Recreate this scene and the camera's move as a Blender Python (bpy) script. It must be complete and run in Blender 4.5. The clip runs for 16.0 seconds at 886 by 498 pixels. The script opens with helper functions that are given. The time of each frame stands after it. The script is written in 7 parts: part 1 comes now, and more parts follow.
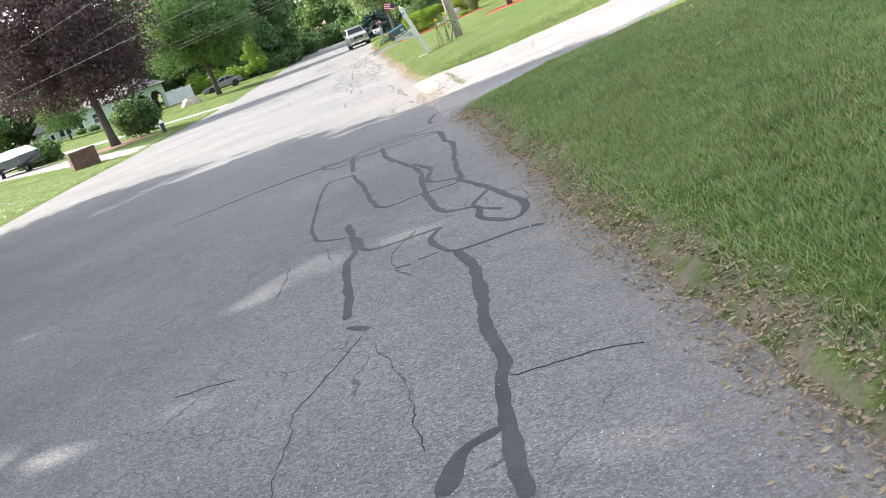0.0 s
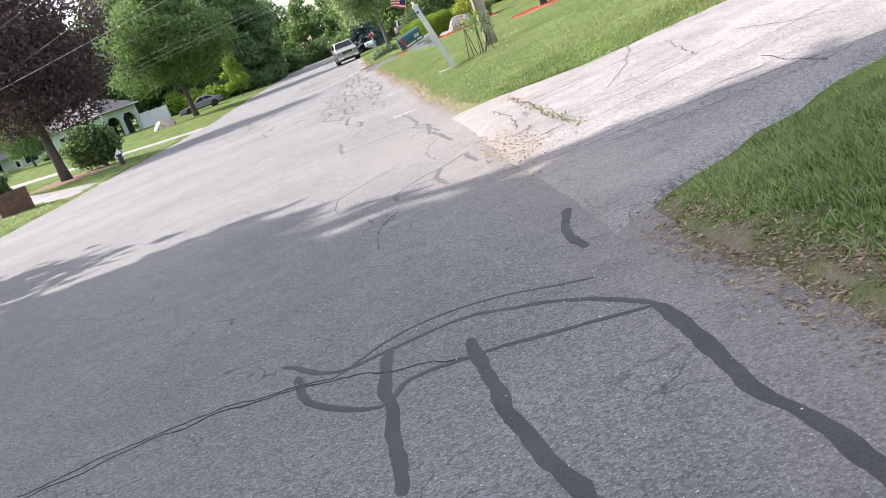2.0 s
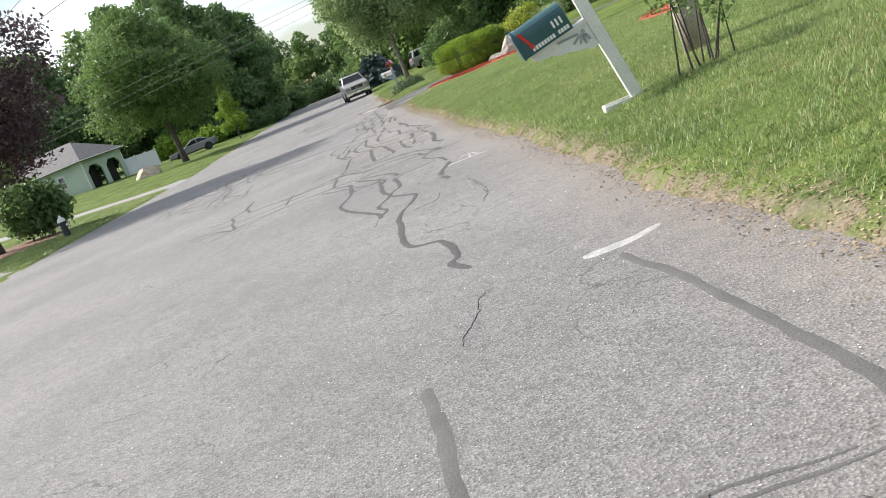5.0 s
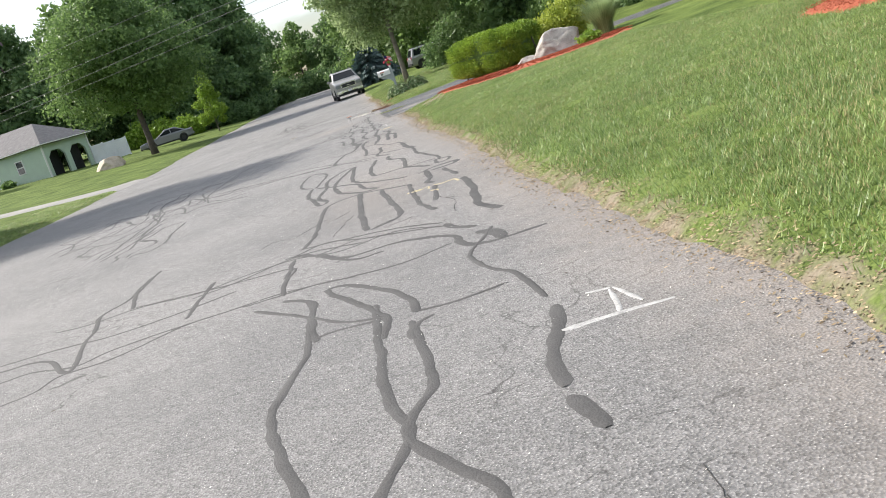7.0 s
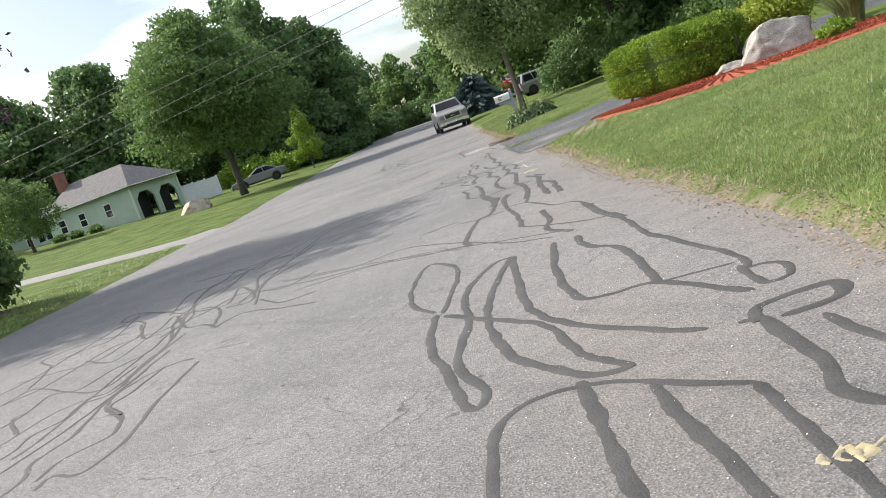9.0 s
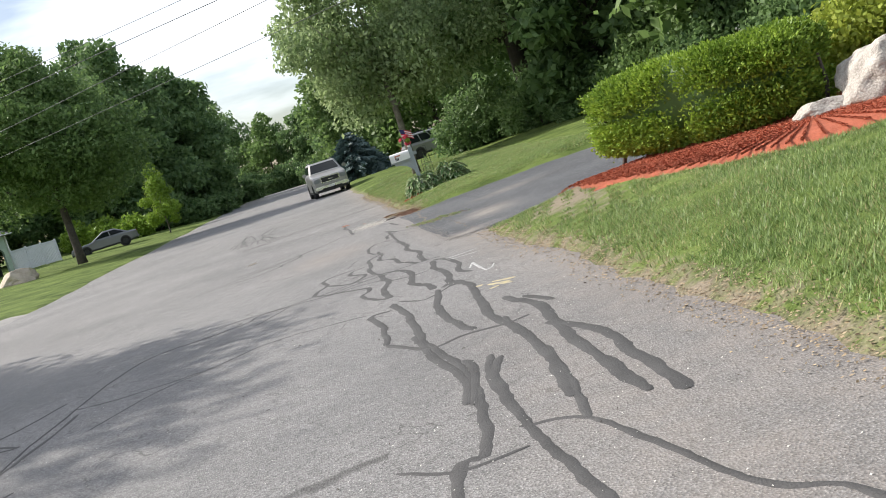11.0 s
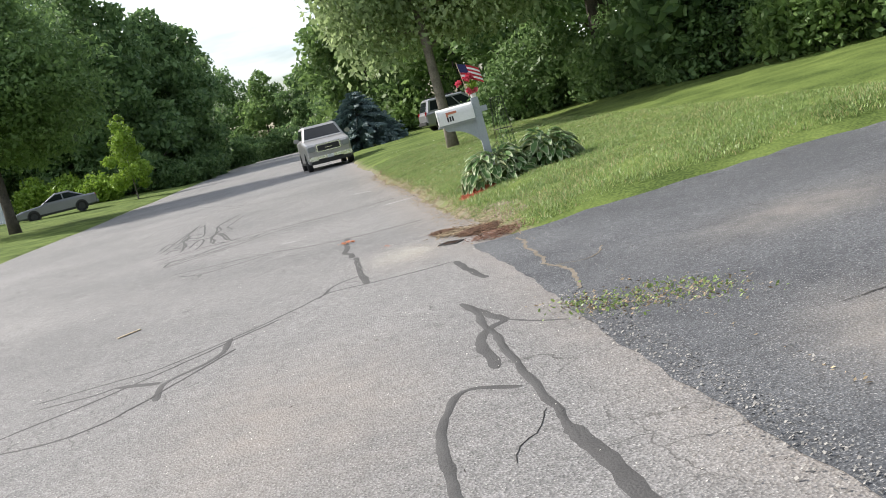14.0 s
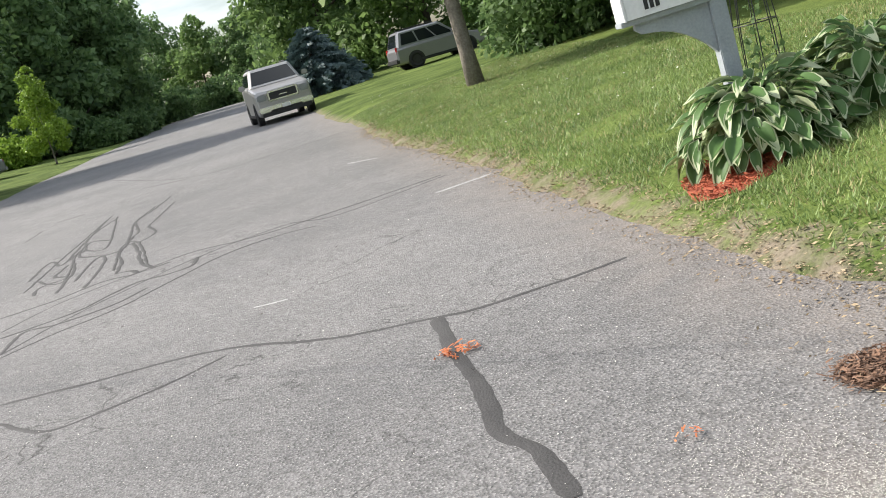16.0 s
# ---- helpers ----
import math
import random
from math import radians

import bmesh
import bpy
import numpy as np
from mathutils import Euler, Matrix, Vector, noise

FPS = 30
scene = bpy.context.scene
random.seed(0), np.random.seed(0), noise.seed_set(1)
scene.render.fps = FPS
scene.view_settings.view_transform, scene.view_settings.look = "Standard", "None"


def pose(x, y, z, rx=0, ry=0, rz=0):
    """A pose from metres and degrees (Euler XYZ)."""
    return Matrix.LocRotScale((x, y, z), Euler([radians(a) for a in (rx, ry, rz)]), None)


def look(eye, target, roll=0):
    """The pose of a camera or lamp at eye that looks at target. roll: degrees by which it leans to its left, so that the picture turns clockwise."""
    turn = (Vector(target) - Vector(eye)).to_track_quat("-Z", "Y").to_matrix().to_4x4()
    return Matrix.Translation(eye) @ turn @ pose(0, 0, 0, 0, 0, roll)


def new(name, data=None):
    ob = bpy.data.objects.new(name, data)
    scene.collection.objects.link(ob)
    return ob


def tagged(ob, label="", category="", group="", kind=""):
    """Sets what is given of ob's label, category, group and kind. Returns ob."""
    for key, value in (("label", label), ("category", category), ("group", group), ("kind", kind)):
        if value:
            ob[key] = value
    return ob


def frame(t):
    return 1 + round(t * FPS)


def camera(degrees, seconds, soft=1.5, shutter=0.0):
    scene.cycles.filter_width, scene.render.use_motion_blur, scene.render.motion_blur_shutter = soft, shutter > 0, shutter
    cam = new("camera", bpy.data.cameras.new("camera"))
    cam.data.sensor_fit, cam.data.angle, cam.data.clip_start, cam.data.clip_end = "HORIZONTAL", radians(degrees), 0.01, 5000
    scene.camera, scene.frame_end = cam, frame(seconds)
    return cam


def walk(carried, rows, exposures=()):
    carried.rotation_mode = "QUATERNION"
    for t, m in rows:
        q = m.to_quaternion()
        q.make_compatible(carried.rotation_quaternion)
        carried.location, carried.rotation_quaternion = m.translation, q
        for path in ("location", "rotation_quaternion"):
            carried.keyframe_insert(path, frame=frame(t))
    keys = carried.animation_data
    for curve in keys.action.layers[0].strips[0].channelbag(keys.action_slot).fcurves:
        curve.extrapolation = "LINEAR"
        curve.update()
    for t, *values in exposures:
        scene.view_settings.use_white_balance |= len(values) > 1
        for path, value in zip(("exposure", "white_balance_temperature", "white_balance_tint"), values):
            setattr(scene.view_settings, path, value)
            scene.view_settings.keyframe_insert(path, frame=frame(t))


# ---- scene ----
cam = camera(50.0, 16.0, soft=0.9)
PATH = [
    (0, (-0.431, 14.451, 1.585), (-0.44, 16.395, 1.113), -20.7),
    (0.5, (-0.475, 16.711, 1.548), (-0.424, 18.655, 1.081), -22.5),
    (1, (-0.554, 18.943, 1.571), (-0.502, 20.886, 1.1), -22.4),
    (1.5, (-0.668, 21.248, 1.52), (-0.644, 23.195, 1.06), -21.9),
    (2, (-0.815, 23.5, 1.494), (-0.791, 25.448, 1.042), -21.3),
    (2.5, (-0.991, 25.864, 1.478), (-1.013, 27.812, 1.025), -20.9),
    (3, (-1.184, 28.131, 1.424), (-1.242, 30.079, 0.977), -20.9),
    (3.5, (-1.29, 30.115, 1.45), (-1.303, 32.07, 1.029), -22.9),
    (4, (-1.397, 32.337, 1.416), (-1.406, 34.292, 0.994), -22.5),
    (4.2, (-1.434, 33.175, 1.389), (-1.439, 35.134, 0.983), -22.0),
    (6.3, (-1.287, 41.689, 1.431), (-1.117, 43.644, 1.046), -21.9),
    (6.5, (-1.267, 42.482, 1.44), (-1.075, 44.436, 1.056), -21.6),
    (7, (-1.307, 44.383, 1.462), (-1.23, 46.343, 1.074), -18.1),
    (7.5, (-1.343, 46.38, 1.443), (-1.262, 48.355, 1.14), -19.2),
    (8, (-1.474, 48.379, 1.455), (-1.449, 50.361, 1.192), -17.5),
    (8.5, (-1.664, 50.585, 1.482), (-1.7, 52.564, 1.2), -17.6),
    (9, (-1.846, 52.715, 1.453), (-1.942, 54.695, 1.191), -19.3),
    (9.2, (-1.887, 53.624, 1.441), (-1.972, 55.611, 1.235), -19.1),
    (11.3, (-2.073, 62.339, 1.448), (-1.847, 64.314, 1.228), -17.1),
    (11.5, (-2.042, 63.152, 1.412), (-1.812, 65.126, 1.185), -16.9),
    (12, (-1.906, 65.378, 1.422), (-1.533, 67.318, 1.112), -18.4),
    (12.5, (-1.818, 67.408, 1.439), (-1.512, 69.369, 1.195), -13.1),
    (13, (-1.774, 69.651, 1.403), (-1.483, 71.615, 1.165), -13.0),
    (13.5, (-1.708, 71.755, 1.425), (-1.471, 73.723, 1.159), -14.1),
    (14, (-1.804, 73.885, 1.382), (-1.607, 75.858, 1.113), -13.9),
    (14.5, (-1.952, 75.992, 1.407), (-1.84, 77.969, 1.123), -14.0),
    (15, (-2.15, 78.127, 1.445), (-2.031, 80.099, 1.131), -15.0),
    (15.5, (-2.227, 80.407, 1.414), (-1.967, 82.356, 1.047), -17.0),
    (16, (-2.305, 82.662, 1.42), (-2.034, 84.601, 1.013), -16.1),
]
EXPOSURES = [  # seconds, stops, kelvin, tint
    (0, 1.36, 6500, 10), (0.5, 1.36, 6480, 11), (1, 1.28, 6380, 12.5), (1.5, 1.25, 6380, 14), (2, 1.08, 6400, 16), (2.5, 0.85, 6440, 14), (3, 0.68, 6470, 12), (4, 0.6, 6500, 10),
    (6.5, 0.7, 6500, 10), (7.0, 0.68, 6500, 10), (7.5, 0.64, 6500, 10), (8.0, 0.42, 6500, 10), (8.5, 0.2, 6500, 10), (9, 0.52, 6500, 10), (11.5, 0.46, 6500, 10), (12, 0.48, 6500, 10), (12.5, 0.56, 6500, 10),
    (13.5, 0.56, 6450, 10), (15, 0.72, 6500, 10), (16, 0.56, 6500, 10)]
walk(cam, [(t, look(eye, target, roll)) for t, eye, target, roll in PATH], exposures=EXPOSURES)

# ---- world, sun and exposure ----
SUN_EL, SUN_AZ = 38.0, -60.0          # degrees above the ground; from the road's direction, to the left
world = bpy.data.worlds.new("sky")
scene.world = world
world.use_nodes = True
wn = world.node_tree.nodes
wl = world.node_tree.links
wn.clear()
w_out = wn.new("ShaderNodeOutputWorld")
w_bg = wn.new("ShaderNodeBackground")
w_sky = wn.new("ShaderNodeTexSky")
w_sky.sky_type, w_sky.sun_disc = "NISHITA", False
w_sky.sun_elevation, w_sky.sun_rotation = radians(SUN_EL), radians(SUN_AZ)
w_sky.air_density, w_sky.dust_density, w_sky.ozone_density = 1.0, 2.2, 1.0
w_co = wn.new("ShaderNodeTexCoord")
w_map = wn.new("ShaderNodeMapping")
w_map.inputs["Scale"].default_value = (1.0, 1.0, 4.0)
w_noise = wn.new("ShaderNodeTexNoise")
w_noise.inputs["Scale"].default_value, w_noise.inputs["Detail"].default_value = 2.2, 6.0
w_ramp = wn.new("ShaderNodeValToRGB")
w_ramp.color_ramp.elements[0].position, w_ramp.color_ramp.elements[1].position = 0.45, 0.72
w_mix = wn.new("ShaderNodeMixRGB")
w_mix.inputs["Color2"].default_value = (15.5, 16.0, 16.5, 1)
wl.new(w_co.outputs["Generated"], w_map.inputs["Vector"])
wl.new(w_map.outputs["Vector"], w_noise.inputs["Vector"])
wl.new(w_noise.outputs["Fac"], w_ramp.inputs["Fac"])
wl.new(w_ramp.outputs["Color"], w_mix.inputs["Fac"])
wl.new(w_sky.outputs["Color"], w_mix.inputs["Color1"])
wl.new(w_mix.outputs["Color"], w_bg.inputs["Color"])
w_bg.inputs["Strength"].default_value = 0.108
wl.new(w_bg.outputs["Background"], w_out.inputs["Surface"])
sun = new("sun", bpy.data.lights.new("sun", "SUN"))
sun.data.energy, sun.data.angle, sun.data.color = 4.2, radians(0.6), (1.0, 0.95, 0.87)
_az, _el = radians(-SUN_AZ), radians(SUN_EL)
sun_way = Vector((-math.sin(_az) * math.cos(_el), math.cos(_az) * math.cos(_el), math.sin(_el)))
sun.matrix_world = look(sun_way * 50, (0, 0, 0))
scene.view_settings.exposure = 0.0

# ---- materials ----


def material(name, color, rough=0.8, metal=0.0, var=0.25, scale=6.0, fine=60.0, bump=0.15, bump_scale=None, second=None,
             island=0.0, translucent=0.0, obj=False, spec=0.5):
    """A procedural surface: two scales of colour variation, relief, and optional per-piece variation."""
    m = bpy.data.materials.new(name)
    m.use_nodes = True
    n, l = m.node_tree.nodes, m.node_tree.links
    b = n["Principled BSDF"]
    b.inputs["Roughness"].default_value, b.inputs["Metallic"].default_value = rough, metal
    b.inputs["Specular IOR Level"].default_value = spec
    geo = n.new("ShaderNodeNewGeometry")
    co = n.new("ShaderNodeTexCoord")
    src = co.outputs["Object"] if obj else geo.outputs["Position"]
    big = n.new("ShaderNodeTexNoise")
    big.inputs["Scale"].default_value, big.inputs["Detail"].default_value = scale, 4.0
    small = n.new("ShaderNodeTexNoise")
    small.inputs["Scale"].default_value, small.inputs["Detail"].default_value = fine, 3.0
    l.new(src, big.inputs["Vector"])
    l.new(src, small.inputs["Vector"])
    add = n.new("ShaderNodeMath")
    add.operation = "ADD"
    l.new(big.outputs["Fac"], add.inputs[0])
    l.new(small.outputs["Fac"], add.inputs[1])
    last = add.outputs[0]
    if island:
        rnd = n.new("ShaderNodeMath")
        rnd.operation = "MULTIPLY_ADD"
        l.new(geo.outputs["Random Per Island"], rnd.inputs[0])
        rnd.inputs[1].default_value = island
        l.new(last, rnd.inputs[2])
        last = rnd.outputs[0]
    rng = n.new("ShaderNodeMapRange")
    rng.inputs["From Min"].default_value, rng.inputs["From Max"].default_value = 0.7, 1.3 + island
    l.new(last, rng.inputs["Value"])
    mix = n.new("ShaderNodeMixRGB")
    c2 = second or tuple(min(1.0, c * (1 + var)) for c in color)
    c1 = color if second else tuple(c * (1 - var) for c in color)
    mix.inputs["Color1"].default_value, mix.inputs["Color2"].default_value = (*c1, 1), (*c2, 1)
    l.new(rng.outputs["Result"], mix.inputs["Fac"])
    l.new(mix.outputs["Color"], b.inputs["Base Color"])
    if bump:
        bp = n.new("ShaderNodeBump")
        bp.inputs["Strength"].default_value = bump
        bp.inputs["Distance"].default_value = 0.02
        l.new(small.outputs["Fac"] if bump_scale is None else big.outputs["Fac"], bp.inputs["Height"])
        l.new(bp.outputs["Normal"], b.inputs["Normal"])
    if translucent:
        tr = n.new("ShaderNodeBsdfTranslucent")
        l.new(mix.outputs["Color"], tr.inputs["Color"])
        sh = n.new("ShaderNodeMixShader")
        sh.inputs["Fac"].default_value = translucent
        l.new(b.outputs["BSDF"], sh.inputs[1])
        l.new(tr.outputs["BSDF"], sh.inputs[2])
        l.new(sh.outputs["Shader"], n["Material Output"].inputs["Surface"])
    return m


def leaf(name, dark, light, tr=0.35):
    return material(name, dark, rough=0.5, second=light, scale=0.5, fine=2.5, bump=0, island=0.6, translucent=tr, spec=0.3)


def ground_material():
    """Lawn ground: grass colour with mowing and clover variation and painted shade between tufts, turning to dry dirt
    along the road's edges.
    """
    # the dark end of the noise paints in shaded gaps under the grass
    m = material("lawn_ground", (0.036, 0.062, 0.014), rough=0.95, second=(0.175, 0.228, 0.062), scale=0.9, fine=34.0, bump=0.6, spec=0.1)
    n, l = m.node_tree.nodes, m.node_tree.links
    b = n["Principled BSDF"]
    grass = b.inputs["Base Color"].links[0].from_socket
    at = n.new("ShaderNodeAttribute")
    at.attribute_name = "bare"
    geo = n.new("ShaderNodeNewGeometry")
    nz = n.new("ShaderNodeTexNoise")
    nz.inputs["Scale"].default_value, nz.inputs["Detail"].default_value = 5.0, 6.0
    l.new(geo.outputs["Position"], nz.inputs["Vector"])
    ad = n.new("ShaderNodeMath")
    ad.operation = "ADD"
    l.new(at.outputs["Fac"], ad.inputs[0])
    l.new(nz.outputs["Fac"], ad.inputs[1])
    rg = n.new("ShaderNodeMapRange")
    rg.inputs["From Min"].default_value, rg.inputs["From Max"].default_value = 0.85, 1.15
    l.new(ad.outputs[0], rg.inputs["Value"])
    dirt = n.new("ShaderNodeMixRGB")
    dirt.inputs["Color1"].default_value, dirt.inputs["Color2"].default_value = (0.12, 0.095, 0.068, 1), (0.34, 0.29, 0.22, 1)
    n2 = n.new("ShaderNodeTexNoise")
    n2.inputs["Scale"].default_value, n2.inputs["Detail"].default_value = 40.0, 5.0
    l.new(geo.outputs["Position"], n2.inputs["Vector"])
    l.new(n2.outputs["Fac"], dirt.inputs["Fac"])
    mx = n.new("ShaderNodeMixRGB")
    l.new(rg.outputs["Result"], mx.inputs["Fac"])
    l.new(grass, mx.inputs["Color1"])
    l.new(dirt.outputs["Color"], mx.inputs["Color2"])
    l.new(mx.outputs["Color"], b.inputs["Base Color"])
    return m


def asphalt(name, c1, c2, stone, patch=0.35, dust=None):
    """Worn asphalt: aggregate speckle, broad patches of wear, hairline cracks as relief and tone."""
    m = bpy.data.materials.new(name)
    m.use_nodes = True
    n, l = m.node_tree.nodes, m.node_tree.links
    b = n["Principled BSDF"]
    b.inputs["Roughness"].default_value = 0.82
    b.inputs["Specular IOR Level"].default_value = 0.35
    geo = n.new("ShaderNodeNewGeometry")

    def noise_node(scale, detail, kind="ShaderNodeTexNoise"):
        t = n.new(kind)
        t.inputs["Scale"].default_value = scale
        if kind == "ShaderNodeTexNoise":
            t.inputs["Detail"].default_value = detail
        l.new(geo.outputs["Position"], t.inputs["Vector"])
        return t
    big, mid = noise_node(patch, 5.0), noise_node(3.5, 5.0)
    grain = noise_node(110.0, 3.0)
    vor = noise_node(75.0, 0, "ShaderNodeTexVoronoi")
    mixed = n.new("ShaderNodeMath")
    mixed.operation = "MULTIPLY_ADD"
    l.new(mid.outputs["Fac"], mixed.inputs[0])
    mixed.inputs[1].default_value = 0.5
    l.new(big.outputs["Fac"], mixed.inputs[2])
    r1 = n.new("ShaderNodeMapRange")
    r1.inputs["From Min"].default_value, r1.inputs["From Max"].default_value = 0.55, 0.95
    l.new(mixed.outputs[0], r1.inputs["Value"])
    base = n.new("ShaderNodeMixRGB")
    base.inputs["Color1"].default_value, base.inputs["Color2"].default_value = (*c1, 1), (*c2, 1)
    l.new(r1.outputs["Result"], base.inputs["Fac"])
    r2 = n.new("ShaderNodeMapRange")
    r2.inputs["From Min"].default_value, r2.inputs["From Max"].default_value = 0.58, 0.72
    l.new(grain.outputs["Fac"], r2.inputs["Value"])
    r3 = n.new("ShaderNodeMath")
    r3.operation = "MULTIPLY"
    l.new(r2.outputs["Result"], r3.inputs[0])
    r3.inputs[1].default_value = 0.85
    st = n.new("ShaderNodeMixRGB")
    st.inputs["Color2"].default_value = (*stone, 1)
    l.new(r3.outputs[0], st.inputs["Fac"])
    l.new(base.outputs["Color"], st.inputs["Color1"])
    r4 = n.new("ShaderNodeMapRange")
    r4.inputs["From Min"].default_value, r4.inputs["From Max"].default_value = 0.42, 0.30
    l.new(grain.outputs["Fac"], r4.inputs["Value"])
    r5 = n.new("ShaderNodeMath")
    r5.operation = "MULTIPLY"
    l.new(r4.outputs["Result"], r5.inputs[0])
    r5.inputs[1].default_value = 0.85
    pit = n.new("ShaderNodeMixRGB")
    pit.inputs["Color2"].default_value = (c1[0] * 0.45, c1[1] * 0.45, c1[2] * 0.45, 1)
    l.new(r5.outputs[0], pit.inputs["Fac"])
    l.new(st.outputs["Color"], pit.inputs["Color1"])
    sep = n.new("ShaderNodeSeparateColor")
    l.new(vor.outputs["Color"], sep.inputs["Color"])
    tone = n.new("ShaderNodeMapRange")
    tone.inputs["To Min"].default_value, tone.inputs["To Max"].default_value = 0.66, 1.38
    l.new(sep.outputs[0], tone.inputs["Value"])
    each = n.new("ShaderNodeVectorMath")
    each.operation = "SCALE"
    l.new(pit.outputs["Color"], each.inputs[0])
    l.new(tone.outputs["Result"], each.inputs["Scale"])
    last = each.outputs["Vector"]
    # hairline cracks in the weathered stretches
    warp = noise_node(2.4, 4.0)
    bent = n.new("ShaderNodeVectorMath")
    bent.operation = "MULTIPLY_ADD"
    l.new(warp.outputs["Color"], bent.inputs[0])
    bent.inputs[1].default_value = (0.55, 0.55, 0.0)
    l.new(geo.outputs["Position"], bent.inputs[2])
    cells = n.new("ShaderNodeTexVoronoi")
    cells.feature = "DISTANCE_TO_EDGE"
    cells.inputs["Scale"].default_value = 1.7
    l.new(bent.outputs["Vector"], cells.inputs["Vector"])
    thin = n.new("ShaderNodeMapRange")
    thin.inputs["From Min"].default_value, thin.inputs["From Max"].default_value = 0.011, 0.003
    l.new(cells.outputs["Distance"], thin.inputs["Value"])
    where = noise_node(0.7, 3.0)
    some = n.new("ShaderNodeMapRange")
    some.inputs["From Min"].default_value, some.inputs["From Max"].default_value = 0.50, 0.60
    l.new(where.outputs["Fac"], some.inputs["Value"])
    both = n.new("ShaderNodeMath")
    both.operation = "MULTIPLY"
    l.new(thin.outputs["Result"], both.inputs[0])
    l.new(some.outputs["Result"], both.inputs[1])
    less = n.new("ShaderNodeMath")
    less.operation = "MULTIPLY"
    l.new(both.outputs[0], less.inputs[0])
    less.inputs[1].default_value = 0.62
    hair = n.new("ShaderNodeMixRGB")
    hair.inputs["Color2"].default_value = (0.035, 0.033, 0.032, 1)
    l.new(less.outputs[0], hair.inputs["Fac"])
    l.new(last, hair.inputs["Color1"])
    last = hair.outputs["Color"]
    if dust:
        at = n.new("ShaderNodeAttribute")
        at.attribute_name = "dust"
        dm = n.new("ShaderNodeMath")
        dm.operation = "MULTIPLY"
        l.new(at.outputs["Fac"], dm.inputs[0])
        l.new(mid.outputs["Fac"], dm.inputs[1])
        dx = n.new("ShaderNodeMixRGB")
        dx.inputs["Color2"].default_value = (*dust, 1)
        l.new(dm.outputs[0], dx.inputs["Fac"])
        l.new(last, dx.inputs["Color1"])
        last = dx.outputs["Color"]
    l.new(last, b.inputs["Base Color"])
    bp = n.new("ShaderNodeBump")
    bp.inputs["Strength"].default_value, bp.inputs["Distance"].default_value = 0.6, 0.007
    l.new(vor.outputs["Distance"], bp.inputs["Height"])
    l.new(bp.outputs["Normal"], b.inputs["Normal"])
    return m


def glass_material(name, color, rough=0.05, coat=0.6, spec=0.5):
    m = bpy.data.materials.new(name)
    m.use_nodes = True
    b = m.node_tree.nodes["Principled BSDF"]
    b.inputs["Base Color"].default_value = (*color, 1)
    b.inputs["Roughness"].default_value = rough
    b.inputs["IOR"].default_value = 1.5
    b.inputs["Specular IOR Level"].default_value = spec
    b.inputs["Coat Weight"].default_value = coat
    return m


M_GROUND = ground_material()
M_ROAD = asphalt("road_asphalt", (0.155, 0.151, 0.150), (0.215, 0.207, 0.203), (0.47, 0.46, 0.44), dust=(0.29, 0.245, 0.21))
M_DRIVE_OLD = asphalt("old_driveway_asphalt", (0.215, 0.200, 0.195), (0.335, 0.312, 0.30), (0.52, 0.49, 0.46), patch=0.8, dust=(0.34, 0.29, 0.245))
M_DRIVE_NEW = asphalt("driveway_asphalt", (0.060, 0.063, 0.070), (0.105, 0.108, 0.116), (0.42, 0.41, 0.40), patch=0.6, dust=(0.31, 0.275, 0.24))
M_CONCRETE = material("pale_concrete", (0.27, 0.26, 0.245), rough=0.9, var=0.15, scale=1.5, fine=40)
M_TAR_OLD = material("faded_crack_sealer", (0.110, 0.106, 0.104), rough=0.85, var=0.25, scale=3.0, fine=90.0, bump=0.3)
M_TAR = material("crack_sealer", (0.066, 0.063, 0.062), rough=0.8, var=0.3, scale=3.0, fine=90.0, bump=0.3)
M_CRACK = material("open_crack", (0.050, 0.047, 0.044), rough=0.95, var=0.3, bump=0)
M_PAINT_W = material("worn_white_paint", (0.50, 0.49, 0.48), rough=0.85, second=(0.27, 0.265, 0.26), scale=14, fine=80, bump=0.1)
M_PAINT_Y = material("worn_yellow_paint", (0.52, 0.43, 0.22), rough=0.85, second=(0.30, 0.27, 0.22), scale=14, fine=80, bump=0.1)
M_BLADE = material("grass_blades", (0.062, 0.130, 0.026), rough=0.4, second=(0.42, 0.53, 0.19), scale=0.7, fine=9.0, bump=0, island=1.0, translucent=0.35, spec=0.4)
M_DRY_BLADE = material("dry_grass_blades", (0.30, 0.27, 0.12), rough=0.7, second=(0.56, 0.50, 0.27), scale=0.9, fine=9.0, bump=0, island=0.5, translucent=0.25, spec=0.2)
M_STRAW = material("dry_grass_and_leaf_litter", (0.13, 0.088, 0.050), rough=0.9, second=(0.50, 0.39, 0.25), scale=4, fine=30, bump=0, island=1.0)
M_TWIG = material("twig_wood", (0.07, 0.055, 0.045), rough=0.9, var=0.5, scale=20, fine=60, bump=0)
M_BARK = material("tree_bark", (0.13, 0.11, 0.09), rough=0.95, second=(0.26, 0.23, 0.19), scale=5, fine=26, bump=0.9)
M_BARK_DARK = material("dark_bark", (0.055, 0.045, 0.040), rough=0.95, second=(0.12, 0.10, 0.085), scale=5, fine=26, bump=0.9)
M_POLE = material("weathered_pole_wood", (0.24, 0.20, 0.165), rough=0.9, second=(0.42, 0.37, 0.31), scale=3, fine=45, bump=0.6)
M_LEAF_GREEN = leaf("maple_leaves", (0.066, 0.126, 0.040), (0.250, 0.365, 0.120), tr=0.45)
M_LEAF_DEEP = leaf("deep_green_leaves", (0.052, 0.108, 0.044), (0.250, 0.370, 0.140), tr=0.45)
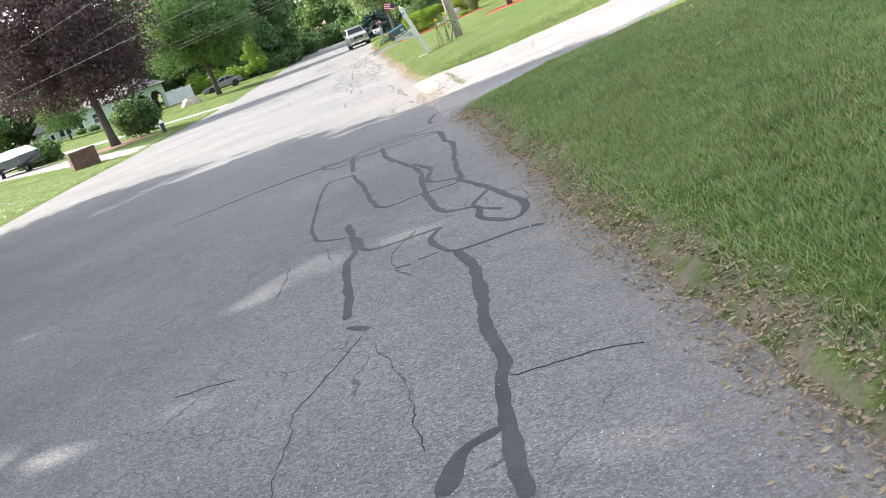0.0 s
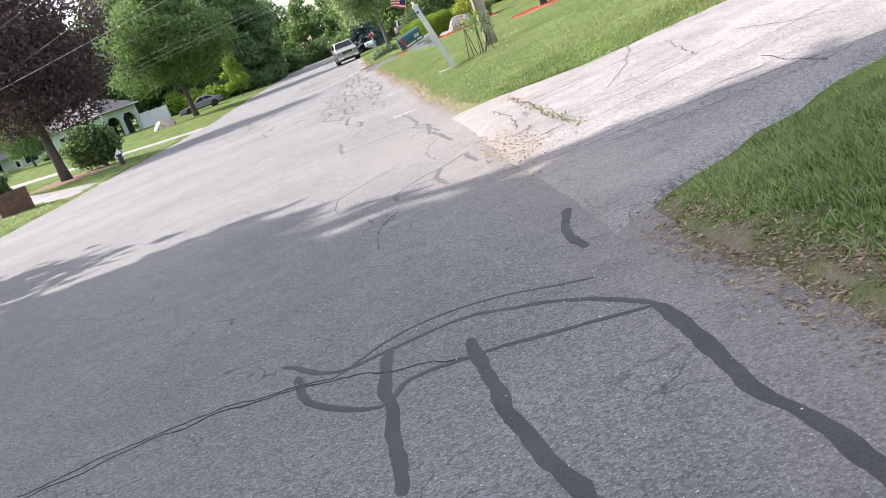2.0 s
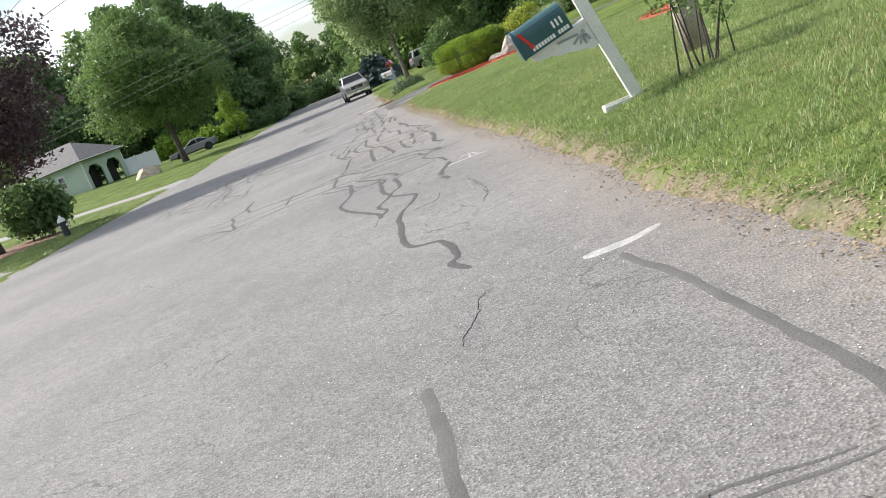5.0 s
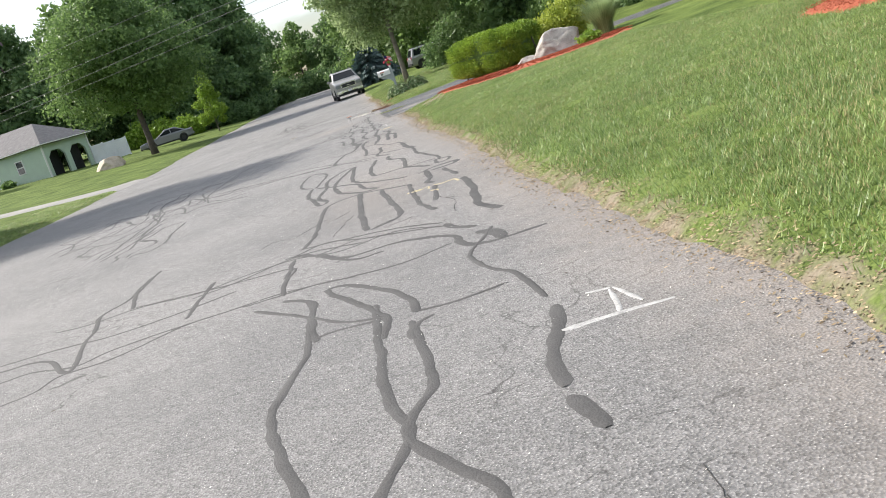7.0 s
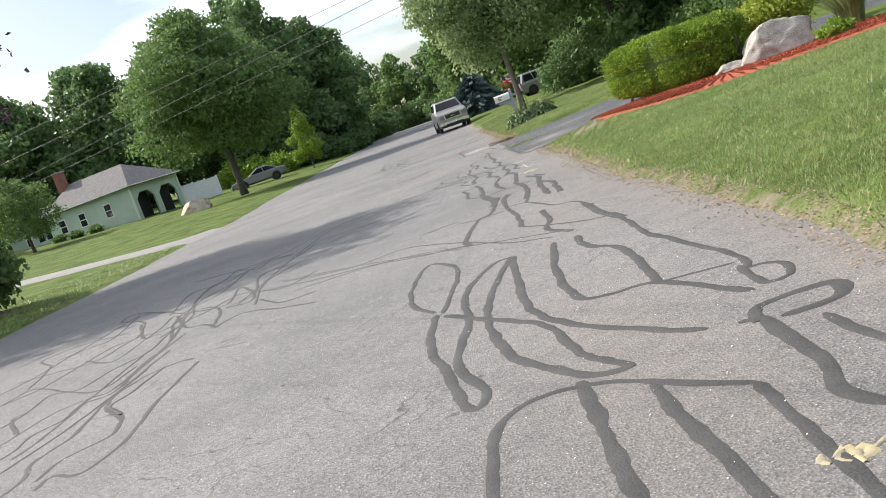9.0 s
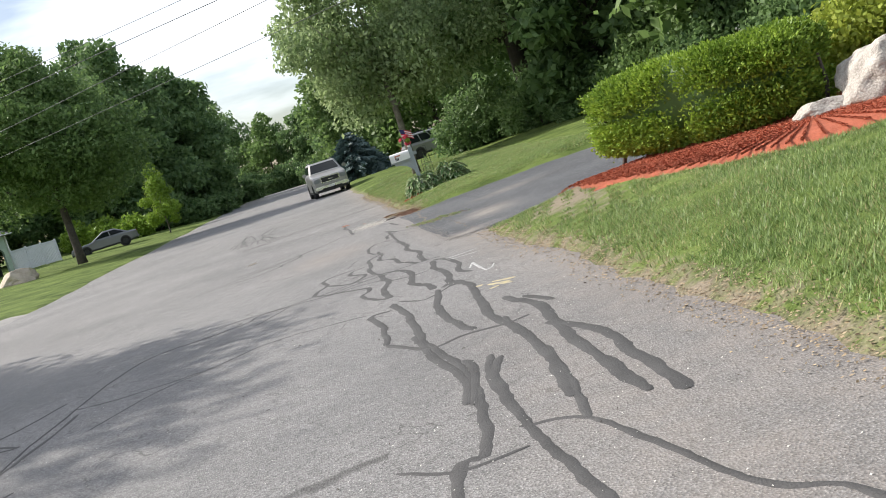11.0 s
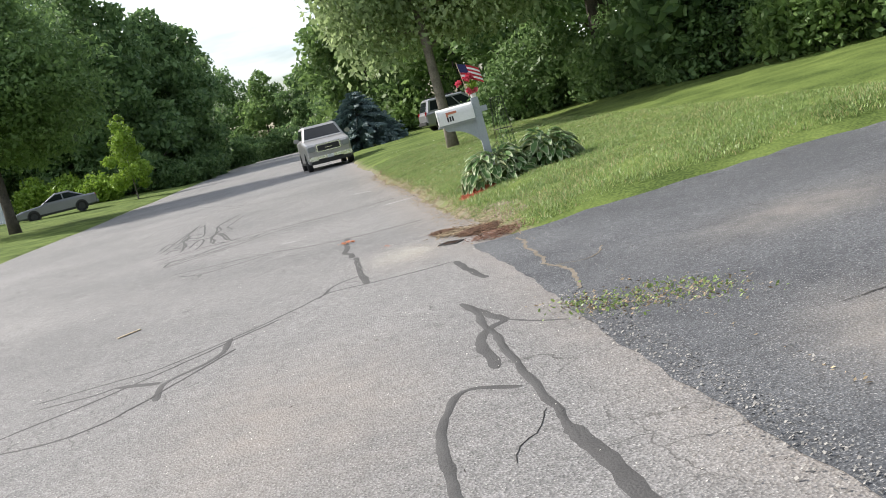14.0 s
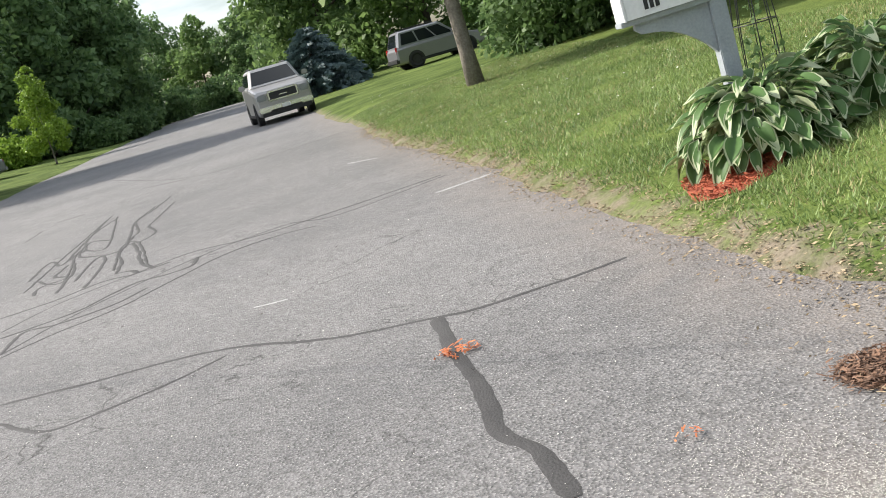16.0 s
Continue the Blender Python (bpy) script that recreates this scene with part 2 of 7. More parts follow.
M_LEAF_PURPLE = leaf("purple_maple_leaves", (0.048, 0.034, 0.038), (0.165, 0.105, 0.108), tr=0.3)
M_LEAF_SILVER = leaf("silvery_green_leaves", (0.115, 0.190, 0.070), (0.52, 0.62, 0.32), tr=0.5)
M_LEAF_LIGHT = leaf("light_green_leaves", (0.132, 0.232, 0.031), (0.357, 0.496, 0.078))
M_LEAF_HEDGE = leaf("yew_hedge_leaves", (0.058, 0.135, 0.018), (0.40, 0.54, 0.075))
M_LEAF_YELLOW = leaf("gold_thread_leaves", (0.171, 0.248, 0.028), (0.527, 0.574, 0.109))
M_NEEDLE = leaf("blue_spruce_needles", (0.040, 0.075, 0.075), (0.150, 0.215, 0.215), tr=0.1)
M_HOSTA = leaf("hosta_leaves", (0.050, 0.120, 0.030), (0.150, 0.260, 0.085), tr=0.25)
M_HOSTA_RIM = leaf("pale_hosta_margins", (0.420, 0.500, 0.280), (0.620, 0.660, 0.440), tr=0.25)
M_MULCH = material("red_bark_mulch", (0.20, 0.045, 0.022), rough=0.95, second=(0.56, 0.150, 0.075), scale=7, fine=45, bump=0.8, island=0.6)
M_MULCH_BROWN = material("brown_bark_debris", (0.075, 0.045, 0.032), rough=0.95, second=(0.34, 0.20, 0.13), scale=8, fine=50, bump=0.6, island=1.0)
M_BARK_RED = material("reddish_bark_bits", (0.10, 0.048, 0.034), rough=0.95, second=(0.34, 0.19, 0.13), scale=8, fine=50, bump=0.4, island=1.0)
M_ROCK = material("pale_granite", (0.24, 0.215, 0.19), rough=0.92, second=(0.58, 0.54, 0.49), scale=4.5, fine=38, bump=1.0)
M_ROCK_TAN = material("tan_fieldstone", (0.38, 0.31, 0.24), rough=0.92, second=(0.62, 0.53, 0.43), scale=2.0, fine=25, bump=0.6)
M_WHITE = material("white_paint", (0.78, 0.78, 0.77), rough=0.55, var=0.06, scale=3, fine=40, bump=0.05)
M_WHITE_OLD = material("weathered_white_paint", (0.62, 0.62, 0.61), rough=0.7, second=(0.80, 0.80, 0.78), scale=4, fine=50, bump=0.2)
M_GREY_PAINT = material("grey_painted_wood", (0.33, 0.36, 0.38), rough=0.7, var=0.12, scale=5, fine=60, bump=0.2)
M_VINYL = material("white_vinyl_fence", (0.74, 0.76, 0.80), rough=0.45, var=0.06, scale=1, fine=20, bump=0.03)
M_SIDING = material("pale_green_siding", (0.50, 0.60, 0.50), rough=0.6, var=0.07, scale=1.2, fine=20, bump=0.05)
M_SHINGLE = material("grey_roof_shingles", (0.125, 0.118, 0.120), rough=0.95, second=(0.215, 0.203, 0.203), scale=3, fine=30, bump=0.5)
M_BRICK = material("chimney_brick", (0.26, 0.11, 0.085), rough=0.9, var=0.3, scale=6, fine=30)
# near-black that paints in the shade of deep openings
M_DARK = material("interior_shade_black", (0.012, 0.012, 0.013), rough=0.8, var=0.3, bump=0)
M_WINDOW = glass_material("window_glass", (0.03, 0.035, 0.04))
M_CAR_SILVER = material("silver_car_paint", (0.36, 0.352, 0.345), rough=0.34, metal=0.35, var=0.05, scale=2, fine=20, bump=0)
M_CAR_GREY = material("grey_car_paint", (0.20, 0.205, 0.22), rough=0.28, metal=0.5, var=0.05, scale=2, fine=20, bump=0)
M_CAR_PEWTER = material("pewter_car_paint", (0.30, 0.30, 0.315), rough=0.3, metal=0.5, var=0.05, scale=2, fine=20, bump=0)
M_TRIM_DARK = material("dark_plastic_trim", (0.025, 0.025, 0.027), rough=0.55, var=0.2, bump=0)
M_CHROME = material("bright_metal", (0.70, 0.70, 0.70), rough=0.2, metal=1.0, var=0.03, bump=0)
M_TYRE = material("tyre_rubber", (0.018, 0.018, 0.018), rough=0.85, var=0.2, bump=0.1)
M_CARGLASS = glass_material("car_glass", (0.012, 0.015, 0.018), coat=0.0, spec=0.22)
M_LENS_CLEAR = glass_material("headlamp_lens", (0.26, 0.27, 0.29), 0.1)
M_LENS_RED = glass_material("tail_lamp_lens", (0.45, 0.02, 0.02), 0.15)
M_TEAL = material("dark_teal_mailbox_paint", (0.022, 0.085, 0.095), rough=0.4, var=0.12, scale=5, fine=40, bump=0.03)
M_RED = material("red_plastic", (0.55, 0.025, 0.020), rough=0.5, var=0.1, bump=0)
M_BLUE = material("blue_cloth", (0.02, 0.06, 0.42), rough=0.7, var=0.2, bump=0)
M_NAVY = material("navy_cloth", (0.025, 0.030, 0.11), rough=0.8, var=0.15, bump=0)
M_STRIPE_R = material("red_cloth", (0.50, 0.035, 0.050), rough=0.8, var=0.15, bump=0)
M_STRIPE_W = material("white_cloth", (0.75, 0.73, 0.72), rough=0.8, var=0.08, bump=0)
M_PETAL = leaf("pink_petals", (0.620, 0.045, 0.100), (0.800, 0.160, 0.220), tr=0.3)
M_ORANGE = material("faded_orange_plastic", (0.55, 0.20, 0.12), rough=0.6, var=0.1, bump=0)
M_BLACK = material("black_metal", (0.02, 0.02, 0.02), rough=0.5, var=0.2, bump=0)
M_LETTER = material("white_lettering", (0.75, 0.75, 0.73), rough=0.6, var=0.05, bump=0)
M_RUST = material("rusty_brown_crate", (0.13, 0.075, 0.055), rough=0.9, var=0.35, scale=4, fine=30)
M_CANVAS = material("boat_cover_canvas", (0.62, 0.64, 0.66), rough=0.85, var=0.08, scale=2, fine=50)
M_HULL = material("boat_hull_paint", (0.10, 0.11, 0.13), rough=0.35, var=0.1, bump=0)
M_WIRE = material("cable_rubber", (0.10, 0.10, 0.105), rough=0.6, var=0.1, bump=0)
M_GRAVEL = material("loose_grey_gravel", (0.13, 0.125, 0.12), rough=0.95, second=(0.42, 0.40, 0.37), scale=9, fine=70, bump=0.2, island=1.0)
M_SAND = material("spilled_sand", (0.50, 0.48, 0.43), rough=1.0, second=(0.76, 0.74, 0.68), scale=6, fine=90, bump=0.3)
M_TAN_DIRT = material("tan_washed_dirt", (0.13, 0.105, 0.075), rough=0.95, second=(0.24, 0.205, 0.16), scale=9, fine=60, bump=0.3)
M_STAKE = material("pale_wood", (0.52, 0.42, 0.30), rough=0.85, var=0.2, scale=6, fine=40)
M_ROSE = leaf("yellow_rose_petals", (0.70, 0.52, 0.04), (0.85, 0.72, 0.12), tr=0.25)
M_FLOWER = material("white_clover_heads", (0.72, 0.72, 0.66), rough=0.9, var=0.1, bump=0)
M_ORANGE_CHIP = material("orange_mulch_chips", (0.45, 0.11, 0.04), rough=0.9, second=(0.75, 0.30, 0.14), scale=20, fine=60, bump=0, island=0.8)

# ---- geometry helpers ----
rng = np.random.default_rng(7)


def link_mesh(name, me, mat, parent=None, label=""):
    me.materials.append(mat)
    ob = new(name, me)
    if parent:
        ob.parent = parent
    if label:
        tagged(ob, label)
    return ob


def part(name, bm, mat, parent=None, label="", smooth=False):
    """One bmesh as one mesh object."""
    me = bpy.data.meshes.new(name)
    bm.normal_update()
    bm.to_mesh(me)
    bm.free()
    if smooth:
        me.polygons.foreach_set("use_smooth", [True] * len(me.polygons))
    return link_mesh(name, me, mat, parent, label)


def quads(name, verts, faces, mat, parent=None, label="", smooth=False):
    """A mesh from arrays: verts (n, 3), faces (m, k)."""
    verts, faces = np.asarray(verts, np.float32), np.asarray(faces, np.int32)
    k = faces.shape[1]
    me = bpy.data.meshes.new(name)
    me.vertices.add(len(verts))
    me.vertices.foreach_set("co", verts.ravel())
    me.loops.add(faces.size)
    me.loops.foreach_set("vertex_index", faces.ravel())
    me.polygons.add(len(faces))
    me.polygons.foreach_set("loop_start", np.arange(0, faces.size, k, dtype=np.int32))
    me.polygons.foreach_set("loop_total", np.full(len(faces), k, np.int32))
    me.update(calc_edges=True)
    if smooth:
        me.polygons.foreach_set("use_smooth", [True] * len(me.polygons))
    return link_mesh(name, me, mat, parent, label)


def thing(name, label, category, m=None, group="", kind=""):
    """An Empty at a thing's base, to parent its parts."""
    ob = new(name)
    if m is not None:
        ob.matrix_world = m
    return tagged(ob, label, category, group, kind)


def box_bm(sx, sy, sz, at=(0, 0, 0), bevel=0.0, rot=None):
    bm = bmesh.new()
    bmesh.ops.create_cube(bm, size=1.0)
    bmesh.ops.scale(bm, vec=(sx, sy, sz), verts=bm.verts)
    if bevel:
        bmesh.ops.bevel(bm, geom=bm.edges[:], offset=bevel, segments=2, affect="EDGES")
    if rot is not None:
        bmesh.ops.rotate(bm, cent=(0, 0, 0), matrix=rot, verts=bm.verts)
    bmesh.ops.translate(bm, vec=at, verts=bm.verts)
    return bm


def tube_bm(points, radii, sides=10, cap=True):
    """A tapered tube along points."""
    bm = bmesh.new()
    rings = []
    for i, p in enumerate(points):
        p = Vector(p)
        a = Vector(points[max(i - 1, 0)])
        b = Vector(points[min(i + 1, len(points) - 1)])
        d = (b - a).normalized()
        u = d.orthogonal().normalized()
        v = d.cross(u)
        if rings:
            u = (last_u - d * last_u.dot(d)).normalized()
            v = d.cross(u)
        last_u = u
        r = radii[i] if isinstance(radii, (list, tuple)) else radii
        rings.append([bm.verts.new(p + (u * math.cos(2 * math.pi * k / sides) + v * math.sin(2 * math.pi * k / sides)) * r) for k in range(sides)])
    for r0, r1 in zip(rings, rings[1:]):
        for k in range(sides):
            bm.faces.new((r0[k], r0[(k + 1) % sides], r1[(k + 1) % sides], r1[k]))
    if cap:
        bm.faces.new(list(reversed(rings[0])))
        bm.faces.new(rings[-1])
    return bm


def loft_bm(sections):
    """A closed body through rings of equal count."""
    bm = bmesh.new()
    rings = [[bm.verts.new(p) for p in s] for s in sections]
    n = len(rings[0])
    for r0, r1 in zip(rings, rings[1:]):
        for k in range(n):
            bm.faces.new((r0[k], r0[(k + 1) % n], r1[(k + 1) % n], r1[k]))
    bm.faces.new(list(reversed(rings[0])))
    bm.faces.new(rings[-1])
    bmesh.ops.recalc_face_normals(bm, faces=bm.faces)
    return bm


def prism_bm(outline, depth, at=(0, 0, 0), axis="y"):
    """An outline in x, z pushed along y by depth (or an outline in y, z along x)."""
    bm = bmesh.new()
    if axis == "y":
        f = bm.faces.new([bm.verts.new((a, 0, c)) for a, c in outline])
        push = (0, depth, 0)
    elif axis == "x":
        f = bm.faces.new([bm.verts.new((0, a, c)) for a, c in outline])
        push = (depth, 0, 0)
    else:
        f = bm.faces.new([bm.verts.new((a, c, 0)) for a, c in outline])
        push = (0, 0, depth)
    r = bmesh.ops.extrude_face_region(bm, geom=[f])
    bmesh.ops.translate(bm, vec=push, verts=[v for v in r["geom"] if isinstance(v, bmesh.types.BMVert)])
    bmesh.ops.translate(bm, vec=at, verts=bm.verts)
    bmesh.ops.recalc_face_normals(bm, faces=bm.faces)
    return bm


def smooth_step(a, b, v):
    t = np.clip((v - a) / (b - a), 0, 1)
    return t * t * (3 - 2 * t)


def right_edge(y):
    """The ragged right border of the road."""
    return 0.42 - 0.0105 * (np.asarray(y, float) - 20) + 0.06 * np.sin(y * 0.55) + 0.03 * np.sin(y * 1.7 + 1)


def left_edge(y):
    return -12.9 + 0.12 * np.sin(y * 0.33) + 0.05 * np.sin(y * 1.3)


def drive_mask(y):
    y = np.asarray(y, float)
    return np.maximum(smooth_step(28, 29.5, y) * (1 - smooth_step(37, 38.3, y)), smooth_step(74.0, 75.2, y) * (1 - smooth_step(83, 84.3, y)))


def ground_z(x, y):
    """Height of the land beside the road."""
    x, y = np.asarray(x, float), np.asarray(y, float)
    zr = np.maximum(0, 0.012 * (y - 95))
    d = np.maximum(x - right_edge(np.clip(y, 0, 120)), 0)
    lawn = np.where(d < 1.5, 0.16 * d, 0.24 + 0.05 * (d - 1.5))
    lawn = np.minimum(lawn, 2.2) * (1 - 0.42 * smooth_step(106, 124, y))
    w = drive_mask(y)
    dl = np.maximum(left_edge(y) - x, 0)
    left = np.minimum(0.06 * dl, 2.6)
    return zr + lawn * (1 - w) + np.minimum(0.05 * d, 2.2) * w + left


def gz(x, y):
    return float(ground_z(x, y))


def top_z(x, y):
    """Height of the turf itself: the lawn rises a little over the road's border."""
    x, y = np.asarray(x, float), np.asarray(y, float)
    side = np.maximum(x - right_edge(np.clip(y, 0, 120)), left_edge(y) - x)
    return ground_z(x, y) + np.where(side > 0, np.maximum(-0.05 + 0.085 * smooth_step(0, 0.3, side) - 0.06 * drive_mask(y) * (x > 0), 0), 0.0)

# ---- ground, road, driveways ----


def build_ground():
    xs = np.unique(np.concatenate([np.arange(-900, -60, 60), np.arange(-60, -16, 3.0), np.arange(-16, -12, 0.25), np.arange(-12, -1, 2.5),
                                   np.arange(-1, 3, 0.1), np.arange(3, 14, 0.5), np.arange(14, 60, 4), np.arange(60, 900, 60)]).round(3))
    ys = np.unique(np.concatenate([np.arange(-300, 0, 30), np.arange(0, 105, 0.3), np.arange(105, 180, 2.0), np.arange(180, 1200, 40)]).round(3))
    X, Y = np.meshgrid(xs, ys)
    Z = ground_z(X, Y)
    bumps = 0.018 * np.sin(X * 2.1 + Y * 1.3) * np.sin(Y * 2.7 - X) + 0.012 * np.sin(X * 5.3) * np.sin(Y * 4.1)
    dr, dl = X - right_edge(np.clip(Y, 0, 120)), left_edge(Y) - X
    inside = (dr < 0) & (dl < 0)
    side = np.maximum(dr, dl)
    ragged = 0.05 * np.sin(Y * 3.7 + 2 * np.sin(Y * 1.1)) + 0.04 * np.sin(Y * 9.1 + X * 3) + 0.03 * np.sin(Y * 21 + X * 11)
    Z = np.where(inside, Z - 0.05, Z - 0.05 + 0.085 * smooth_step(0, 0.30, side + ragged) + np.minimum(1, np.maximum(side, 0)) * bumps)
    Z -= 0.06 * drive_mask(Y) * (dr > 0) * (dr < 40)
    nx, ny = len(xs), len(ys)
    i = (np.arange(ny - 1)[:, None] * nx + np.arange(nx - 1)[None, :]).ravel()
    ob = quads("ground", np.stack([X.ravel(), Y.ravel(), Z.ravel()], 1), np.stack([i, i + 1, i + nx + 1, i + nx], 1), M_GROUND, smooth=True)
    bare = np.clip(0.66 - side * 0.78, 0, 0.60)
    bare = np.where(dr > 0, bare, bare * 0.55)
    # worn corner by the second driveway, and dry patches
    bare = np.maximum(bare, 0.46 * np.exp(-(((X - 0.95) / 0.8) ** 2 + ((Y - 72.4) / 1.9) ** 2)))
    bare = np.maximum(bare, 0.40 * np.exp(-(((X - 2.6) / 0.7) ** 2 + ((Y - 40.8) / 0.9) ** 2)))
    bare = np.maximum(bare, 0.75 * np.exp(-(((X - 1.0) / 0.9) ** 2 + ((Y - 73.5) / 1.3) ** 2)))
    bare = np.maximum(bare, 0.60 * np.exp(-(((X - 0.2) / 0.7) ** 2 + ((Y - 85.5) / 1.2) ** 2)))
    bare = np.maximum(bare, 0.42 * np.exp(-(((X - 0.9) / 0.6) ** 2 + ((Y - 21.0) / 2.5) ** 2)))
    a = ob.data.attributes.new("bare", "FLOAT", "POINT")
    a.data.foreach_set("value", bare.ravel().astype(np.float32))
    tagged(ob, "green mown lawn ground with dry dirt along the road", "ground", kind="structure")


def build_road():
    ys = np.concatenate([np.arange(-60, 10, 5.0), np.arange(10, 110, 0.25), np.arange(110, 420, 4.0)])
    us = np.concatenate([np.linspace(0, 0.04, 6), np.linspace(0.08, 0.85, 16), np.linspace(0.87, 1.0, 16)])
    L = left_edge(ys) - 0.25
    R = right_edge(np.clip(ys, 0, 120)) + 0.32
    X = L[:, None] + (R - L)[:, None] * us[None, :]
    Y = np.repeat(ys[:, None], len(us), 1)
    Z = np.maximum(0, 0.012 * (Y - 95)) + 0.0
    Z[:, 0] -= 0.02
    Z[:, -1] -= 0.02
    nx, ny = len(us), len(ys)
    i = (np.arange(ny - 1)[:, None] * nx + np.arange(nx - 1)[None, :]).ravel()
    ob = quads("road", np.stack([X.ravel(), Y.ravel(), Z.ravel()], 1), np.stack([i, i + 1, i + nx + 1, i + nx], 1), M_ROAD, smooth=True)
    edge = np.clip(1.2 - (R[:, None] - X) / 0.9, 0, 1) * 0.9
    dust = edge
    for cx, cy, rx, ry, s in ((-0.4, 36.4, 1.1, 2.2, 0.7), (0.0, 33.2, 0.55, 2.2, 1.0), (0.2, 36.5, 0.45, 1.6, 1.3), (-1.1, 84.3, 0.4, 0.7, 1.0), (-0.3, 85.6, 0.4, 0.8, 0.8), (-1.3, 57.5, 0.8, 3.0, 0.6), (-2.3, 79.0, 0.7, 1.4, 0.8), (-0.9, 64.5, 0.7, 4, 0.6)):
        dust = np.maximum(dust, s * np.exp(-(((X - cx) / rx) ** 2 + ((Y - cy) / ry) ** 2)))
    a = ob.data.attributes.new("dust", "FLOAT", "POINT")
    a.data.foreach_set("value", dust.ravel().astype(np.float32))
    tagged(ob, "worn grey asphalt road with sealed cracks", "road", kind="structure")


def drive_sheet(name, label, mat, near, far, cols=40, rows=60, lift=0.03, dusty=(), front=0.004):
    """A driveway between two border lines (near and far), each a list of (x, y)."""
    def along(line, t):
        p = np.array(line, float)
        s = np.concatenate([[0], np.cumsum(np.hypot(*np.diff(p, axis=0).T))])
        return np.stack([np.interp(t * s[-1], s, p[:, k]) for k in (0, 1)], -1)
    t = np.linspace(0, 1, rows)
    A, B = along(near, t), along(far, t)
    A[:, 1] += 0.03 * rng.standard_normal(rows)
    B[:, 1] += 0.03 * rng.standard_normal(rows)
    u = np.linspace(0, 1, cols)[None, :, None]
    P = A[:, None, :] * (1 - u) + B[:, None, :] * u
    X, Y = P[..., 0], P[..., 1]
    Z = ground_z(X, Y) + lift + 0.08 * (1 - drive_mask(Y)) * smooth_step(3, 6, X)
    X[0] += 0.03 * np.sin(Y[0] * 1.1) + 0.010 * np.sin(Y[0] * 7) + 0.006 * np.sin(Y[0] * 17)
    Z[:, 0] -= lift + 0.05
    Z[:, -1] -= lift + 0.05
    Z[0, :] = np.where(X[0] > -6, front, Z[0] - lift - 0.02)
    i = (np.arange(rows - 1)[:, None] * cols + np.arange(cols - 1)[None, :]).ravel()
    ob = quads(name, np.stack([X.ravel(), Y.ravel(), Z.ravel()], 1), np.stack([i, i + 1, i + cols + 1, i + cols], 1), mat, smooth=True)
    dust = np.zeros(X.shape)
    for cx, cy, rx, ry, s in dusty:
        dust = np.maximum(dust, s * np.exp(-(((X - cx) / rx) ** 2 + ((Y - cy) / ry) ** 2)))
    a = ob.data.attributes.new("dust", "FLOAT", "POINT")
    a.data.foreach_set("value", dust.ravel().astype(np.float32))
    return tagged(ob, label, "driveway", kind="structure")


build_ground()
build_road()
drive_sheet("driveway_1", "old cracked pale asphalt driveway beside the lawn", M_DRIVE_OLD,
            [(0.15, 28.6), (0.8, 29.1), (2.2, 29.9), (4.6, 31.0), (9, 32.5), (24, 34)], [(0.15, 38.0), (0.8, 37.7), (2.2, 37.0), (4.6, 37.0), (9, 37.6), (24, 39)],
            dusty=((0.6, 36.8, 0.8, 1.2, 0.7), (0.25, 33.2, 0.40, 2.0, 1.0), (0.5, 30.5, 0.5, 1.5, 0.8)), rows=110, cols=60, front=-0.012)
drive_sheet("driveway_2", "dark asphalt driveway beside a mulched hedge bed", M_DRIVE_NEW,
            [(-0.5, 75.2), (0.4, 75.1), (1.5, 75.2), (3.2, 75.8), (6, 76.4), (9, 75.5), (11, 70), (12, 58)], [(-0.5, 83.8), (0.4, 83.5), (3.0, 83.4), (6.6, 82.9), (11, 82), (14.5, 78), (15.5, 70), (16, 58)],
            dusty=((0.55, 77.4, 0.40, 0.75, 1.3), (1.6, 80.5, 0.7, 0.5, 0.8), (-0.30, 75.4, 0.5, 0.35, 1.2)), cols=140, rows=150, lift=0.014)
drive_sheet("driveway_3", "grey asphalt driveway with a parked boat", M_DRIVE_OLD,
            [(-12.9, 61.6), (-14, 62.4), (-17, 66.5), (-22, 73), (-32, 84)], [(-12.9, 66.5), (-14, 67.2), (-17, 71.0), (-22, 79), (-32, 92)], cols=12, rows=30, lift=0.085)
drive_sheet("driveway_4", "pale concrete driveway across the far lawn", M_CONCRETE,
            [(-12.9, 89.6), (-14, 90.2), (-17, 91.2), (-22, 92.6), (-40, 98)], [(-12.9, 96.2), (-14, 93.4), (-17, 94.2), (-22, 96.2), (-40, 103)], cols=10, rows=30, lift=0.085)


def soft_line(points, step=0.06, wobble=0.02, seed=0):
    """A smooth, slightly shaky line through a few control points."""
    r = np.random.default_rng(seed)
    p = [Vector((x, y, 0)) for x, y in points]
    p = [p[0] * 2 - p[1]] + p + [p[-1] * 2 - p[-2]]
    out = []
    for a, b, c, d in zip(p, p[1:], p[2:], p[3:]):
        n = max(2, int((c - b).length / step))
        for i in range(n):
            t = i / n
            out.append(0.5 * ((2 * b) + (c - a) * t + (2 * a - 5 * b + 4 * c - d) * t * t + (3 * b - a - 3 * c + d) * t ** 3))
    out.append(p[-2])
    q = np.array([(v.x, v.y) for v in out])
    n = len(q)
    w = np.convolve(r.standard_normal(n + 8), np.ones(5) / 5, "same")[4:4 + n, None] * wobble
    d = np.gradient(q, axis=0)
    d /= np.linalg.norm(d, axis=1)[:, None] + 1e-9
    return q + np.stack([-d[:, 1], d[:, 0]], 1) * w, d


TAR_SEED = [100]


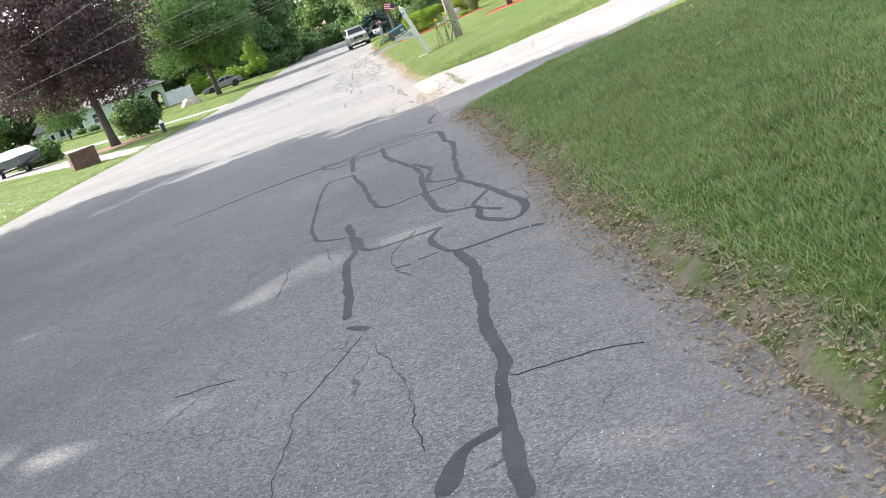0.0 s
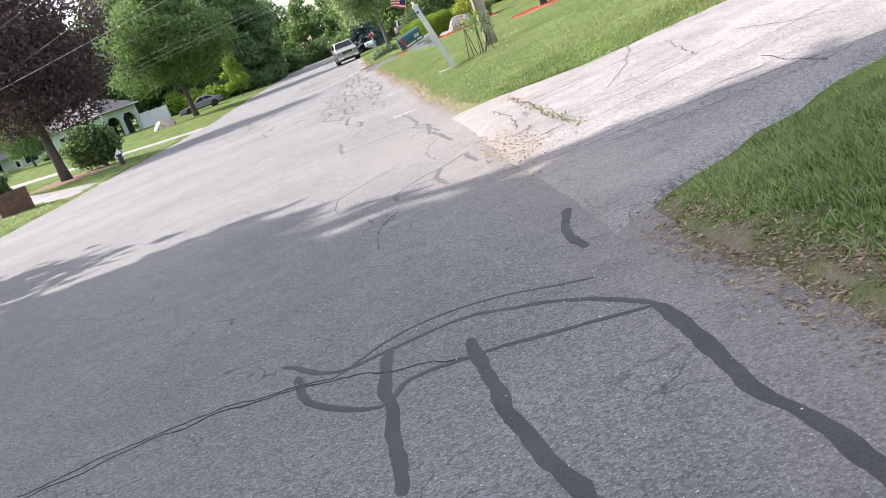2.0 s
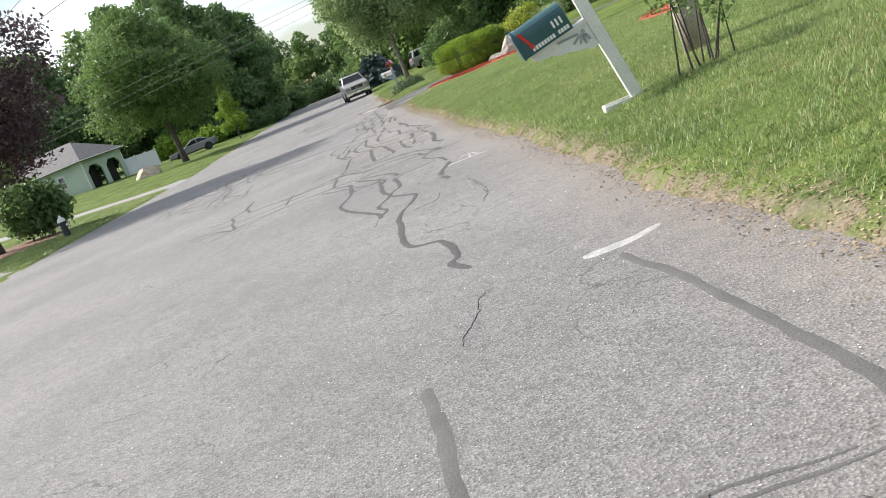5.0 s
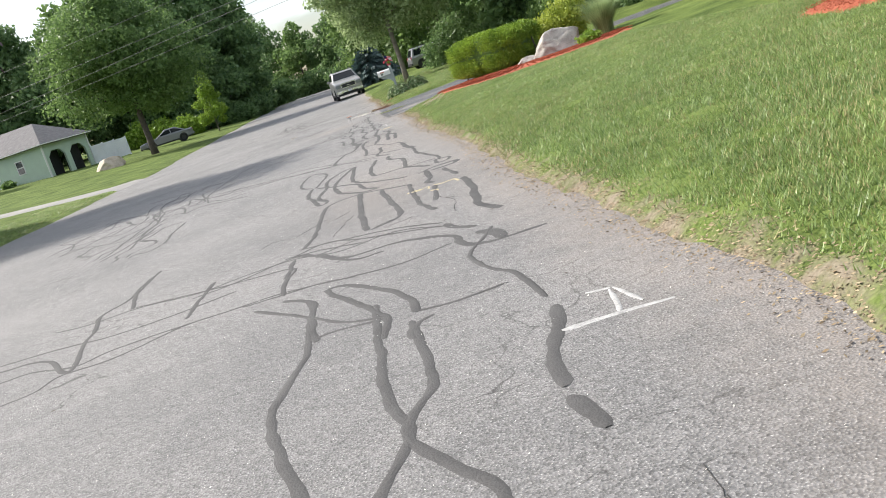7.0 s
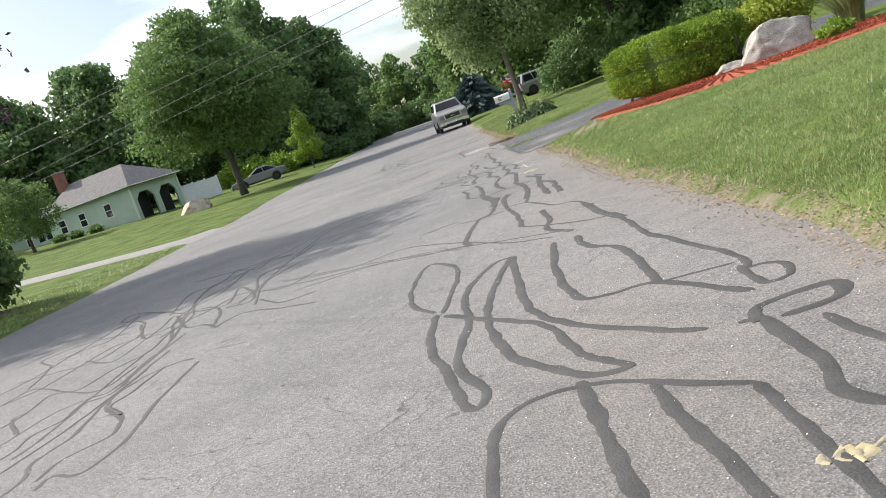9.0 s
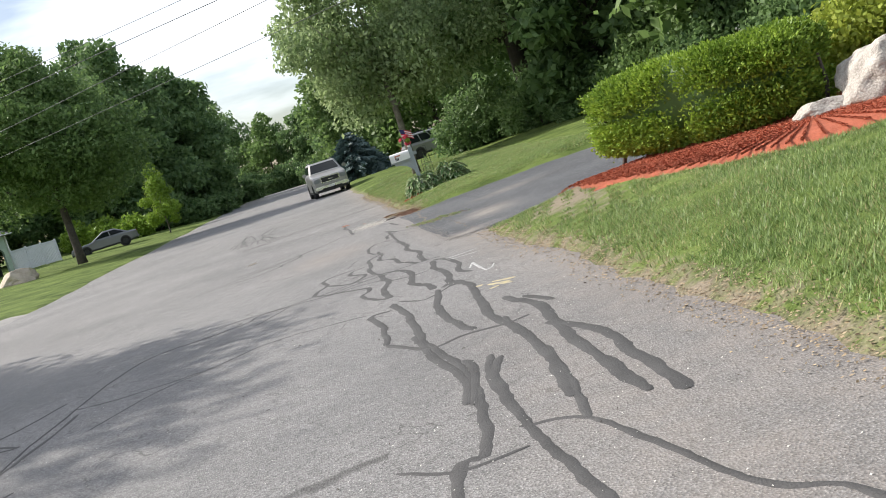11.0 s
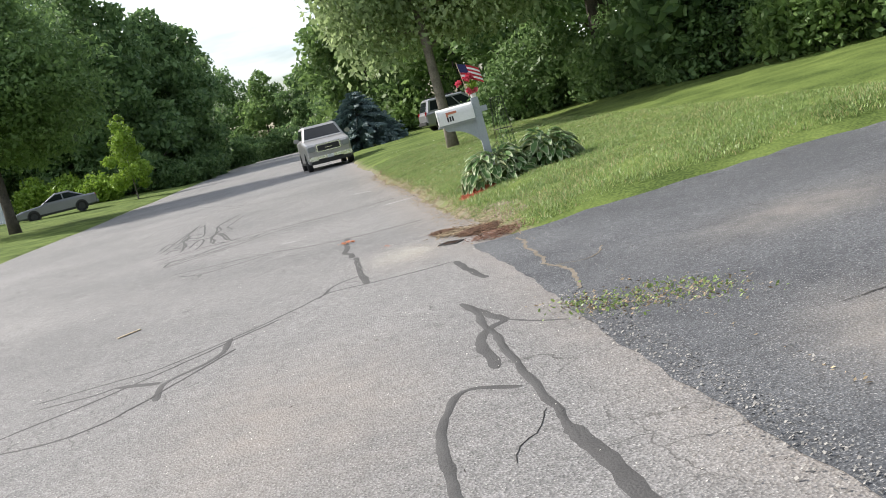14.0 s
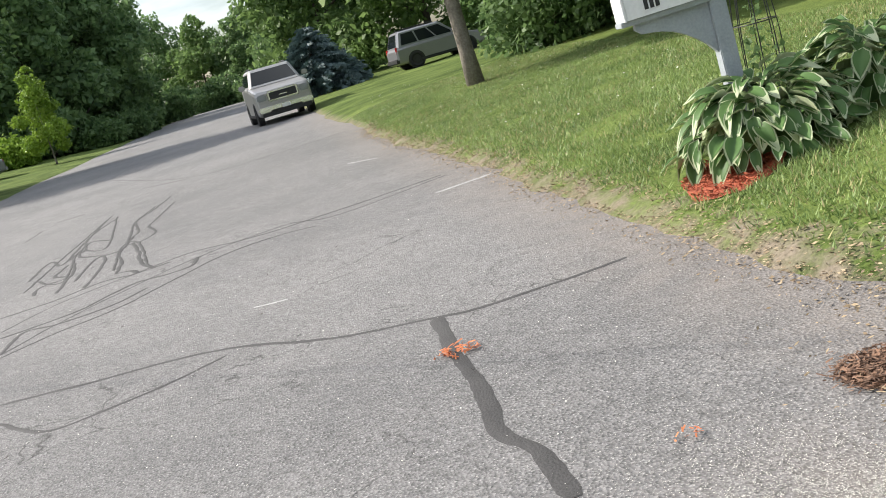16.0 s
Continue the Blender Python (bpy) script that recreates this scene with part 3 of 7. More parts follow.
def strip(name, points, width, mat, label, category, lift, wobble, step=0.06, ragged=0.18, taper=True, group=""):
    TAR_SEED[0] += 1
    lift += (TAR_SEED[0] % 61) * 0.00004
    q, d = soft_line(points, step, wobble, TAR_SEED[0])
    r = np.random.default_rng(TAR_SEED[0] + 5000)
    n = len(q)
    half = 0.5 * width * (1 + ragged * np.convolve(r.standard_normal(n + 4), np.ones(3) / 2, "same")[2:2 + n])
    if taper:
        half[0] *= 0.5
        half[-1] *= 0.5
    nrm = np.stack([-d[:, 1], d[:, 0]], 1)
    A, B = q + nrm * half[:, None], q - nrm * half[:, None]
    z = lambda P: np.maximum(0, 0.012 * (P[:, 1] - 95)) + 0.0
    rows = [np.column_stack([A, z(A) + 0.0005]), np.column_stack([q * 0.5 + A * 0.5, z(q) + lift]), np.column_stack([q * 0.5 + B * 0.5, z(q) + lift]), np.column_stack([B, z(B) + 0.0005])]
    V = np.concatenate(rows)
    i = np.arange(n - 1)
    F = np.concatenate([np.stack([i + k * n, i + (k + 1) * n, i + (k + 1) * n + 1, i + k * n + 1], 1) for k in range(3)])
    ob = quads(name, V, F[:, ::-1], mat, smooth=True)
    return tagged(ob, label, category, group)


def tar(points, width=0.085):
    """One run of crack sealer on the road."""
    faded = 31 < points[0][1] < 41.7
    return strip("tar_seam", points, width * 0.70, M_TAR_OLD if faded else M_TAR, "dark tar crack sealer strip on grey asphalt", "tar seam", 0.0022, 0.013, step=0.05, ragged=0.12, group="sealed cracks in the road")


def crack(points, width=0.012):
    return strip("road_crack", points, width * 0.36, M_CRACK, "thin open crack in the grey asphalt", "crack", 0.0025, 0.03, step=0.04, ragged=0.5, group="open cracks in the road")


def paint(points, width=0.05, mat=None):
    return strip("paint_mark", points, width, mat or M_PAINT_W, "worn sprayed survey mark on asphalt", "paint mark", 0.003, 0.006, ragged=0.25, group="survey marks")


crack([(-4.01, 27.99), (-3.18, 28.15), (-2.39, 28.28), (-1.64, 28.15), (-0.86, 27.71)], 0.025)
tar([(-0.47, 17.29), (-0.46, 17.74), (-0.42, 18.22), (-0.36, 18.67), (-0.39, 19.07), (-0.32, 19.86)], 0.1)
tar([(-0.76, 17.51), (-0.66, 17.8), (-0.47, 17.88)], 0.12)
tar([(-1.02, 19.77), (-1.16, 19.96)], 0.09)
crack([(-1.44, 18.01), (-1.44, 18.76), (-1.29, 19.14), (-1.07, 19.69)])
crack([(-1, 19.51), (-0.86, 18.8), (-0.81, 18.2), (-0.79, 17.91)])
crack([(-2.25, 19.84), (-1.85, 19.77)])
crack([(-0.37, 18.34), (-0.13, 18.27), (0.21, 18.2)])
tar([(-1.17, 20.13), (-1.17, 20.8), (-1.2, 21.6), (-1.13, 22.13), (-1.23, 23.19)], 0.095)
tar([(-0.34, 19.42), (-0.34, 19.76), (-0.32, 20.29), (-0.37, 20.82)], 0.11)
tar([(-1.22, 22.61), (-1.55, 23.12), (-1.62, 24.72), (-1.55, 26.39), (-1.22, 26.3)], 0.055)
tar([(-1.13, 22.48), (-1.05, 21.91), (-0.89, 21.75), (-0.56, 21.69), (-0.43, 21.67), (-0.52, 21.43), (-0.48, 21.06), (-0.35, 20.79), (0.08, 20.74), (0.24, 20.63)], 0.075)
tar([(-1.22, 26.3), (-1.07, 25.1), (-0.9, 23.49), (-0.51, 23.36), (-0.13, 23.23)], 0.07)
tar([(-0.63, 26.1), (-0.43, 24.85), (-0.44, 23.63), (-0.38, 22.31), (-0.11, 21.95), (-0.1, 21.48), (0.09, 21.08), (0.24, 21.42), (0.17, 21.95), (0.06, 22.66), (-0.11, 23.4)], 0.085)
tar([(0.06, 22.42), (-0.1, 21.99), (0.07, 21.52)], 0.06)
tar([(0.09, 25.96), (-0.04, 24.22), (-0.07, 23.33)], 0.08)
crack([(-1.75, 21.38), (-1.73, 21.94), (-1.74, 22.25)], 0.014)
crack([(-1.4, 22.49), (-1.35, 21.98)], 0.014)
crack([(-0.62, 21.89), (-0.82, 21.34), (-0.82, 20.93), (-0.71, 20.59)], 0.014)
crack([(-0.82, 20.93), (-0.71, 20.88)], 0.014)
crack([(-0.5, 20.94), (-0.65, 20.96)], 0.014)
tar([(-4.54, 38.22), (-4.1, 38.43), (-3.43, 38.5), (-2.7, 38.51), (-2.13, 38.62), (-1.62, 38.88), (-0.94, 38.78), (-0.41, 38.72)], 0.035)
tar([(-1.4, 38.87), (-0.93, 38.86), (-0.52, 38.79)], 0.03)
tar([(-1.58, 38.85), (-1.61, 39.49), (-1.64, 40.66)], 0.1)
tar([(-0.39, 41.56), (-0.31, 40.74), (-0.28, 39.78), (-0.27, 39.21), (-0.33, 38.78)], 0.085)
tar([(-0.33, 38.78), (-0.15, 38.32), (-0.18, 37.66), (-0.23, 37.11), (-0.17, 36.74), (-0.11, 36.34), (-0.11, 35.94), (-0.07, 35.38)], 0.09)
tar([(-0.39, 38.8), (-0.29, 38.23), (-0.13, 37.87)], 0.06)
tar([(-0.18, 37.66), (-0.12, 37.21), (-0.08, 36.96), (-0.15, 36.94), (-0.23, 37.11)], 0.06)
tar([(-0.07, 33.89), (-0.39, 33.55), (-0.64, 33.37), (-0.91, 33), (-0.95, 32.77), (-0.94, 32.52)], 0.075)
tar([(-0.41, 33.5), (-0.49, 33.01), (-0.46, 32.59), (-0.43, 32.39)], 0.09)
tar([(-0.07, 33.89), (-0.08, 33.6), (-0.04, 33.06)], 0.08)
crack([(-0.83, 34.9), (-1.25, 34.48), (-1.57, 34.06), (-1.6, 33.47), (-1.55, 33.09)], 0.016)
crack([(-1.53, 33.08), (-1.2, 33.05), (-0.97, 32.96)], 0.016)
crack([(-0.22, 35.95), (-0.38, 35.49), (-0.43, 34.65), (-0.36, 34.16)], 0.016)
crack([(-0.77, 33.06), (-0.55, 32.97)])
crack([(-0.96, 32.74), (-0.54, 32.65)])
crack([(-0.63, 46.9), (-0.61, 46.43), (-0.61, 45.78), (-0.63, 45.47), (-0.74, 45.06)], 0.016)
crack([(-1.79, 46.14), (-1.73, 46.49)], 0.014)
tar([(-1.52, 46.09), (-1.52, 44.42), (-1.25, 43.98), (-1.19, 43.24), (-1.26, 43.04), (-1.17, 42.66)], 0.09)
crack([(-1.16, 41.91), (-1.31, 41.39), (-1.43, 41.06)], 0.016)
tar([(-2.29, 54.09), (-2.19, 54.79), (-2.16, 55.86), (-2.06, 57.09), (-1.59, 57.18), (-0.99, 56.52)], 0.085)
tar([(-1.64, 57.28), (-1.65, 55.53), (-1.61, 53.93)], 0.11)
tar([(-1.35, 56.9), (-1.29, 55.53), (-1.23, 54.26), (-1.57, 53.89)], 0.1)
tar([(-2.33, 54.11), (-1.93, 53.91), (-1.28, 53.46), (-0.9, 52.95)], 0.06)
tar([(-2.42, 53.84), (-2.09, 53.46), (-1.73, 53.57), (-1.31, 53.21)], 0.05)
tar([(-2.09, 53.46), (-1.84, 52.84), (-1.37, 52.73), (-1.13, 52.51), (-0.89, 52.17), (-0.87, 51.83), (-0.81, 51.6), (-0.67, 51.47), (-0.54, 51.44), (-0.22, 51.44)], 0.1)
tar([(-0.89, 52.84), (-0.81, 52.5), (-0.66, 52.25)], 0.1)
tar([(-0.7, 52.01), (-0.59, 51.86), (-0.57, 51.62), (-0.57, 51.47)], 0.15)
tar([(-2.39, 52.59), (-2.32, 53.12), (-2.62, 53.3), (-3.13, 53.48), (-4.04, 53.93)], 0.06)
tar([(-0.99, 56.52), (-0.99, 54.72), (-0.88, 53.84)], 0.09)
tar([(-0.72, 55.67), (-0.82, 54.45)], 0.09)
tar([(-0.37, 55.55), (-0.39, 54.55), (-0.45, 53.86), (-0.48, 53.28), (-0.37, 52.75)], 0.12)
tar([(-2.43, 60.04), (-2.45, 59.12), (-2.34, 58.27), (-2.21, 57.41), (-2.11, 57.6), (-2.24, 58.15), (-2.25, 58.7), (-2.17, 59.44), (-2.17, 60.53), (-1.89, 61.47), (-1.69, 61.57)], 0.1)
tar([(-2.44, 60.15), (-2.66, 60.86), (-2.66, 61.99), (-2.53, 62.79), (-2.28, 62.27), (-2.23, 61.49), (-2.36, 60.04)], 0.08)
tar([(-1.69, 61.57), (-1.89, 60.56), (-2.02, 59.4), (-1.95, 58.31), (-1.79, 57.74), (-1.57, 57.31), (-1.38, 57.24)], 0.1)
tar([(-1.69, 61.57), (-1.73, 60.02), (-1.71, 59.11), (-1.56, 58.53), (-1.35, 58.06), (-0.95, 57.44)], 0.1)
tar([(-2.36, 59.93), (-2.04, 59.34), (-1.69, 58.65), (-1.58, 57.84), (-1.38, 57.24)], 0.09)
tar([(-1.27, 61.55), (-1.41, 60.19), (-1.4, 59.1), (-1.2, 58.86), (-0.9, 58.73), (-0.57, 57.85)], 0.1)
tar([(-1.06, 61.5), (-1.05, 60.82), (-0.86, 60.21), (-0.9, 58.73)], 0.1)
tar([(-0.9, 58.73), (-0.44, 58.58)], 0.06)
tar([(-0.73, 57.29), (-0.62, 57.53), (-0.25, 57.53), (-0.3, 57.29), (-0.62, 57.26)], 0.12)
tar([(-0.8, 57.37), (-0.7, 57.32), (-0.69, 57), (-0.7, 56.51), (-0.77, 56.18), (-0.71, 55.94)], 0.12)
tar([(-4.91, 66.14), (-3.49, 64.76), (-2.14, 63.18)], 0.035)
tar([(-4.38, 64.55), (-2.99, 64.18), (-1.64, 62.67), (-1, 61.91)], 0.04)
tar([(-2.07, 63.14), (-2.08, 63.85), (-1.87, 65.32), (-1.7, 65.51), (-1.56, 67.12), (-1.73, 68.76)], 0.1)
tar([(-1.44, 63.29), (-1.4, 64.3), (-1.46, 65.5), (-1.45, 66.73), (-1.34, 67.31)], 0.09)
tar([(-1.2, 65.43), (-1.05, 66.71), (-1.03, 68.38)], 0.08)
tar([(-1.51, 65.65), (-1.2, 65.43), (-0.96, 64.28), (-0.73, 63.92), (-0.66, 63.29)], 0.06)
tar([(-1.48, 63.39), (-1.19, 62.77), (-0.85, 62.21), (-0.62, 62.02)], 0.06)
tar([(-1.13, 64.12), (-1.13, 63.11), (-1.23, 62.5), (-1.05, 61.86)], 0.1)
tar([(-0.66, 63.29), (-0.66, 62.43), (-0.56, 61.65)], 0.14)
tar([(-2.15, 65.58), (-1.87, 65.32), (-1.53, 65.35)], 0.05)
tar([(-1.67, 66.33), (-1.58, 66.87), (-1.65, 67.46), (-1.69, 68.09), (-1.68, 68.8), (-1.67, 69.86), (-1.74, 70.83)], 0.11)
tar([(-1.18, 65.84), (-1.1, 66.4), (-1.04, 67.12), (-1.05, 67.96), (-1.09, 68.48), (-1.04, 69.41), (-0.96, 70.47), (-1.03, 71.03)], 0.12)
tar([(-1.95, 68.78), (-1.92, 69.59), (-1.99, 70.44), (-1.78, 70.45)], 0.1)
tar([(-1.95, 68.78), (-1.67, 68.13), (-1.41, 68.2), (-1.08, 68.1), (-0.87, 68.15)], 0.08)
tar([(-1.26, 70.8), (-1.4, 69.6), (-1.36, 68.65), (-1.29, 68.27)], 0.11)
tar([(-0.85, 69.21), (-0.73, 68.37), (-0.79, 67.7), (-0.84, 66.95), (-0.85, 66.35), (-0.86, 65.97), (-0.87, 65.52)], 0.13)
tar([(-0.72, 68.97), (-0.61, 68.43)], 0.1)
tar([(-0.84, 67.7), (-0.68, 67.15), (-0.65, 66.79), (-0.7, 66.3), (-0.69, 65.91), (-0.71, 65.36)], 0.12)
tar([(-1.51, 67.39), (-1.51, 67.03), (-1.63, 66.28)], 0.11)
tar([(-1.3, 67.18), (-1.42, 66.78), (-1.45, 66.4), (-1.46, 66.12)], 0.12)
tar([(-1.66, 70.88), (-1.41, 70.46), (-1.02, 70.98)], 0.06)
tar([(-5.1, 70.77), (-4.49, 70.54), (-3.66, 70.57), (-2.98, 70.97), (-2.03, 70.65)], 0.05)
tar([(-4.59, 69.4), (-4.07, 70.28), (-3.52, 70.57)], 0.04)
tar([(-4.38, 81.32), (-3.76, 81.41), (-3.44, 81.45), (-2.92, 81.93), (-2.37, 82.61), (-2.06, 83.04), (-1.69, 82.99), (-1.15, 82.94), (-0.84, 82.97)], 0.05)
tar([(-1.69, 82.99), (-1.72, 84.11), (-1.71, 85.21)], 0.1)
tar([(-2.16, 82.84), (-2, 83.42), (-1.76, 83.64)], 0.045)
tar([(-2.92, 81.93), (-2.98, 81.27), (-3.29, 80.86), (-3.29, 80.31)], 0.08)
tar([(-3.72, 81.14), (-3.35, 80.86)], 0.1)
tar([(-4.29, 81.09), (-3.92, 81.07), (-3.72, 81.14)], 0.05)
tar([(-1.18, 78.85), (-1.16, 79.11), (-1.16, 79.48), (-1.04, 79.83), (-0.92, 79.95), (-1.01, 80.34), (-1.08, 80.83)], 0.1)
tar([(-0.92, 79.95), (-0.8, 79.72), (-0.6, 79.51)], 0.04)
tar([(-0.82, 82.95), (-0.78, 82.13), (-0.72, 81.63)], 0.1)
tar([(-4.47, 88.98), (-3.9, 88.82), (-3.34, 88.69), (-2.89, 88.49), (-2.28, 87.96), (-1.75, 87.73), (-1.5, 87.63), (-1, 87.63), (-0.61, 87.67)], 0.06)
tar([(-1.73, 87.71), (-1.78, 87.07), (-1.79, 86.43), (-1.83, 85.95), (-1.76, 85.68), (-1.76, 85.29)], 0.11)
tar([(-4.35, 88.51), (-3.97, 88), (-3.6, 88.06), (-3.19, 88.22), (-2.96, 88.38)], 0.05)
tar([(-7.25, 113), (-4.41, 105.11), (-2.42, 104.32), (-0.51, 104.89)], 0.04)
tar([(-1.23, 26.59), (-1.23, 27.32), (-1.25, 27.76), (-1.2, 28.22)], 0.09)
tar([(-0.8, 27.92), (-0.78, 27.41), (-0.76, 26.81), (-0.7, 26.45), (-0.63, 26.1)], 0.1)
tar([(0.02, 27.44), (0.03, 26.83), (0.02, 26.4), (0.06, 26.07), (0.08, 25.69)], 0.1)
tar([(-1.83, 28.65), (-1.51, 28.21), (-1.2, 28.22), (-0.75, 28.26), (-0.22, 27.85), (0.02, 27.44)], 0.065)
tar([(-1.74, 28.37), (-1.59, 27.81), (-1.28, 27.5), (-1.11, 27.69), (-0.72, 27.65), (0.02, 27.42)], 0.07)
tar([(-1.51, 28.12), (-1.19, 28.4), (-0.73, 28.45), (-0.09, 28.11)], 0.045)
tar([(0.13, 29.71), (0, 29.15), (0.02, 28.67)], 0.09)
crack([(-3.27, 28.22), (-2.67, 28.32), (-2.03, 28.33), (-1.51, 28.12)], 0.03)
tar([(-1.04, 80.66), (-1.07, 78.55), (-1.08, 77.51)], 0.075)
tar([(-1.45, 76.37), (-1.62, 77.14), (-1.6, 78.05), (-1.41, 78.59), (-1.13, 78.41)], 0.075)
tar([(-4.53, 51.44), (-4.3, 51.53), (-4.17, 51.81), (-3.75, 51.81), (-3.26, 52.14), (-2.87, 52.17), (-2.38, 52.14), (-1.89, 51.94), (-1.41, 51.75), (-0.93, 51.89)], 0.053)
tar([(-4.86, 52.32), (-4.57, 52.32), (-4.13, 52), (-3.84, 52.15), (-3.21, 52.18), (-2.67, 52.14)], 0.053)
tar([(-4.9, 54), (-4.49, 53.83), (-3.97, 53.83), (-3.34, 53.54), (-2.89, 53.65), (-2.37, 53.65), (-1.9, 53.27), (-1.33, 53.32), (-0.89, 52.73)], 0.053)
tar([(-3.36, 53.33), (-2.92, 53.43), (-2.49, 53.71), (-2.14, 53.71), (-1.67, 53.32)], 0.053)
tar([(-5.16, 53.13), (-4.59, 53.03), (-4, 52.79), (-3.33, 52.83), (-2.87, 52.97)], 0.053)
tar([(-2.71, 52.1), (-2.08, 52.02), (-1.74, 51.83)], 0.053)
tar([(-2.38, 53.82), (-2.03, 54), (-1.56, 53.43), (-0.93, 52.82)], 0.053)
tar([(-5.06, 52.84), (-4.58, 52.66), (-4.13, 51.85), (-4.27, 52.84), (-4.32, 53.38), (-4.46, 54.12), (-4.28, 54.64), (-4.23, 56.12)], 0.075)
tar([(-4.07, 53.9), (-4.28, 55.07), (-4.23, 56.12)], 0.075)
tar([(-3.26, 52.43), (-3.26, 53.07), (-3.21, 53.88)], 0.075)
tar([(-2.47, 53.82), (-2.25, 53.7), (-1.79, 52.64), (-1.48, 52.51)], 0.075)
tar([(-2.37, 53.58), (-2.38, 52.6), (-2.37, 52.02)], 0.075)
tar([(-2.08, 50.83), (-2.08, 49.93), (-2.21, 49.07), (-2.07, 48.17), (-1.74, 47), (-1.71, 46.57)], 0.085)
tar([(-1.61, 50.66), (-1.62, 48.91), (-1.54, 48.15), (-1.71, 47.54), (-1.62, 47.03), (-1.72, 46.66)], 0.085)
tar([(-1.41, 49.96), (-1.37, 48.82), (-1.54, 48.15), (-1.27, 47.46), (-1.28, 47.05), (-1.48, 46.31), (-1.53, 45.88)], 0.085)
tar([(-2.02, 50.22), (-2.07, 50.8), (-2.08, 51.31), (-2.15, 51.55), (-2.35, 51.8)], 0.085)
tar([(-1.59, 49.77), (-1.55, 50.19), (-1.63, 50.53), (-1.83, 51.15), (-1.98, 51.66), (-1.79, 51.58), (-1.5, 50.94), (-1.38, 50.51), (-1.35, 50.12)], 0.085)
tar([(-1.41, 49.55), (-1.42, 49.69), (-1.36, 49.88), (-1.26, 49.93)], 0.085)
tar([(-2.58, 51.77), (-2.18, 51.1), (-1.87, 50.54), (-1.72, 50.37), (-1.55, 50.26)], 0.06)
tar([(-2.06, 50.3), (-1.87, 50.32), (-1.57, 50.22)], 0.06)
tar([(-1.37, 50.14), (-1.13, 50.07), (-0.76, 50.09)], 0.06)
tar([(-0.56, 52.03), (-0.85, 51.24), (-0.79, 50.6), (-0.68, 50.28), (-0.63, 49.51)], 0.06)
tar([(-0.63, 49.3), (-0.68, 48.97), (-0.8, 48.62), (-0.84, 48.3), (-0.85, 48.12)], 0.11)
tar([(-0.85, 48.01), (-0.83, 47.8), (-0.8, 47.61)], 0.11)
tar([(-8.24, 64.2), (-8.02, 64.73), (-7.97, 65.51), (-7.86, 66.53), (-7.73, 68.27)], 0.06)
tar([(-7.75, 63.23), (-7.38, 63.5), (-7.22, 64.31), (-7.07, 65.14), (-6.77, 65.21), (-6.98, 66.21), (-7.33, 67.12), (-8.05, 68.18), (-7.79, 68.47), (-6.3, 66.15)], 0.06)
tar([(-6.98, 61.69), (-6.89, 62.14), (-6.91, 62.76), (-6.46, 62.48), (-6.3, 63.07), (-6.03, 63.5), (-6.08, 64.58), (-6.05, 65.57), (-6.49, 67.3), (-6.6, 68.98), (-6.07, 69.44)], 0.06)
tar([(-6.22, 60.18), (-6.18, 60.42), (-6.2, 60.79), (-6.02, 61.01), (-6.04, 61.45), (-6.01, 61.98), (-6.04, 62.65), (-6.03, 63.5)], 0.06)
tar([(-5.95, 59.65), (-5.86, 60.06), (-5.76, 60.52), (-5.68, 61.43), (-5.61, 62.25)], 0.06)
tar([(-6.35, 66.64), (-6.59, 68.18), (-6.47, 69.31), (-6.47, 70.24), (-5.81, 69.23), (-5.77, 70.15), (-5.25, 69.71)], 0.06)
tar([(-7.53, 70.99), (-6.75, 70.47), (-6.12, 70.19), (-5.62, 70.53), (-5.28, 71.33)], 0.06)
tar([(-4.91, 64.87), (-4.41, 63.86), (-3.97, 63.83)], 0.06)
tar([(-4.9, 64.5), (-5.18, 66.65), (-4.91, 67.7), (-4.76, 67.98)], 0.06)
tar([(-5.23, 63.68), (-4.96, 64.07), (-4.32, 63.39), (-3.84, 62.93)], 0.06)
tar([(-7.68, 63.83), (-8.05, 65.31), (-8.65, 66.36), (-8.1, 66.67), (-7.17, 66.11)], 0.06)
tar([(-7.29, 64.67), (-6.55, 63.76), (-6.46, 64.8), (-6.22, 64.78)], 0.06)
tar([(-6.53, 60.8), (-6.46, 61.12), (-6.32, 61.56), (-6.02, 61.71), (-5.8, 61.75), (-5.81, 62.84), (-5.84, 63.8), (-6.31, 65.59), (-6.35, 66.64), (-6.06, 67.26), (-6.07, 69.44)], 0.075)
tar([(-6.04, 60.03), (-5.99, 60.45), (-5.99, 61.06), (-6, 61.5), (-5.74, 61.59), (-5.78, 62.57), (-5.74, 63.25), (-5.69, 64.03)], 0.075)
tar([(-5.57, 58.9), (-5.55, 59.21), (-5.67, 59.64), (-5.57, 60.2), (-5.65, 61.04), (-5.66, 61.69), (-5.62, 63.1)], 0.075)
tar([(-5.26, 58.77), (-5.24, 59.01), (-4.95, 58.82), (-4.83, 59.14), (-4.82, 59.62), (-4.9, 60.26), (-4.9, 60.75), (-4.9, 61.71)], 0.075)
tar([(-5.37, 59.01), (-5.33, 59.41), (-5.07, 59.66), (-5.07, 59.86), (-5.16, 60.23), (-5.51, 60.81), (-5.64, 61.38), (-5.49, 61.9), (-5.18, 62.06), (-4.99, 61.93)], 0.075)
tar([(-7.2, 66.72), (-6.54, 64.9), (-6.46, 65.29), (-6.52, 66.29), (-5.84, 64.57), (-5.53, 64.28), (-5.17, 63.59)], 0.075)
tar([(-5.84, 63.8), (-5.98, 64.76), (-6.22, 66.03), (-5.88, 65.89), (-5.52, 65.12), (-5.29, 63.92)], 0.075)
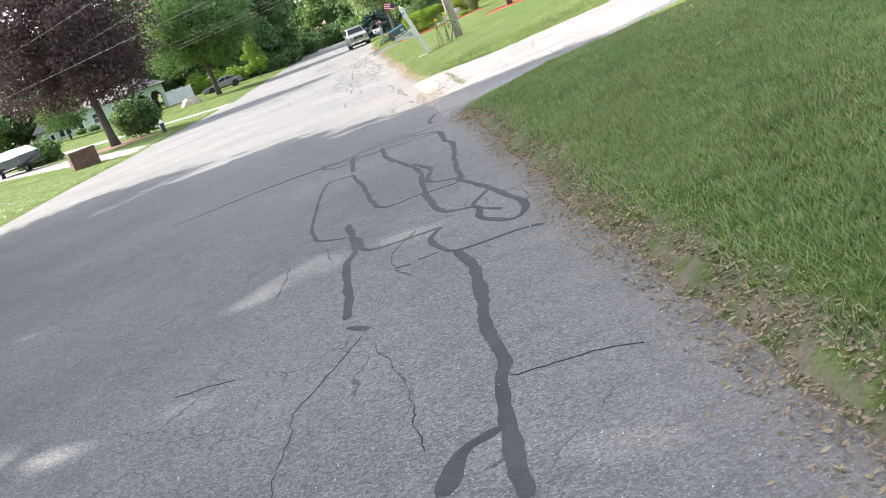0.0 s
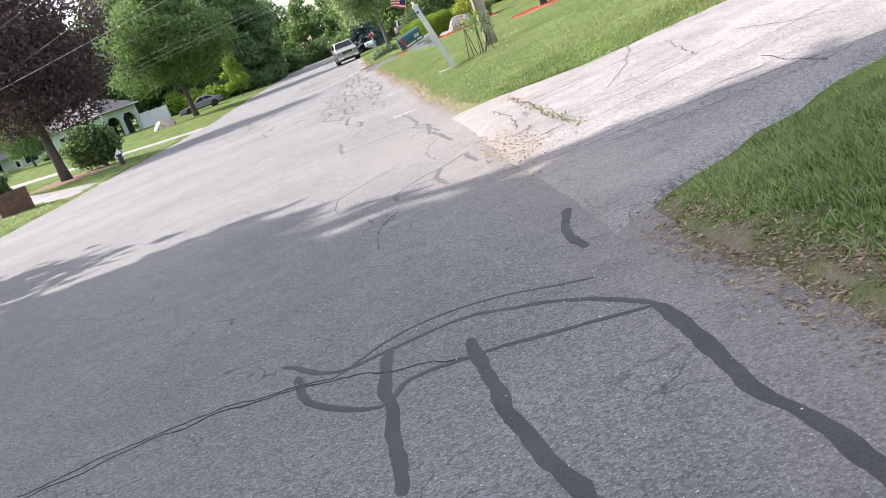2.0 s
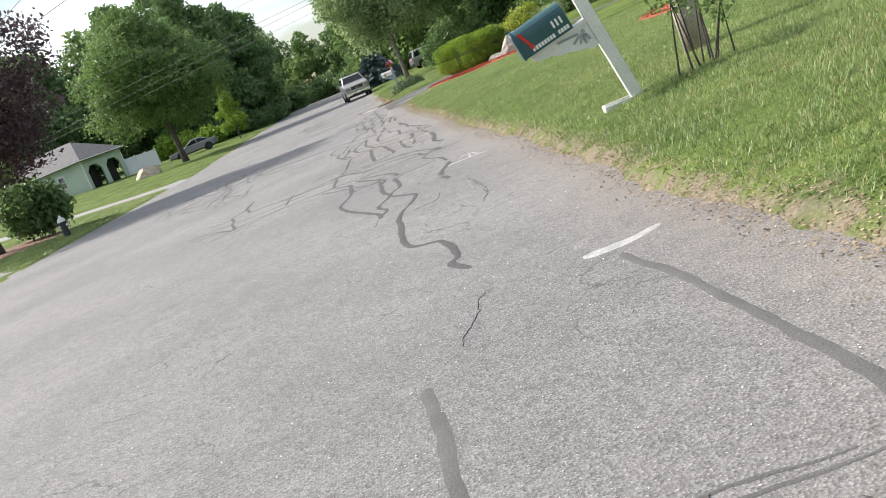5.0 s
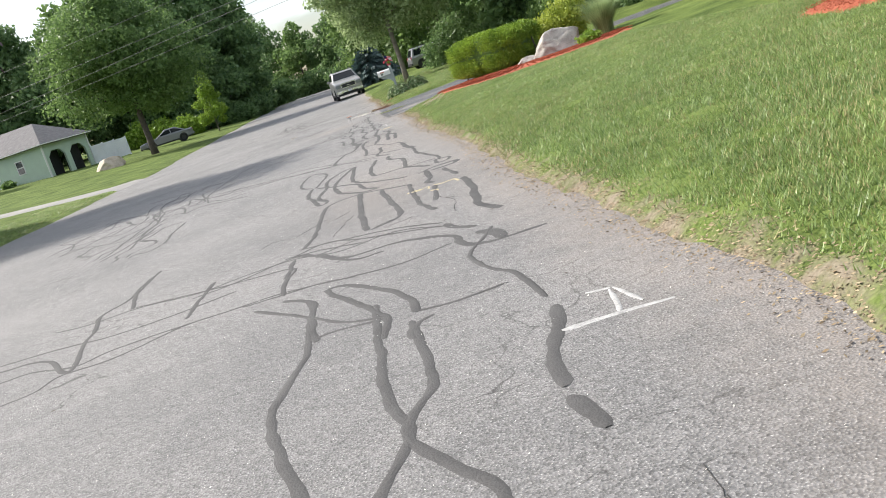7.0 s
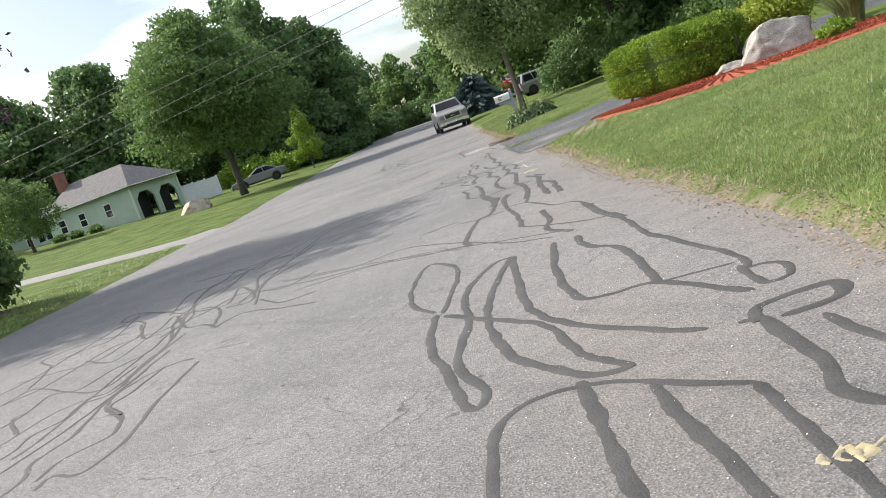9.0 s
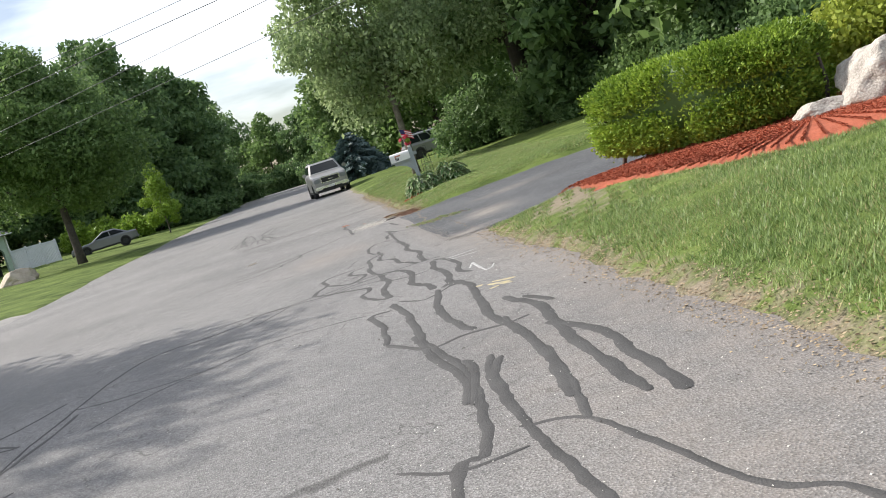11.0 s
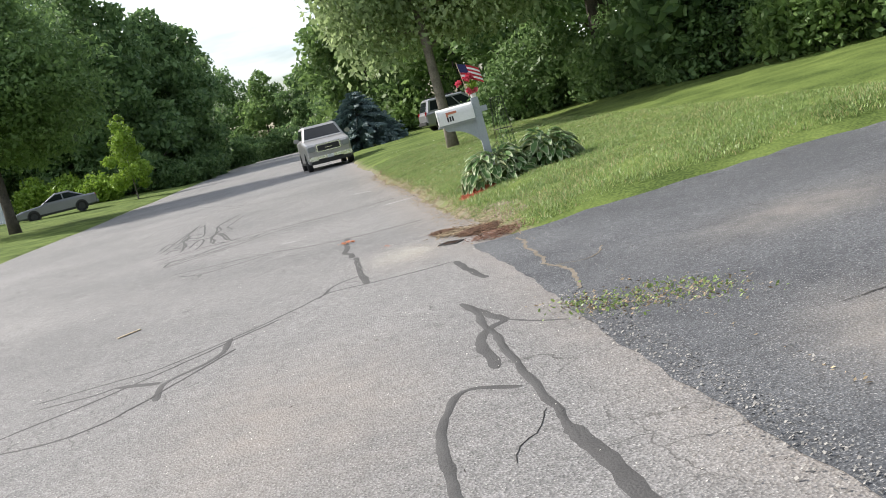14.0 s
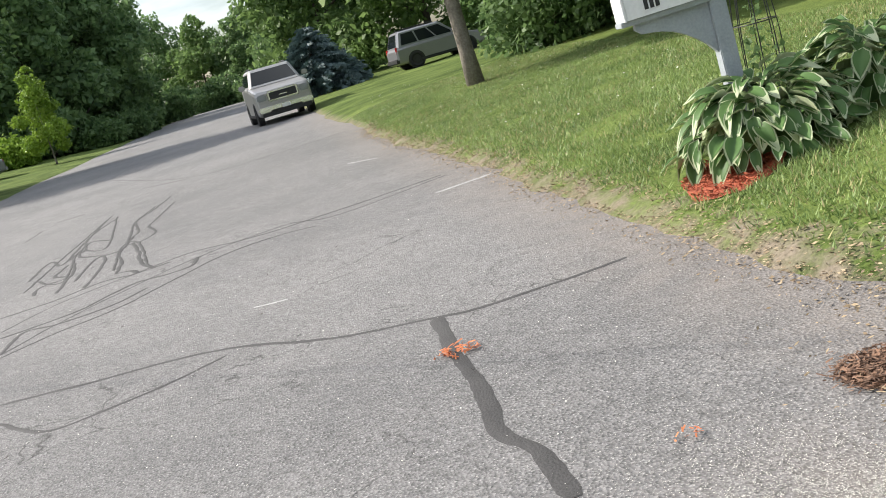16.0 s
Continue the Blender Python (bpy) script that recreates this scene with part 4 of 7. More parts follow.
tar([(-6.3, 66.15), (-5.54, 65.53), (-5.69, 67.09), (-5.16, 65.71), (-5.09, 64.98), (-5.46, 65.21)], 0.075)
tar([(-5.46, 65.21), (-5.16, 65.71), (-5.5, 67.77), (-5.22, 68.34), (-5, 69.49), (-4.92, 70.43)], 0.075)
tar([(-6.5, 61.07), (-6.99, 61.97), (-6.89, 62.14)], 0.075)
tar([(-1.08, 77.69), (-1.04, 76.45), (-1.1, 75.79), (-0.99, 74.96), (-1.06, 74.26), (-1.06, 73.61)], 0.12)
tar([(-1.68, 73.66), (-1.68, 73.24), (-1.62, 72.75), (-1.68, 72.44), (-1.75, 72.08), (-1.74, 71.62), (-1.73, 71.3)], 0.12)
tar([(-1.68, 73.74), (-1.46, 73.56), (-1.38, 73.29), (-1.34, 72.84), (-1.36, 72.46), (-1.43, 71.96), (-1.38, 71.64), (-1.3, 71.39), (-1.27, 71.13), (-1.29, 70.93)], 0.12)
tar([(-0.99, 73.37), (-1.01, 73.08), (-1.06, 72.66), (-1.03, 72.22), (-1, 71.84), (-1.03, 71.48), (-1.07, 71.18), (-1.08, 70.75)], 0.12)
tar([(-1.2, 70.85), (-1.07, 71.02), (-1.01, 70.69)], 0.12)
tar([(-1.53, 76.35), (-1.68, 76.08), (-1.73, 75.68), (-1.73, 74.99), (-1.78, 74.7), (-1.74, 74), (-1.66, 73.64)], 0.095)
tar([(-1.48, 76.27), (-1.56, 75.57), (-1.38, 75.13), (-1.36, 74.46), (-1.24, 74.05), (-1.17, 73.66)], 0.095)
tar([(-0.98, 73.4), (-0.89, 73.31), (-0.8, 72.73), (-0.8, 72.29), (-0.88, 71.77), (-0.83, 71.46), (-0.78, 71.34)], 0.095)
tar([(-2.59, 73.62), (-2.39, 73.33), (-2.01, 72.9), (-1.89, 72.71), (-1.92, 72.4), (-2, 72.22), (-1.96, 71.82), (-1.83, 71.46), (-1.73, 71.3)], 0.095)
tar([(-2.38, 74.33), (-2.22, 73.95), (-2.04, 73.78), (-1.85, 74.24), (-2.05, 74.72), (-2.01, 75.15), (-1.82, 75.26)], 0.095)
tar([(-2.59, 73.62), (-2.55, 74), (-2.41, 74.36), (-2.46, 74.92), (-2.37, 75.26), (-1.96, 75.41)], 0.095)
tar([(-3.87, 73.5), (-3.7, 73.63), (-3.34, 73.6), (-2.94, 73.53), (-2.59, 73.62)], 0.055)
tar([(-2.51, 73.54), (-2.18, 73.66), (-1.87, 73.8), (-1.67, 73.82)], 0.055)
tar([(-2.32, 73.3), (-2.03, 73.49), (-1.58, 73.53), (-1.45, 73.64), (-1.05, 73.65), (-0.83, 73.59)], 0.055)
tar([(-2.28, 73.19), (-2, 73.23), (-1.73, 73.07), (-1.62, 72.75), (-1.32, 72.54), (-1.15, 72.56)], 0.055)
tar([(-3.34, 72.63), (-3.11, 73.04), (-2.89, 73.42), (-2.53, 73.31), (-2.18, 73.15)], 0.055)
tar([(-3.76, 73.09), (-3.46, 73.19), (-3.35, 73.49), (-2.93, 73.46)], 0.055)
tar([(-5.02, 79.74), (-4.43, 80.36), (-3.62, 81.04), (-2.53, 82.25)], 0.045)
tar([(-4.52, 80.04), (-3.66, 80.03), (-2.84, 81.42)], 0.045)
tar([(-4.27, 100.16), (-4.39, 98.34), (-4.44, 97.48), (-4.25, 96.54), (-4.35, 95.96), (-4.58, 95.91), (-4.61, 95.29), (-4.44, 94.37), (-4.39, 93.53)], 0.075)
tar([(-4.65, 100.43), (-4.76, 99.16), (-4.78, 98.52), (-4.57, 97.18), (-4.6, 96.69), (-4.59, 95.7)], 0.075)
tar([(-4.51, 96.03), (-4.31, 94.98), (-4.14, 93.82), (-3.89, 93.02)], 0.075)
tar([(-5.32, 100.38), (-5.45, 99.26), (-5.5, 98.15), (-5.3, 96.74), (-5.41, 96.48), (-5.13, 94.99), (-5.07, 93.97), (-5.02, 93.41)], 0.075)
tar([(-5.54, 100.49), (-5.51, 99.07), (-5.48, 97.32), (-5.46, 95.91), (-5.75, 96.62), (-5.77, 95.62), (-5.75, 95.23)], 0.075)
tar([(-4.94, 97.09), (-5.36, 97.62), (-5.29, 96.28), (-4.81, 95.44), (-4.69, 94.05), (-4.67, 93.17)], 0.075)
tar([(-4.39, 93.53), (-4.21, 93.41), (-4.1, 93.05), (-4.49, 93.21), (-4.98, 92.9), (-5.48, 92.82)], 0.075)
tar([(-5.35, 95.73), (-5.34, 94.94), (-5.08, 94.51), (-5.41, 94.34), (-5.34, 93.75)], 0.075)
tar([(-3.42, 92.89), (-3.45, 92.41), (-3.67, 92.32), (-3.99, 92.4), (-4.22, 92.18), (-4.48, 91.79), (-4.86, 91.63), (-5.16, 91.59)], 0.075)
tar([(-4.94, 90.75), (-4.93, 91.51), (-4.61, 91.4), (-4.12, 91.51), (-3.85, 91.88)], 0.075)
tar([(-4.9, 90.62), (-4.52, 90.97), (-4.07, 91.22), (-3.62, 91.79), (-3.1, 92.47), (-2.5, 92.62), (-2.14, 92.48)], 0.045)
tar([(-4.1, 93.05), (-3.57, 93.37), (-2.93, 93.11), (-2.48, 93.04), (-2.1, 93.1), (-1.5, 93.2), (-0.59, 93.42)], 0.045)
tar([(-7.02, 103.27), (-6.43, 103.28)], 0.045)
tar([(-7.1, 100.88), (-7.08, 102.23)], 0.045)
tar([(-5.54, 105.79), (-4.24, 104.6)], 0.045)
tar([(-0.44, 58.47), (-0.48, 58.13), (-0.46, 57.91), (-0.32, 57.92), (-0.25, 58.19), (-0.33, 58.36), (-0.44, 58.36)], 0.08)
tar([(-0.47, 57.09), (-0.45, 56.76), (-0.43, 56.53), (-0.40, 56.0)], 0.09)
tar([(-0.70, 63.54), (-0.67, 62.49), (-0.58, 61.41), (-0.59, 60.6), (-0.47, 59.58), (-0.37, 58.8), (-0.4, 58.38)], 0.085)
tar([(-5.41, 60.55), (-5.2, 60.35), (-5.51, 60.9), (-5.42, 61.32), (-5.37, 62.07)], 0.07)
tar([(-5.3, 65.95), (-4.13, 64.91), (-3.3, 64.39), (-2.69, 63.75), (-2.07, 63.25)], 0.045)
tar([(-4.78, 65.91), (-3.65, 64.88), (-2.88, 64.91), (-2.13, 63.63), (-1.66, 62.48), (-1.24, 61.87)], 0.045)
tar([(-5.27, 65.1), (-5.2, 67.18), (-5.09, 70.07), (-4.73, 72.67), (-3.74, 73.03)], 0.05)
tar([(-8.27, 64.75), (-7.61, 64.52), (-6.98, 64.29), (-6.77, 65.22), (-6.26, 65.18), (-6.35, 67.29), (-5.97, 68.12)], 0.055)
tar([(-8.15, 65.75), (-7.8, 65.94), (-7.44, 66.14), (-7.63, 68.0), (-6.58, 66.79)], 0.055)
tar([(-6.69, 66.55), (-6.99, 68.87), (-6.34, 68.79), (-5.92, 69.8), (-5.25, 69.71)], 0.055)
tar([(-6.18, 64.41), (-6.01, 65.16), (-5.8, 65.55), (-5.44, 66.19), (-4.66, 65.25), (-4.26, 65.86)], 0.06)
tar([(-7.75, 63.23), (-7.53, 63.67), (-6.62, 62.56), (-6.01, 61.98), (-5.9, 62.71)], 0.055)
tar([(-5.6, 94.31), (-5.6, 96.23), (-5.57, 98.24), (-5.53, 100.97)], 0.06)
tar([(-5.65, 95.08), (-5.12, 94.23), (-5.4, 96.81), (-4.93, 96.42), (-5.37, 100.59)], 0.06)
tar([(-4.93, 93.92), (-4.93, 95.47), (-4.6, 95.78), (-4.79, 98.51), (-4.64, 99.65), (-4.45, 101.43)], 0.07)
tar([(-4.46, 93.84), (-4.65, 95.88), (-4.43, 95.94), (-3.99, 93.37), (-3.74, 93.12)], 0.06)
tar([(-5.24, 91.91), (-4.85, 92.59), (-4.33, 92.95), (-3.74, 93.12)], 0.05)
tar([(-4.94, 90.75), (-4.61, 91.4), (-4.19, 92.0), (-3.47, 92.81), (-2.48, 93.26), (-1.87, 92.79), (-0.55, 93.28)], 0.05)
tar([(-7.5, 114.19), (-7.21, 117.62), (-5.99, 115.54)], 0.05)
tar([(-0.47, 25.43), (-0.3, 24.61), (-0.36, 24.1), (-0.33, 23.76), (-0.01, 23.4)], 0.085)
tar([(-1.48, 76.97), (-1.5, 76.6), (-1.48, 76.3)], 0.09)
crack([(-2.43, 55.09), (-2.26, 55.46), (-2.07, 55.78)], 0.014)
crack([(-2.84, 55.12), (-2.69, 55.3), (-2.43, 55.09)], 0.014)
crack([(-2.08, 55.47), (-1.95, 55.55), (-1.77, 55.8)], 0.014)
crack([(-1.99, 54.26), (-1.9, 54.64), (-1.82, 55.04), (-1.74, 55.34)], 0.014)
crack([(-1.55, 53.92), (-1.4, 54.09), (-1.23, 54.14)], 0.014)
crack([(-1.39, 53.75), (-1.24, 53.85), (-1.13, 53.87)], 0.014)
crack([(-0.71, 54.37), (-0.64, 54.07), (-0.71, 53.64), (-0.74, 53.36)], 0.014)
crack([(-0.8, 54.73), (-0.69, 54.35), (-0.61, 54.19)], 0.014)
crack([(-0.65, 47.11), (-0.63, 46.6), (-0.58, 46.17), (-0.62, 45.73), (-0.64, 45.39), (-0.71, 45.17)], 0.014)
crack([(-2.27, 46.85), (-2.14, 46.88)], 0.014)
crack([(-1.13, 45.05), (-0.93, 45.13)], 0.014)
crack([(-1.37, 46.19), (-1.24, 46.26), (-1.07, 46.33), (-1.01, 46.72)], 0.014)
crack([(-1.01, 31.64), (-1.11, 31.72), (-1.16, 31.48), (-1.18, 31.29), (-1.22, 31.22), (-1.19, 31.01), (-1.2, 30.74)], 0.02)
crack([(-0.99, 31.98), (-1.08, 31.78), (-1.15, 31.54)], 0.02)
crack([(-1.3, 32.25), (-1.23, 31.94), (-1.23, 31.8)], 0.02)
crack([(-2.04, 75.8), (-1.98, 76.3), (-1.89, 76.5)], 0.014)
crack([(-1.38, 77.44), (-1.23, 77.75), (-1.12, 77.98)], 0.014)
crack([(-1.33, 75.49), (-1.37, 75.25)], 0.014)
crack([(-0.77, 75.0), (-0.63, 75.07)], 0.014)
crack([(-0.56, 75.3), (-0.35, 75.61), (-0.19, 75.85)], 0.014)
paint([(-0.7, 48.84), (-0.4, 48.82), (-0.13, 48.77)], 0.05)
paint([(-0.4, 48.82), (-0.33, 49.25)], 0.035)
paint([(-0.45, 49.33), (-0.32, 49.28)], 0.03)
paint([(-0.31, 49.27), (-0.25, 48.89)], 0.03)
paint([(-0.78, 71.59), (-0.67, 71.98)], 0.03)
paint([(-0.67, 71.98), (-0.68, 71.46), (-0.67, 71.07)], 0.035)
paint([(-0.68, 71.07), (-0.59, 71.17), (-0.53, 71.37)], 0.035)
paint([(-0.86, 73.1), (-0.43, 73.17)], 0.025)
paint([(-0.84, 72.94), (-0.47, 72.85)], 0.025)
paint([(-0.57, 41.78), (-0.3, 41.76), (-0.07, 41.85)], 0.12)
paint([(-0.89, 92.2), (-0.57, 92.26), (-0.25, 92.34)], 0.08)
paint([(-1.28, 97.81), (-0.85, 97.32)], 0.05)
paint([(-2.79, 89.48), (-2.54, 89.4)], 0.03)
paint([(-0.94, 70.21), (-0.87, 70.2)], 0.06, M_PAINT_Y)
paint([(-0.77, 70.2), (-0.57, 70.04)], 0.07, M_PAINT_Y)
paint([(-0.83, 70.11), (-0.64, 69.91)], 0.07, M_PAINT_Y)
paint([(-0.87, 69.84), (-0.77, 69.87)], 0.06, M_PAINT_Y)
paint([(-0.74, 69.94), (-0.64, 69.82)], 0.06, M_PAINT_Y)
paint([(-1.04, 55.72), (-1.06, 55.68), (-1.04, 55.64)], 0.03, M_PAINT_Y)
paint([(-0.96, 55.74), (-1.01, 55.66), (-0.98, 55.61)], 0.035, M_PAINT_Y)
paint([(-0.96, 55.64), (-0.91, 55.69), (-0.9, 55.63), (-0.94, 55.61)], 0.035, M_PAINT_Y)
paint([(-1.02, 55.67), (-0.95, 55.72), (-0.95, 55.58)], 0.035, M_PAINT_Y)
paint([(-0.9, 55.65), (-0.79, 55.71), (-0.81, 55.5)], 0.035, M_PAINT_Y)
paint([(-0.73, 55.7), (-0.62, 55.61), (-0.48, 55.65), (-0.45, 55.37)], 0.035, M_PAINT_Y)
paint([(-0.81, 55.28), (-0.73, 55.25), (-0.73, 55.12)], 0.035, M_PAINT_Y)


# ---- trees and shrubs ----


def leaf_cloud(n, blobs, size, seed, droop=0.0, shell=0.55, flat=0.0):
    """Vertices and faces of n folded leaf clumps in overlapping ellipsoids (x, y, z, rx, ry, rz)."""
    r = np.random.default_rng(seed)
    b = np.array(blobs, float)
    vol = b[:, 3] * b[:, 4] + b[:, 4] * b[:, 5]
    k = r.choice(len(b), n, p=vol / vol.sum())
    d = r.standard_normal((n, 3))
    d /= np.linalg.norm(d, axis=1)[:, None]
    rad = shell + (1 - shell) * r.random(n) ** 0.6
    ph = b[k, 0] * 3.1
    lump = 1 + 0.16 * np.sin(d[:, 0] * 5 + ph) * np.sin(d[:, 1] * 5 + 1.7 * ph) + 0.12 * np.sin(d[:, 2] * 7 + ph) + 0.09 * r.standard_normal(n)
    c = b[k, :3] + d * b[k, 3:] * (rad * lump)[:, None]
    a = r.standard_normal((n, 3))
    a[:, 2] *= 1 - flat
    a[:, 2] -= droop
    a /= np.linalg.norm(a, axis=1)[:, None]
    t = r.standard_normal((n, 3)) + d * 0.4
    t = np.cross(a, t)
    t /= np.linalg.norm(t, axis=1)[:, None] + 1e-9
    nrm = np.cross(a, t)
    s = (size * (0.6 + 0.8 * r.random(n)))[:, None]
    V = np.stack([c - a * s, c + t * s * 0.55 + nrm * s * 0.15, c + a * s, c - t * s * 0.55 + nrm * s * 0.15], 1).reshape(-1, 3)
    return V, np.arange(4 * n).reshape(n, 4)


def crown_blobs(r, h0, h1, radius, count, seed, lean=(0, 0)):
    """Overlapping leafy masses that make an uneven crown."""
    g = np.random.default_rng(seed)
    out = []
    for i in range(count):
        f = (i + 0.5) / count
        z = h0 + (h1 - h0) * f
        prof = math.sin(math.pi * (0.12 + 0.84 * f) ** 0.8)
        rr = radius * prof
        ang = i * 2.4 + g.random() * 0.8
        off = rr * (0.45 + 0.38 * g.random())
        size = radius * (0.20 + 0.26 * g.random() ** 1.4) * (0.55 + 0.5 * prof)
        out.append((math.cos(ang) * off + lean[0] * f, math.sin(ang) * off + lean[1] * f, z, size * 1.15, size * 1.15, size * 0.85))
    out.append((lean[0] * 0.5, lean[1] * 0.5, h0 + (h1 - h0) * 0.5, radius * 0.55, radius * 0.55, (h1 - h0) * 0.42))
    return out


def tree(x, y, label, mat, height, radius, clear, leaves, size, trunk=0.25, bark=None, lean=(0, 0), count=14, seed=1, droop=0.0, limbs=5, name="tree", shell=0.45, extra=(), core=True):
    root = thing(name, label, "tree", pose(x, y, gz(x, y) - 0.05))
    g = np.random.default_rng(seed)
    top = clear + (height - clear) * 0.7
    pts = [(0, 0, -0.1), (lean[0] * 0.04, lean[1] * 0.04, clear * 0.25), (lean[0] * 0.15, lean[1] * 0.15, clear), (lean[0] * 0.5, lean[1] * 0.5, (clear + top) / 2), (lean[0] * 0.75, lean[1] * 0.75, top)]
    bm = tube_bm(pts, [trunk * 1.45, trunk * 1.08, trunk * 0.9, trunk * 0.5, trunk * 0.12], 12)
    part("trunk", bm, bark or M_BARK, root, smooth=True)
    for i in range(limbs):
        a = i * 2.4 + g.random()
        z0 = clear * (0.85 + 0.1 * i / limbs) + (top - clear) * 0.5 * i / limbs
        f = 0.15 + 0.4 * i / limbs
        s = (lean[0] * f, lean[1] * f, z0)
        e = (s[0] + math.cos(a) * radius * 0.7, s[1] + math.sin(a) * radius * 0.7, z0 + radius * (0.35 + 0.3 * g.random()))
        mid = tuple((p + q) / 2 + o for p, q, o in zip(s, e, (0, 0, -0.1 * radius)))
        part("limb", tube_bm([s, mid, e], [trunk * 0.45, trunk * 0.28, trunk * 0.08], 7), bark or M_BARK, root, smooth=True)
    V, F = leaf_cloud(leaves, crown_blobs(g, clear, height, radius, count, seed, lean)[:None if core else -1] + list(extra), size, seed, droop, shell)
    quads("crown", V, F, mat, root)
    return root


def shrub(x, y, label, mat, blobs, leaves, size, seed, name="shrub", category="shrub", droop=0.0, stems=4, shell=0.6, lift=0.0, girth=1.0):
    root = thing(name, label, category, pose(x, y, gz(x, y) - 0.03 + lift))
    g = np.random.default_rng(seed)
    for i in range(stems):
        b = blobs[i % len(blobs)]
        s = (b[0] * 0.6 + 0.1 * g.standard_normal(), b[1] * 0.6 + 0.1 * g.standard_normal(), -0.05)
        part("stem", tube_bm([s, ((s[0] + b[0]) / 2, (s[1] + b[1]) / 2, b[2] * 0.5), (b[0], b[1], b[2])], [0.03 * girth, 0.022 * girth, 0.012 * girth], 6), M_BARK_DARK, root)
    V, F = leaf_cloud(leaves, blobs, size, seed, droop, shell)
    V[:, 2] = np.maximum(V[:, 2], 0.0)
    quads("foliage", V, F, mat, root)
    return root


# far and middle trees on the left
tree(-18.3, 78.0, "dark purple-leaved maple tree beside the road", M_LEAF_PURPLE, 12.2, 5.8, 3.9, 46000, 0.11, 0.25, M_BARK_DARK, (-1.2, 0), 30, 3)
tree(-18.9, 128.0, "green shade tree on the lawn by the fence", M_LEAF_GREEN, 14.4, 6.2, 4.9, 62000, 0.145, 0.25, M_BARK_DARK, (-0.6, 0), 36, 4)
for tx, ty, th, tr, sd, mt in ((-19.5, 166, 20, 6.5, 11, M_LEAF_DEEP), (-24, 176, 23, 7.5, 12, M_LEAF_DEEP), (-15.8, 178, 17.5, 5.8, 13, M_LEAF_DEEP), (-29, 170, 21, 7, 14, M_LEAF_DEEP), (-17.5, 196, 19, 6.5, 15, M_LEAF_DEEP), (-36, 182, 21, 8, 16, M_LEAF_GREEN),
                           (-46, 176, 19.5, 8, 17, M_LEAF_DEEP), (-56, 170, 19.5, 8, 18, M_LEAF_DEEP), (-64, 158, 19, 8, 19, M_LEAF_GREEN), (-74, 150, 18, 8, 20, M_LEAF_DEEP), (-54, 140, 11, 6, 21, M_LEAF_GREEN), (-66, 132, 11, 7, 22, M_LEAF_DEEP), (-60, 178, 20, 8, 23, M_LEAF_GREEN), (-51, 166, 17.5, 7, 24, M_LEAF_DEEP), (-41, 170, 18.5, 7, 25, M_LEAF_DEEP), (-70, 166, 20, 8, 26, M_LEAF_DEEP), (-30, 188, 20, 8, 27, M_LEAF_DEEP)):
    tree(tx, ty, "tall dark green woodland tree behind the lawn", mt, th, tr, 0.8, 16000, 0.31, 0.35, M_BARK_DARK, (0, 0), 26, sd, limbs=2, shell=0.6)
tree(-37.6, 130.5, "small pale green tree before the green house", M_LEAF_GREEN, 6.4, 3.5, 1.7, 12000, 0.11, 0.13, M_BARK_DARK, (-0.5, 0), 13, 31, limbs=3, name="small_tree")
tree(-16.0, 148.5, "light green sapling at the lawn's edge", M_LEAF_LIGHT, 6.6, 1.8, 0.9, 7000, 0.11, 0.06, M_BARK, (0, 0), 11, 32, limbs=2, name="sapling")
for sx, sy, sh, sd in ((-20.5, 157, 1.3, 33), (-23.5, 159, 1.5, 34), (-26.5, 160, 1.6, 35), (-15.0, 163, 1.3, 36), (-13.6, 168, 1.4, 37)):
    shrub(sx, sy, "light green shrub at the edge of the woods", M_LEAF_LIGHT if sd < 36 else M_LEAF_DEEP, [(0, 0, sh * 0.9, 1.6, 1.4, sh), (1.0, 0.3, sh * 0.7, 1.1, 1.1, sh * 0.7), (-0.9, 0.2, sh * 0.7, 1.2, 1.1, sh * 0.75)], 3000, 0.16, sd)
# trees out of view whose shade lies over the road
for tx, ty, th, sd, dense in ((-15.5, 20, 23.5, 41, False), (-16.0, 28.0, 23.5, 42, False), (-15.5, 37.0, 18.5, 43, True), (-16.5, 11, 23.5, 44, False)):
    tree(tx, ty, "tall green roadside tree shading the road", M_LEAF_GREEN, th, 5.8, 2.4, 15000 if dense else 8500, 0.34, 0.4, M_BARK, (1.2, 0), 24, sd, limbs=4, shell=0.2, core=dense)
tree(-21.5, 36.3, "tall green roadside tree shading the road", M_LEAF_GREEN, 28.0, 5.6, 10.0, 13000, 0.36, 0.45, M_BARK, (1.0, 0), 20, 45, limbs=4, shell=0.2)
# right-hand side
tree(2.1, 102.4, "silvery green tree with drooping twigs on the lawn", M_LEAF_SILVER, 13.0, 4.1, 3.6, 56000, 0.10, 0.145, M_BARK, (-0.5, 0.3), 16, 51, droop=0.9, limbs=7,
     extra=((-1.5, 0.4, 5.0, 1.6, 2.0, 2.2), (1.8, -0.6, 5.2, 2.2, 2.2, 2.4), (-0.4, 1.2, 4.8, 2.0, 2.0, 1.6), (3.6, -1.0, 6.0, 2.0, 2.0, 2.2)))
tree(9.2, 108.0, "dark woodland tree with a thick trunk", M_LEAF_DEEP, 16.0, 5.5, 4.2, 26000, 0.19, 0.42, M_BARK_DARK, (-0.4, 0), 15, 52)
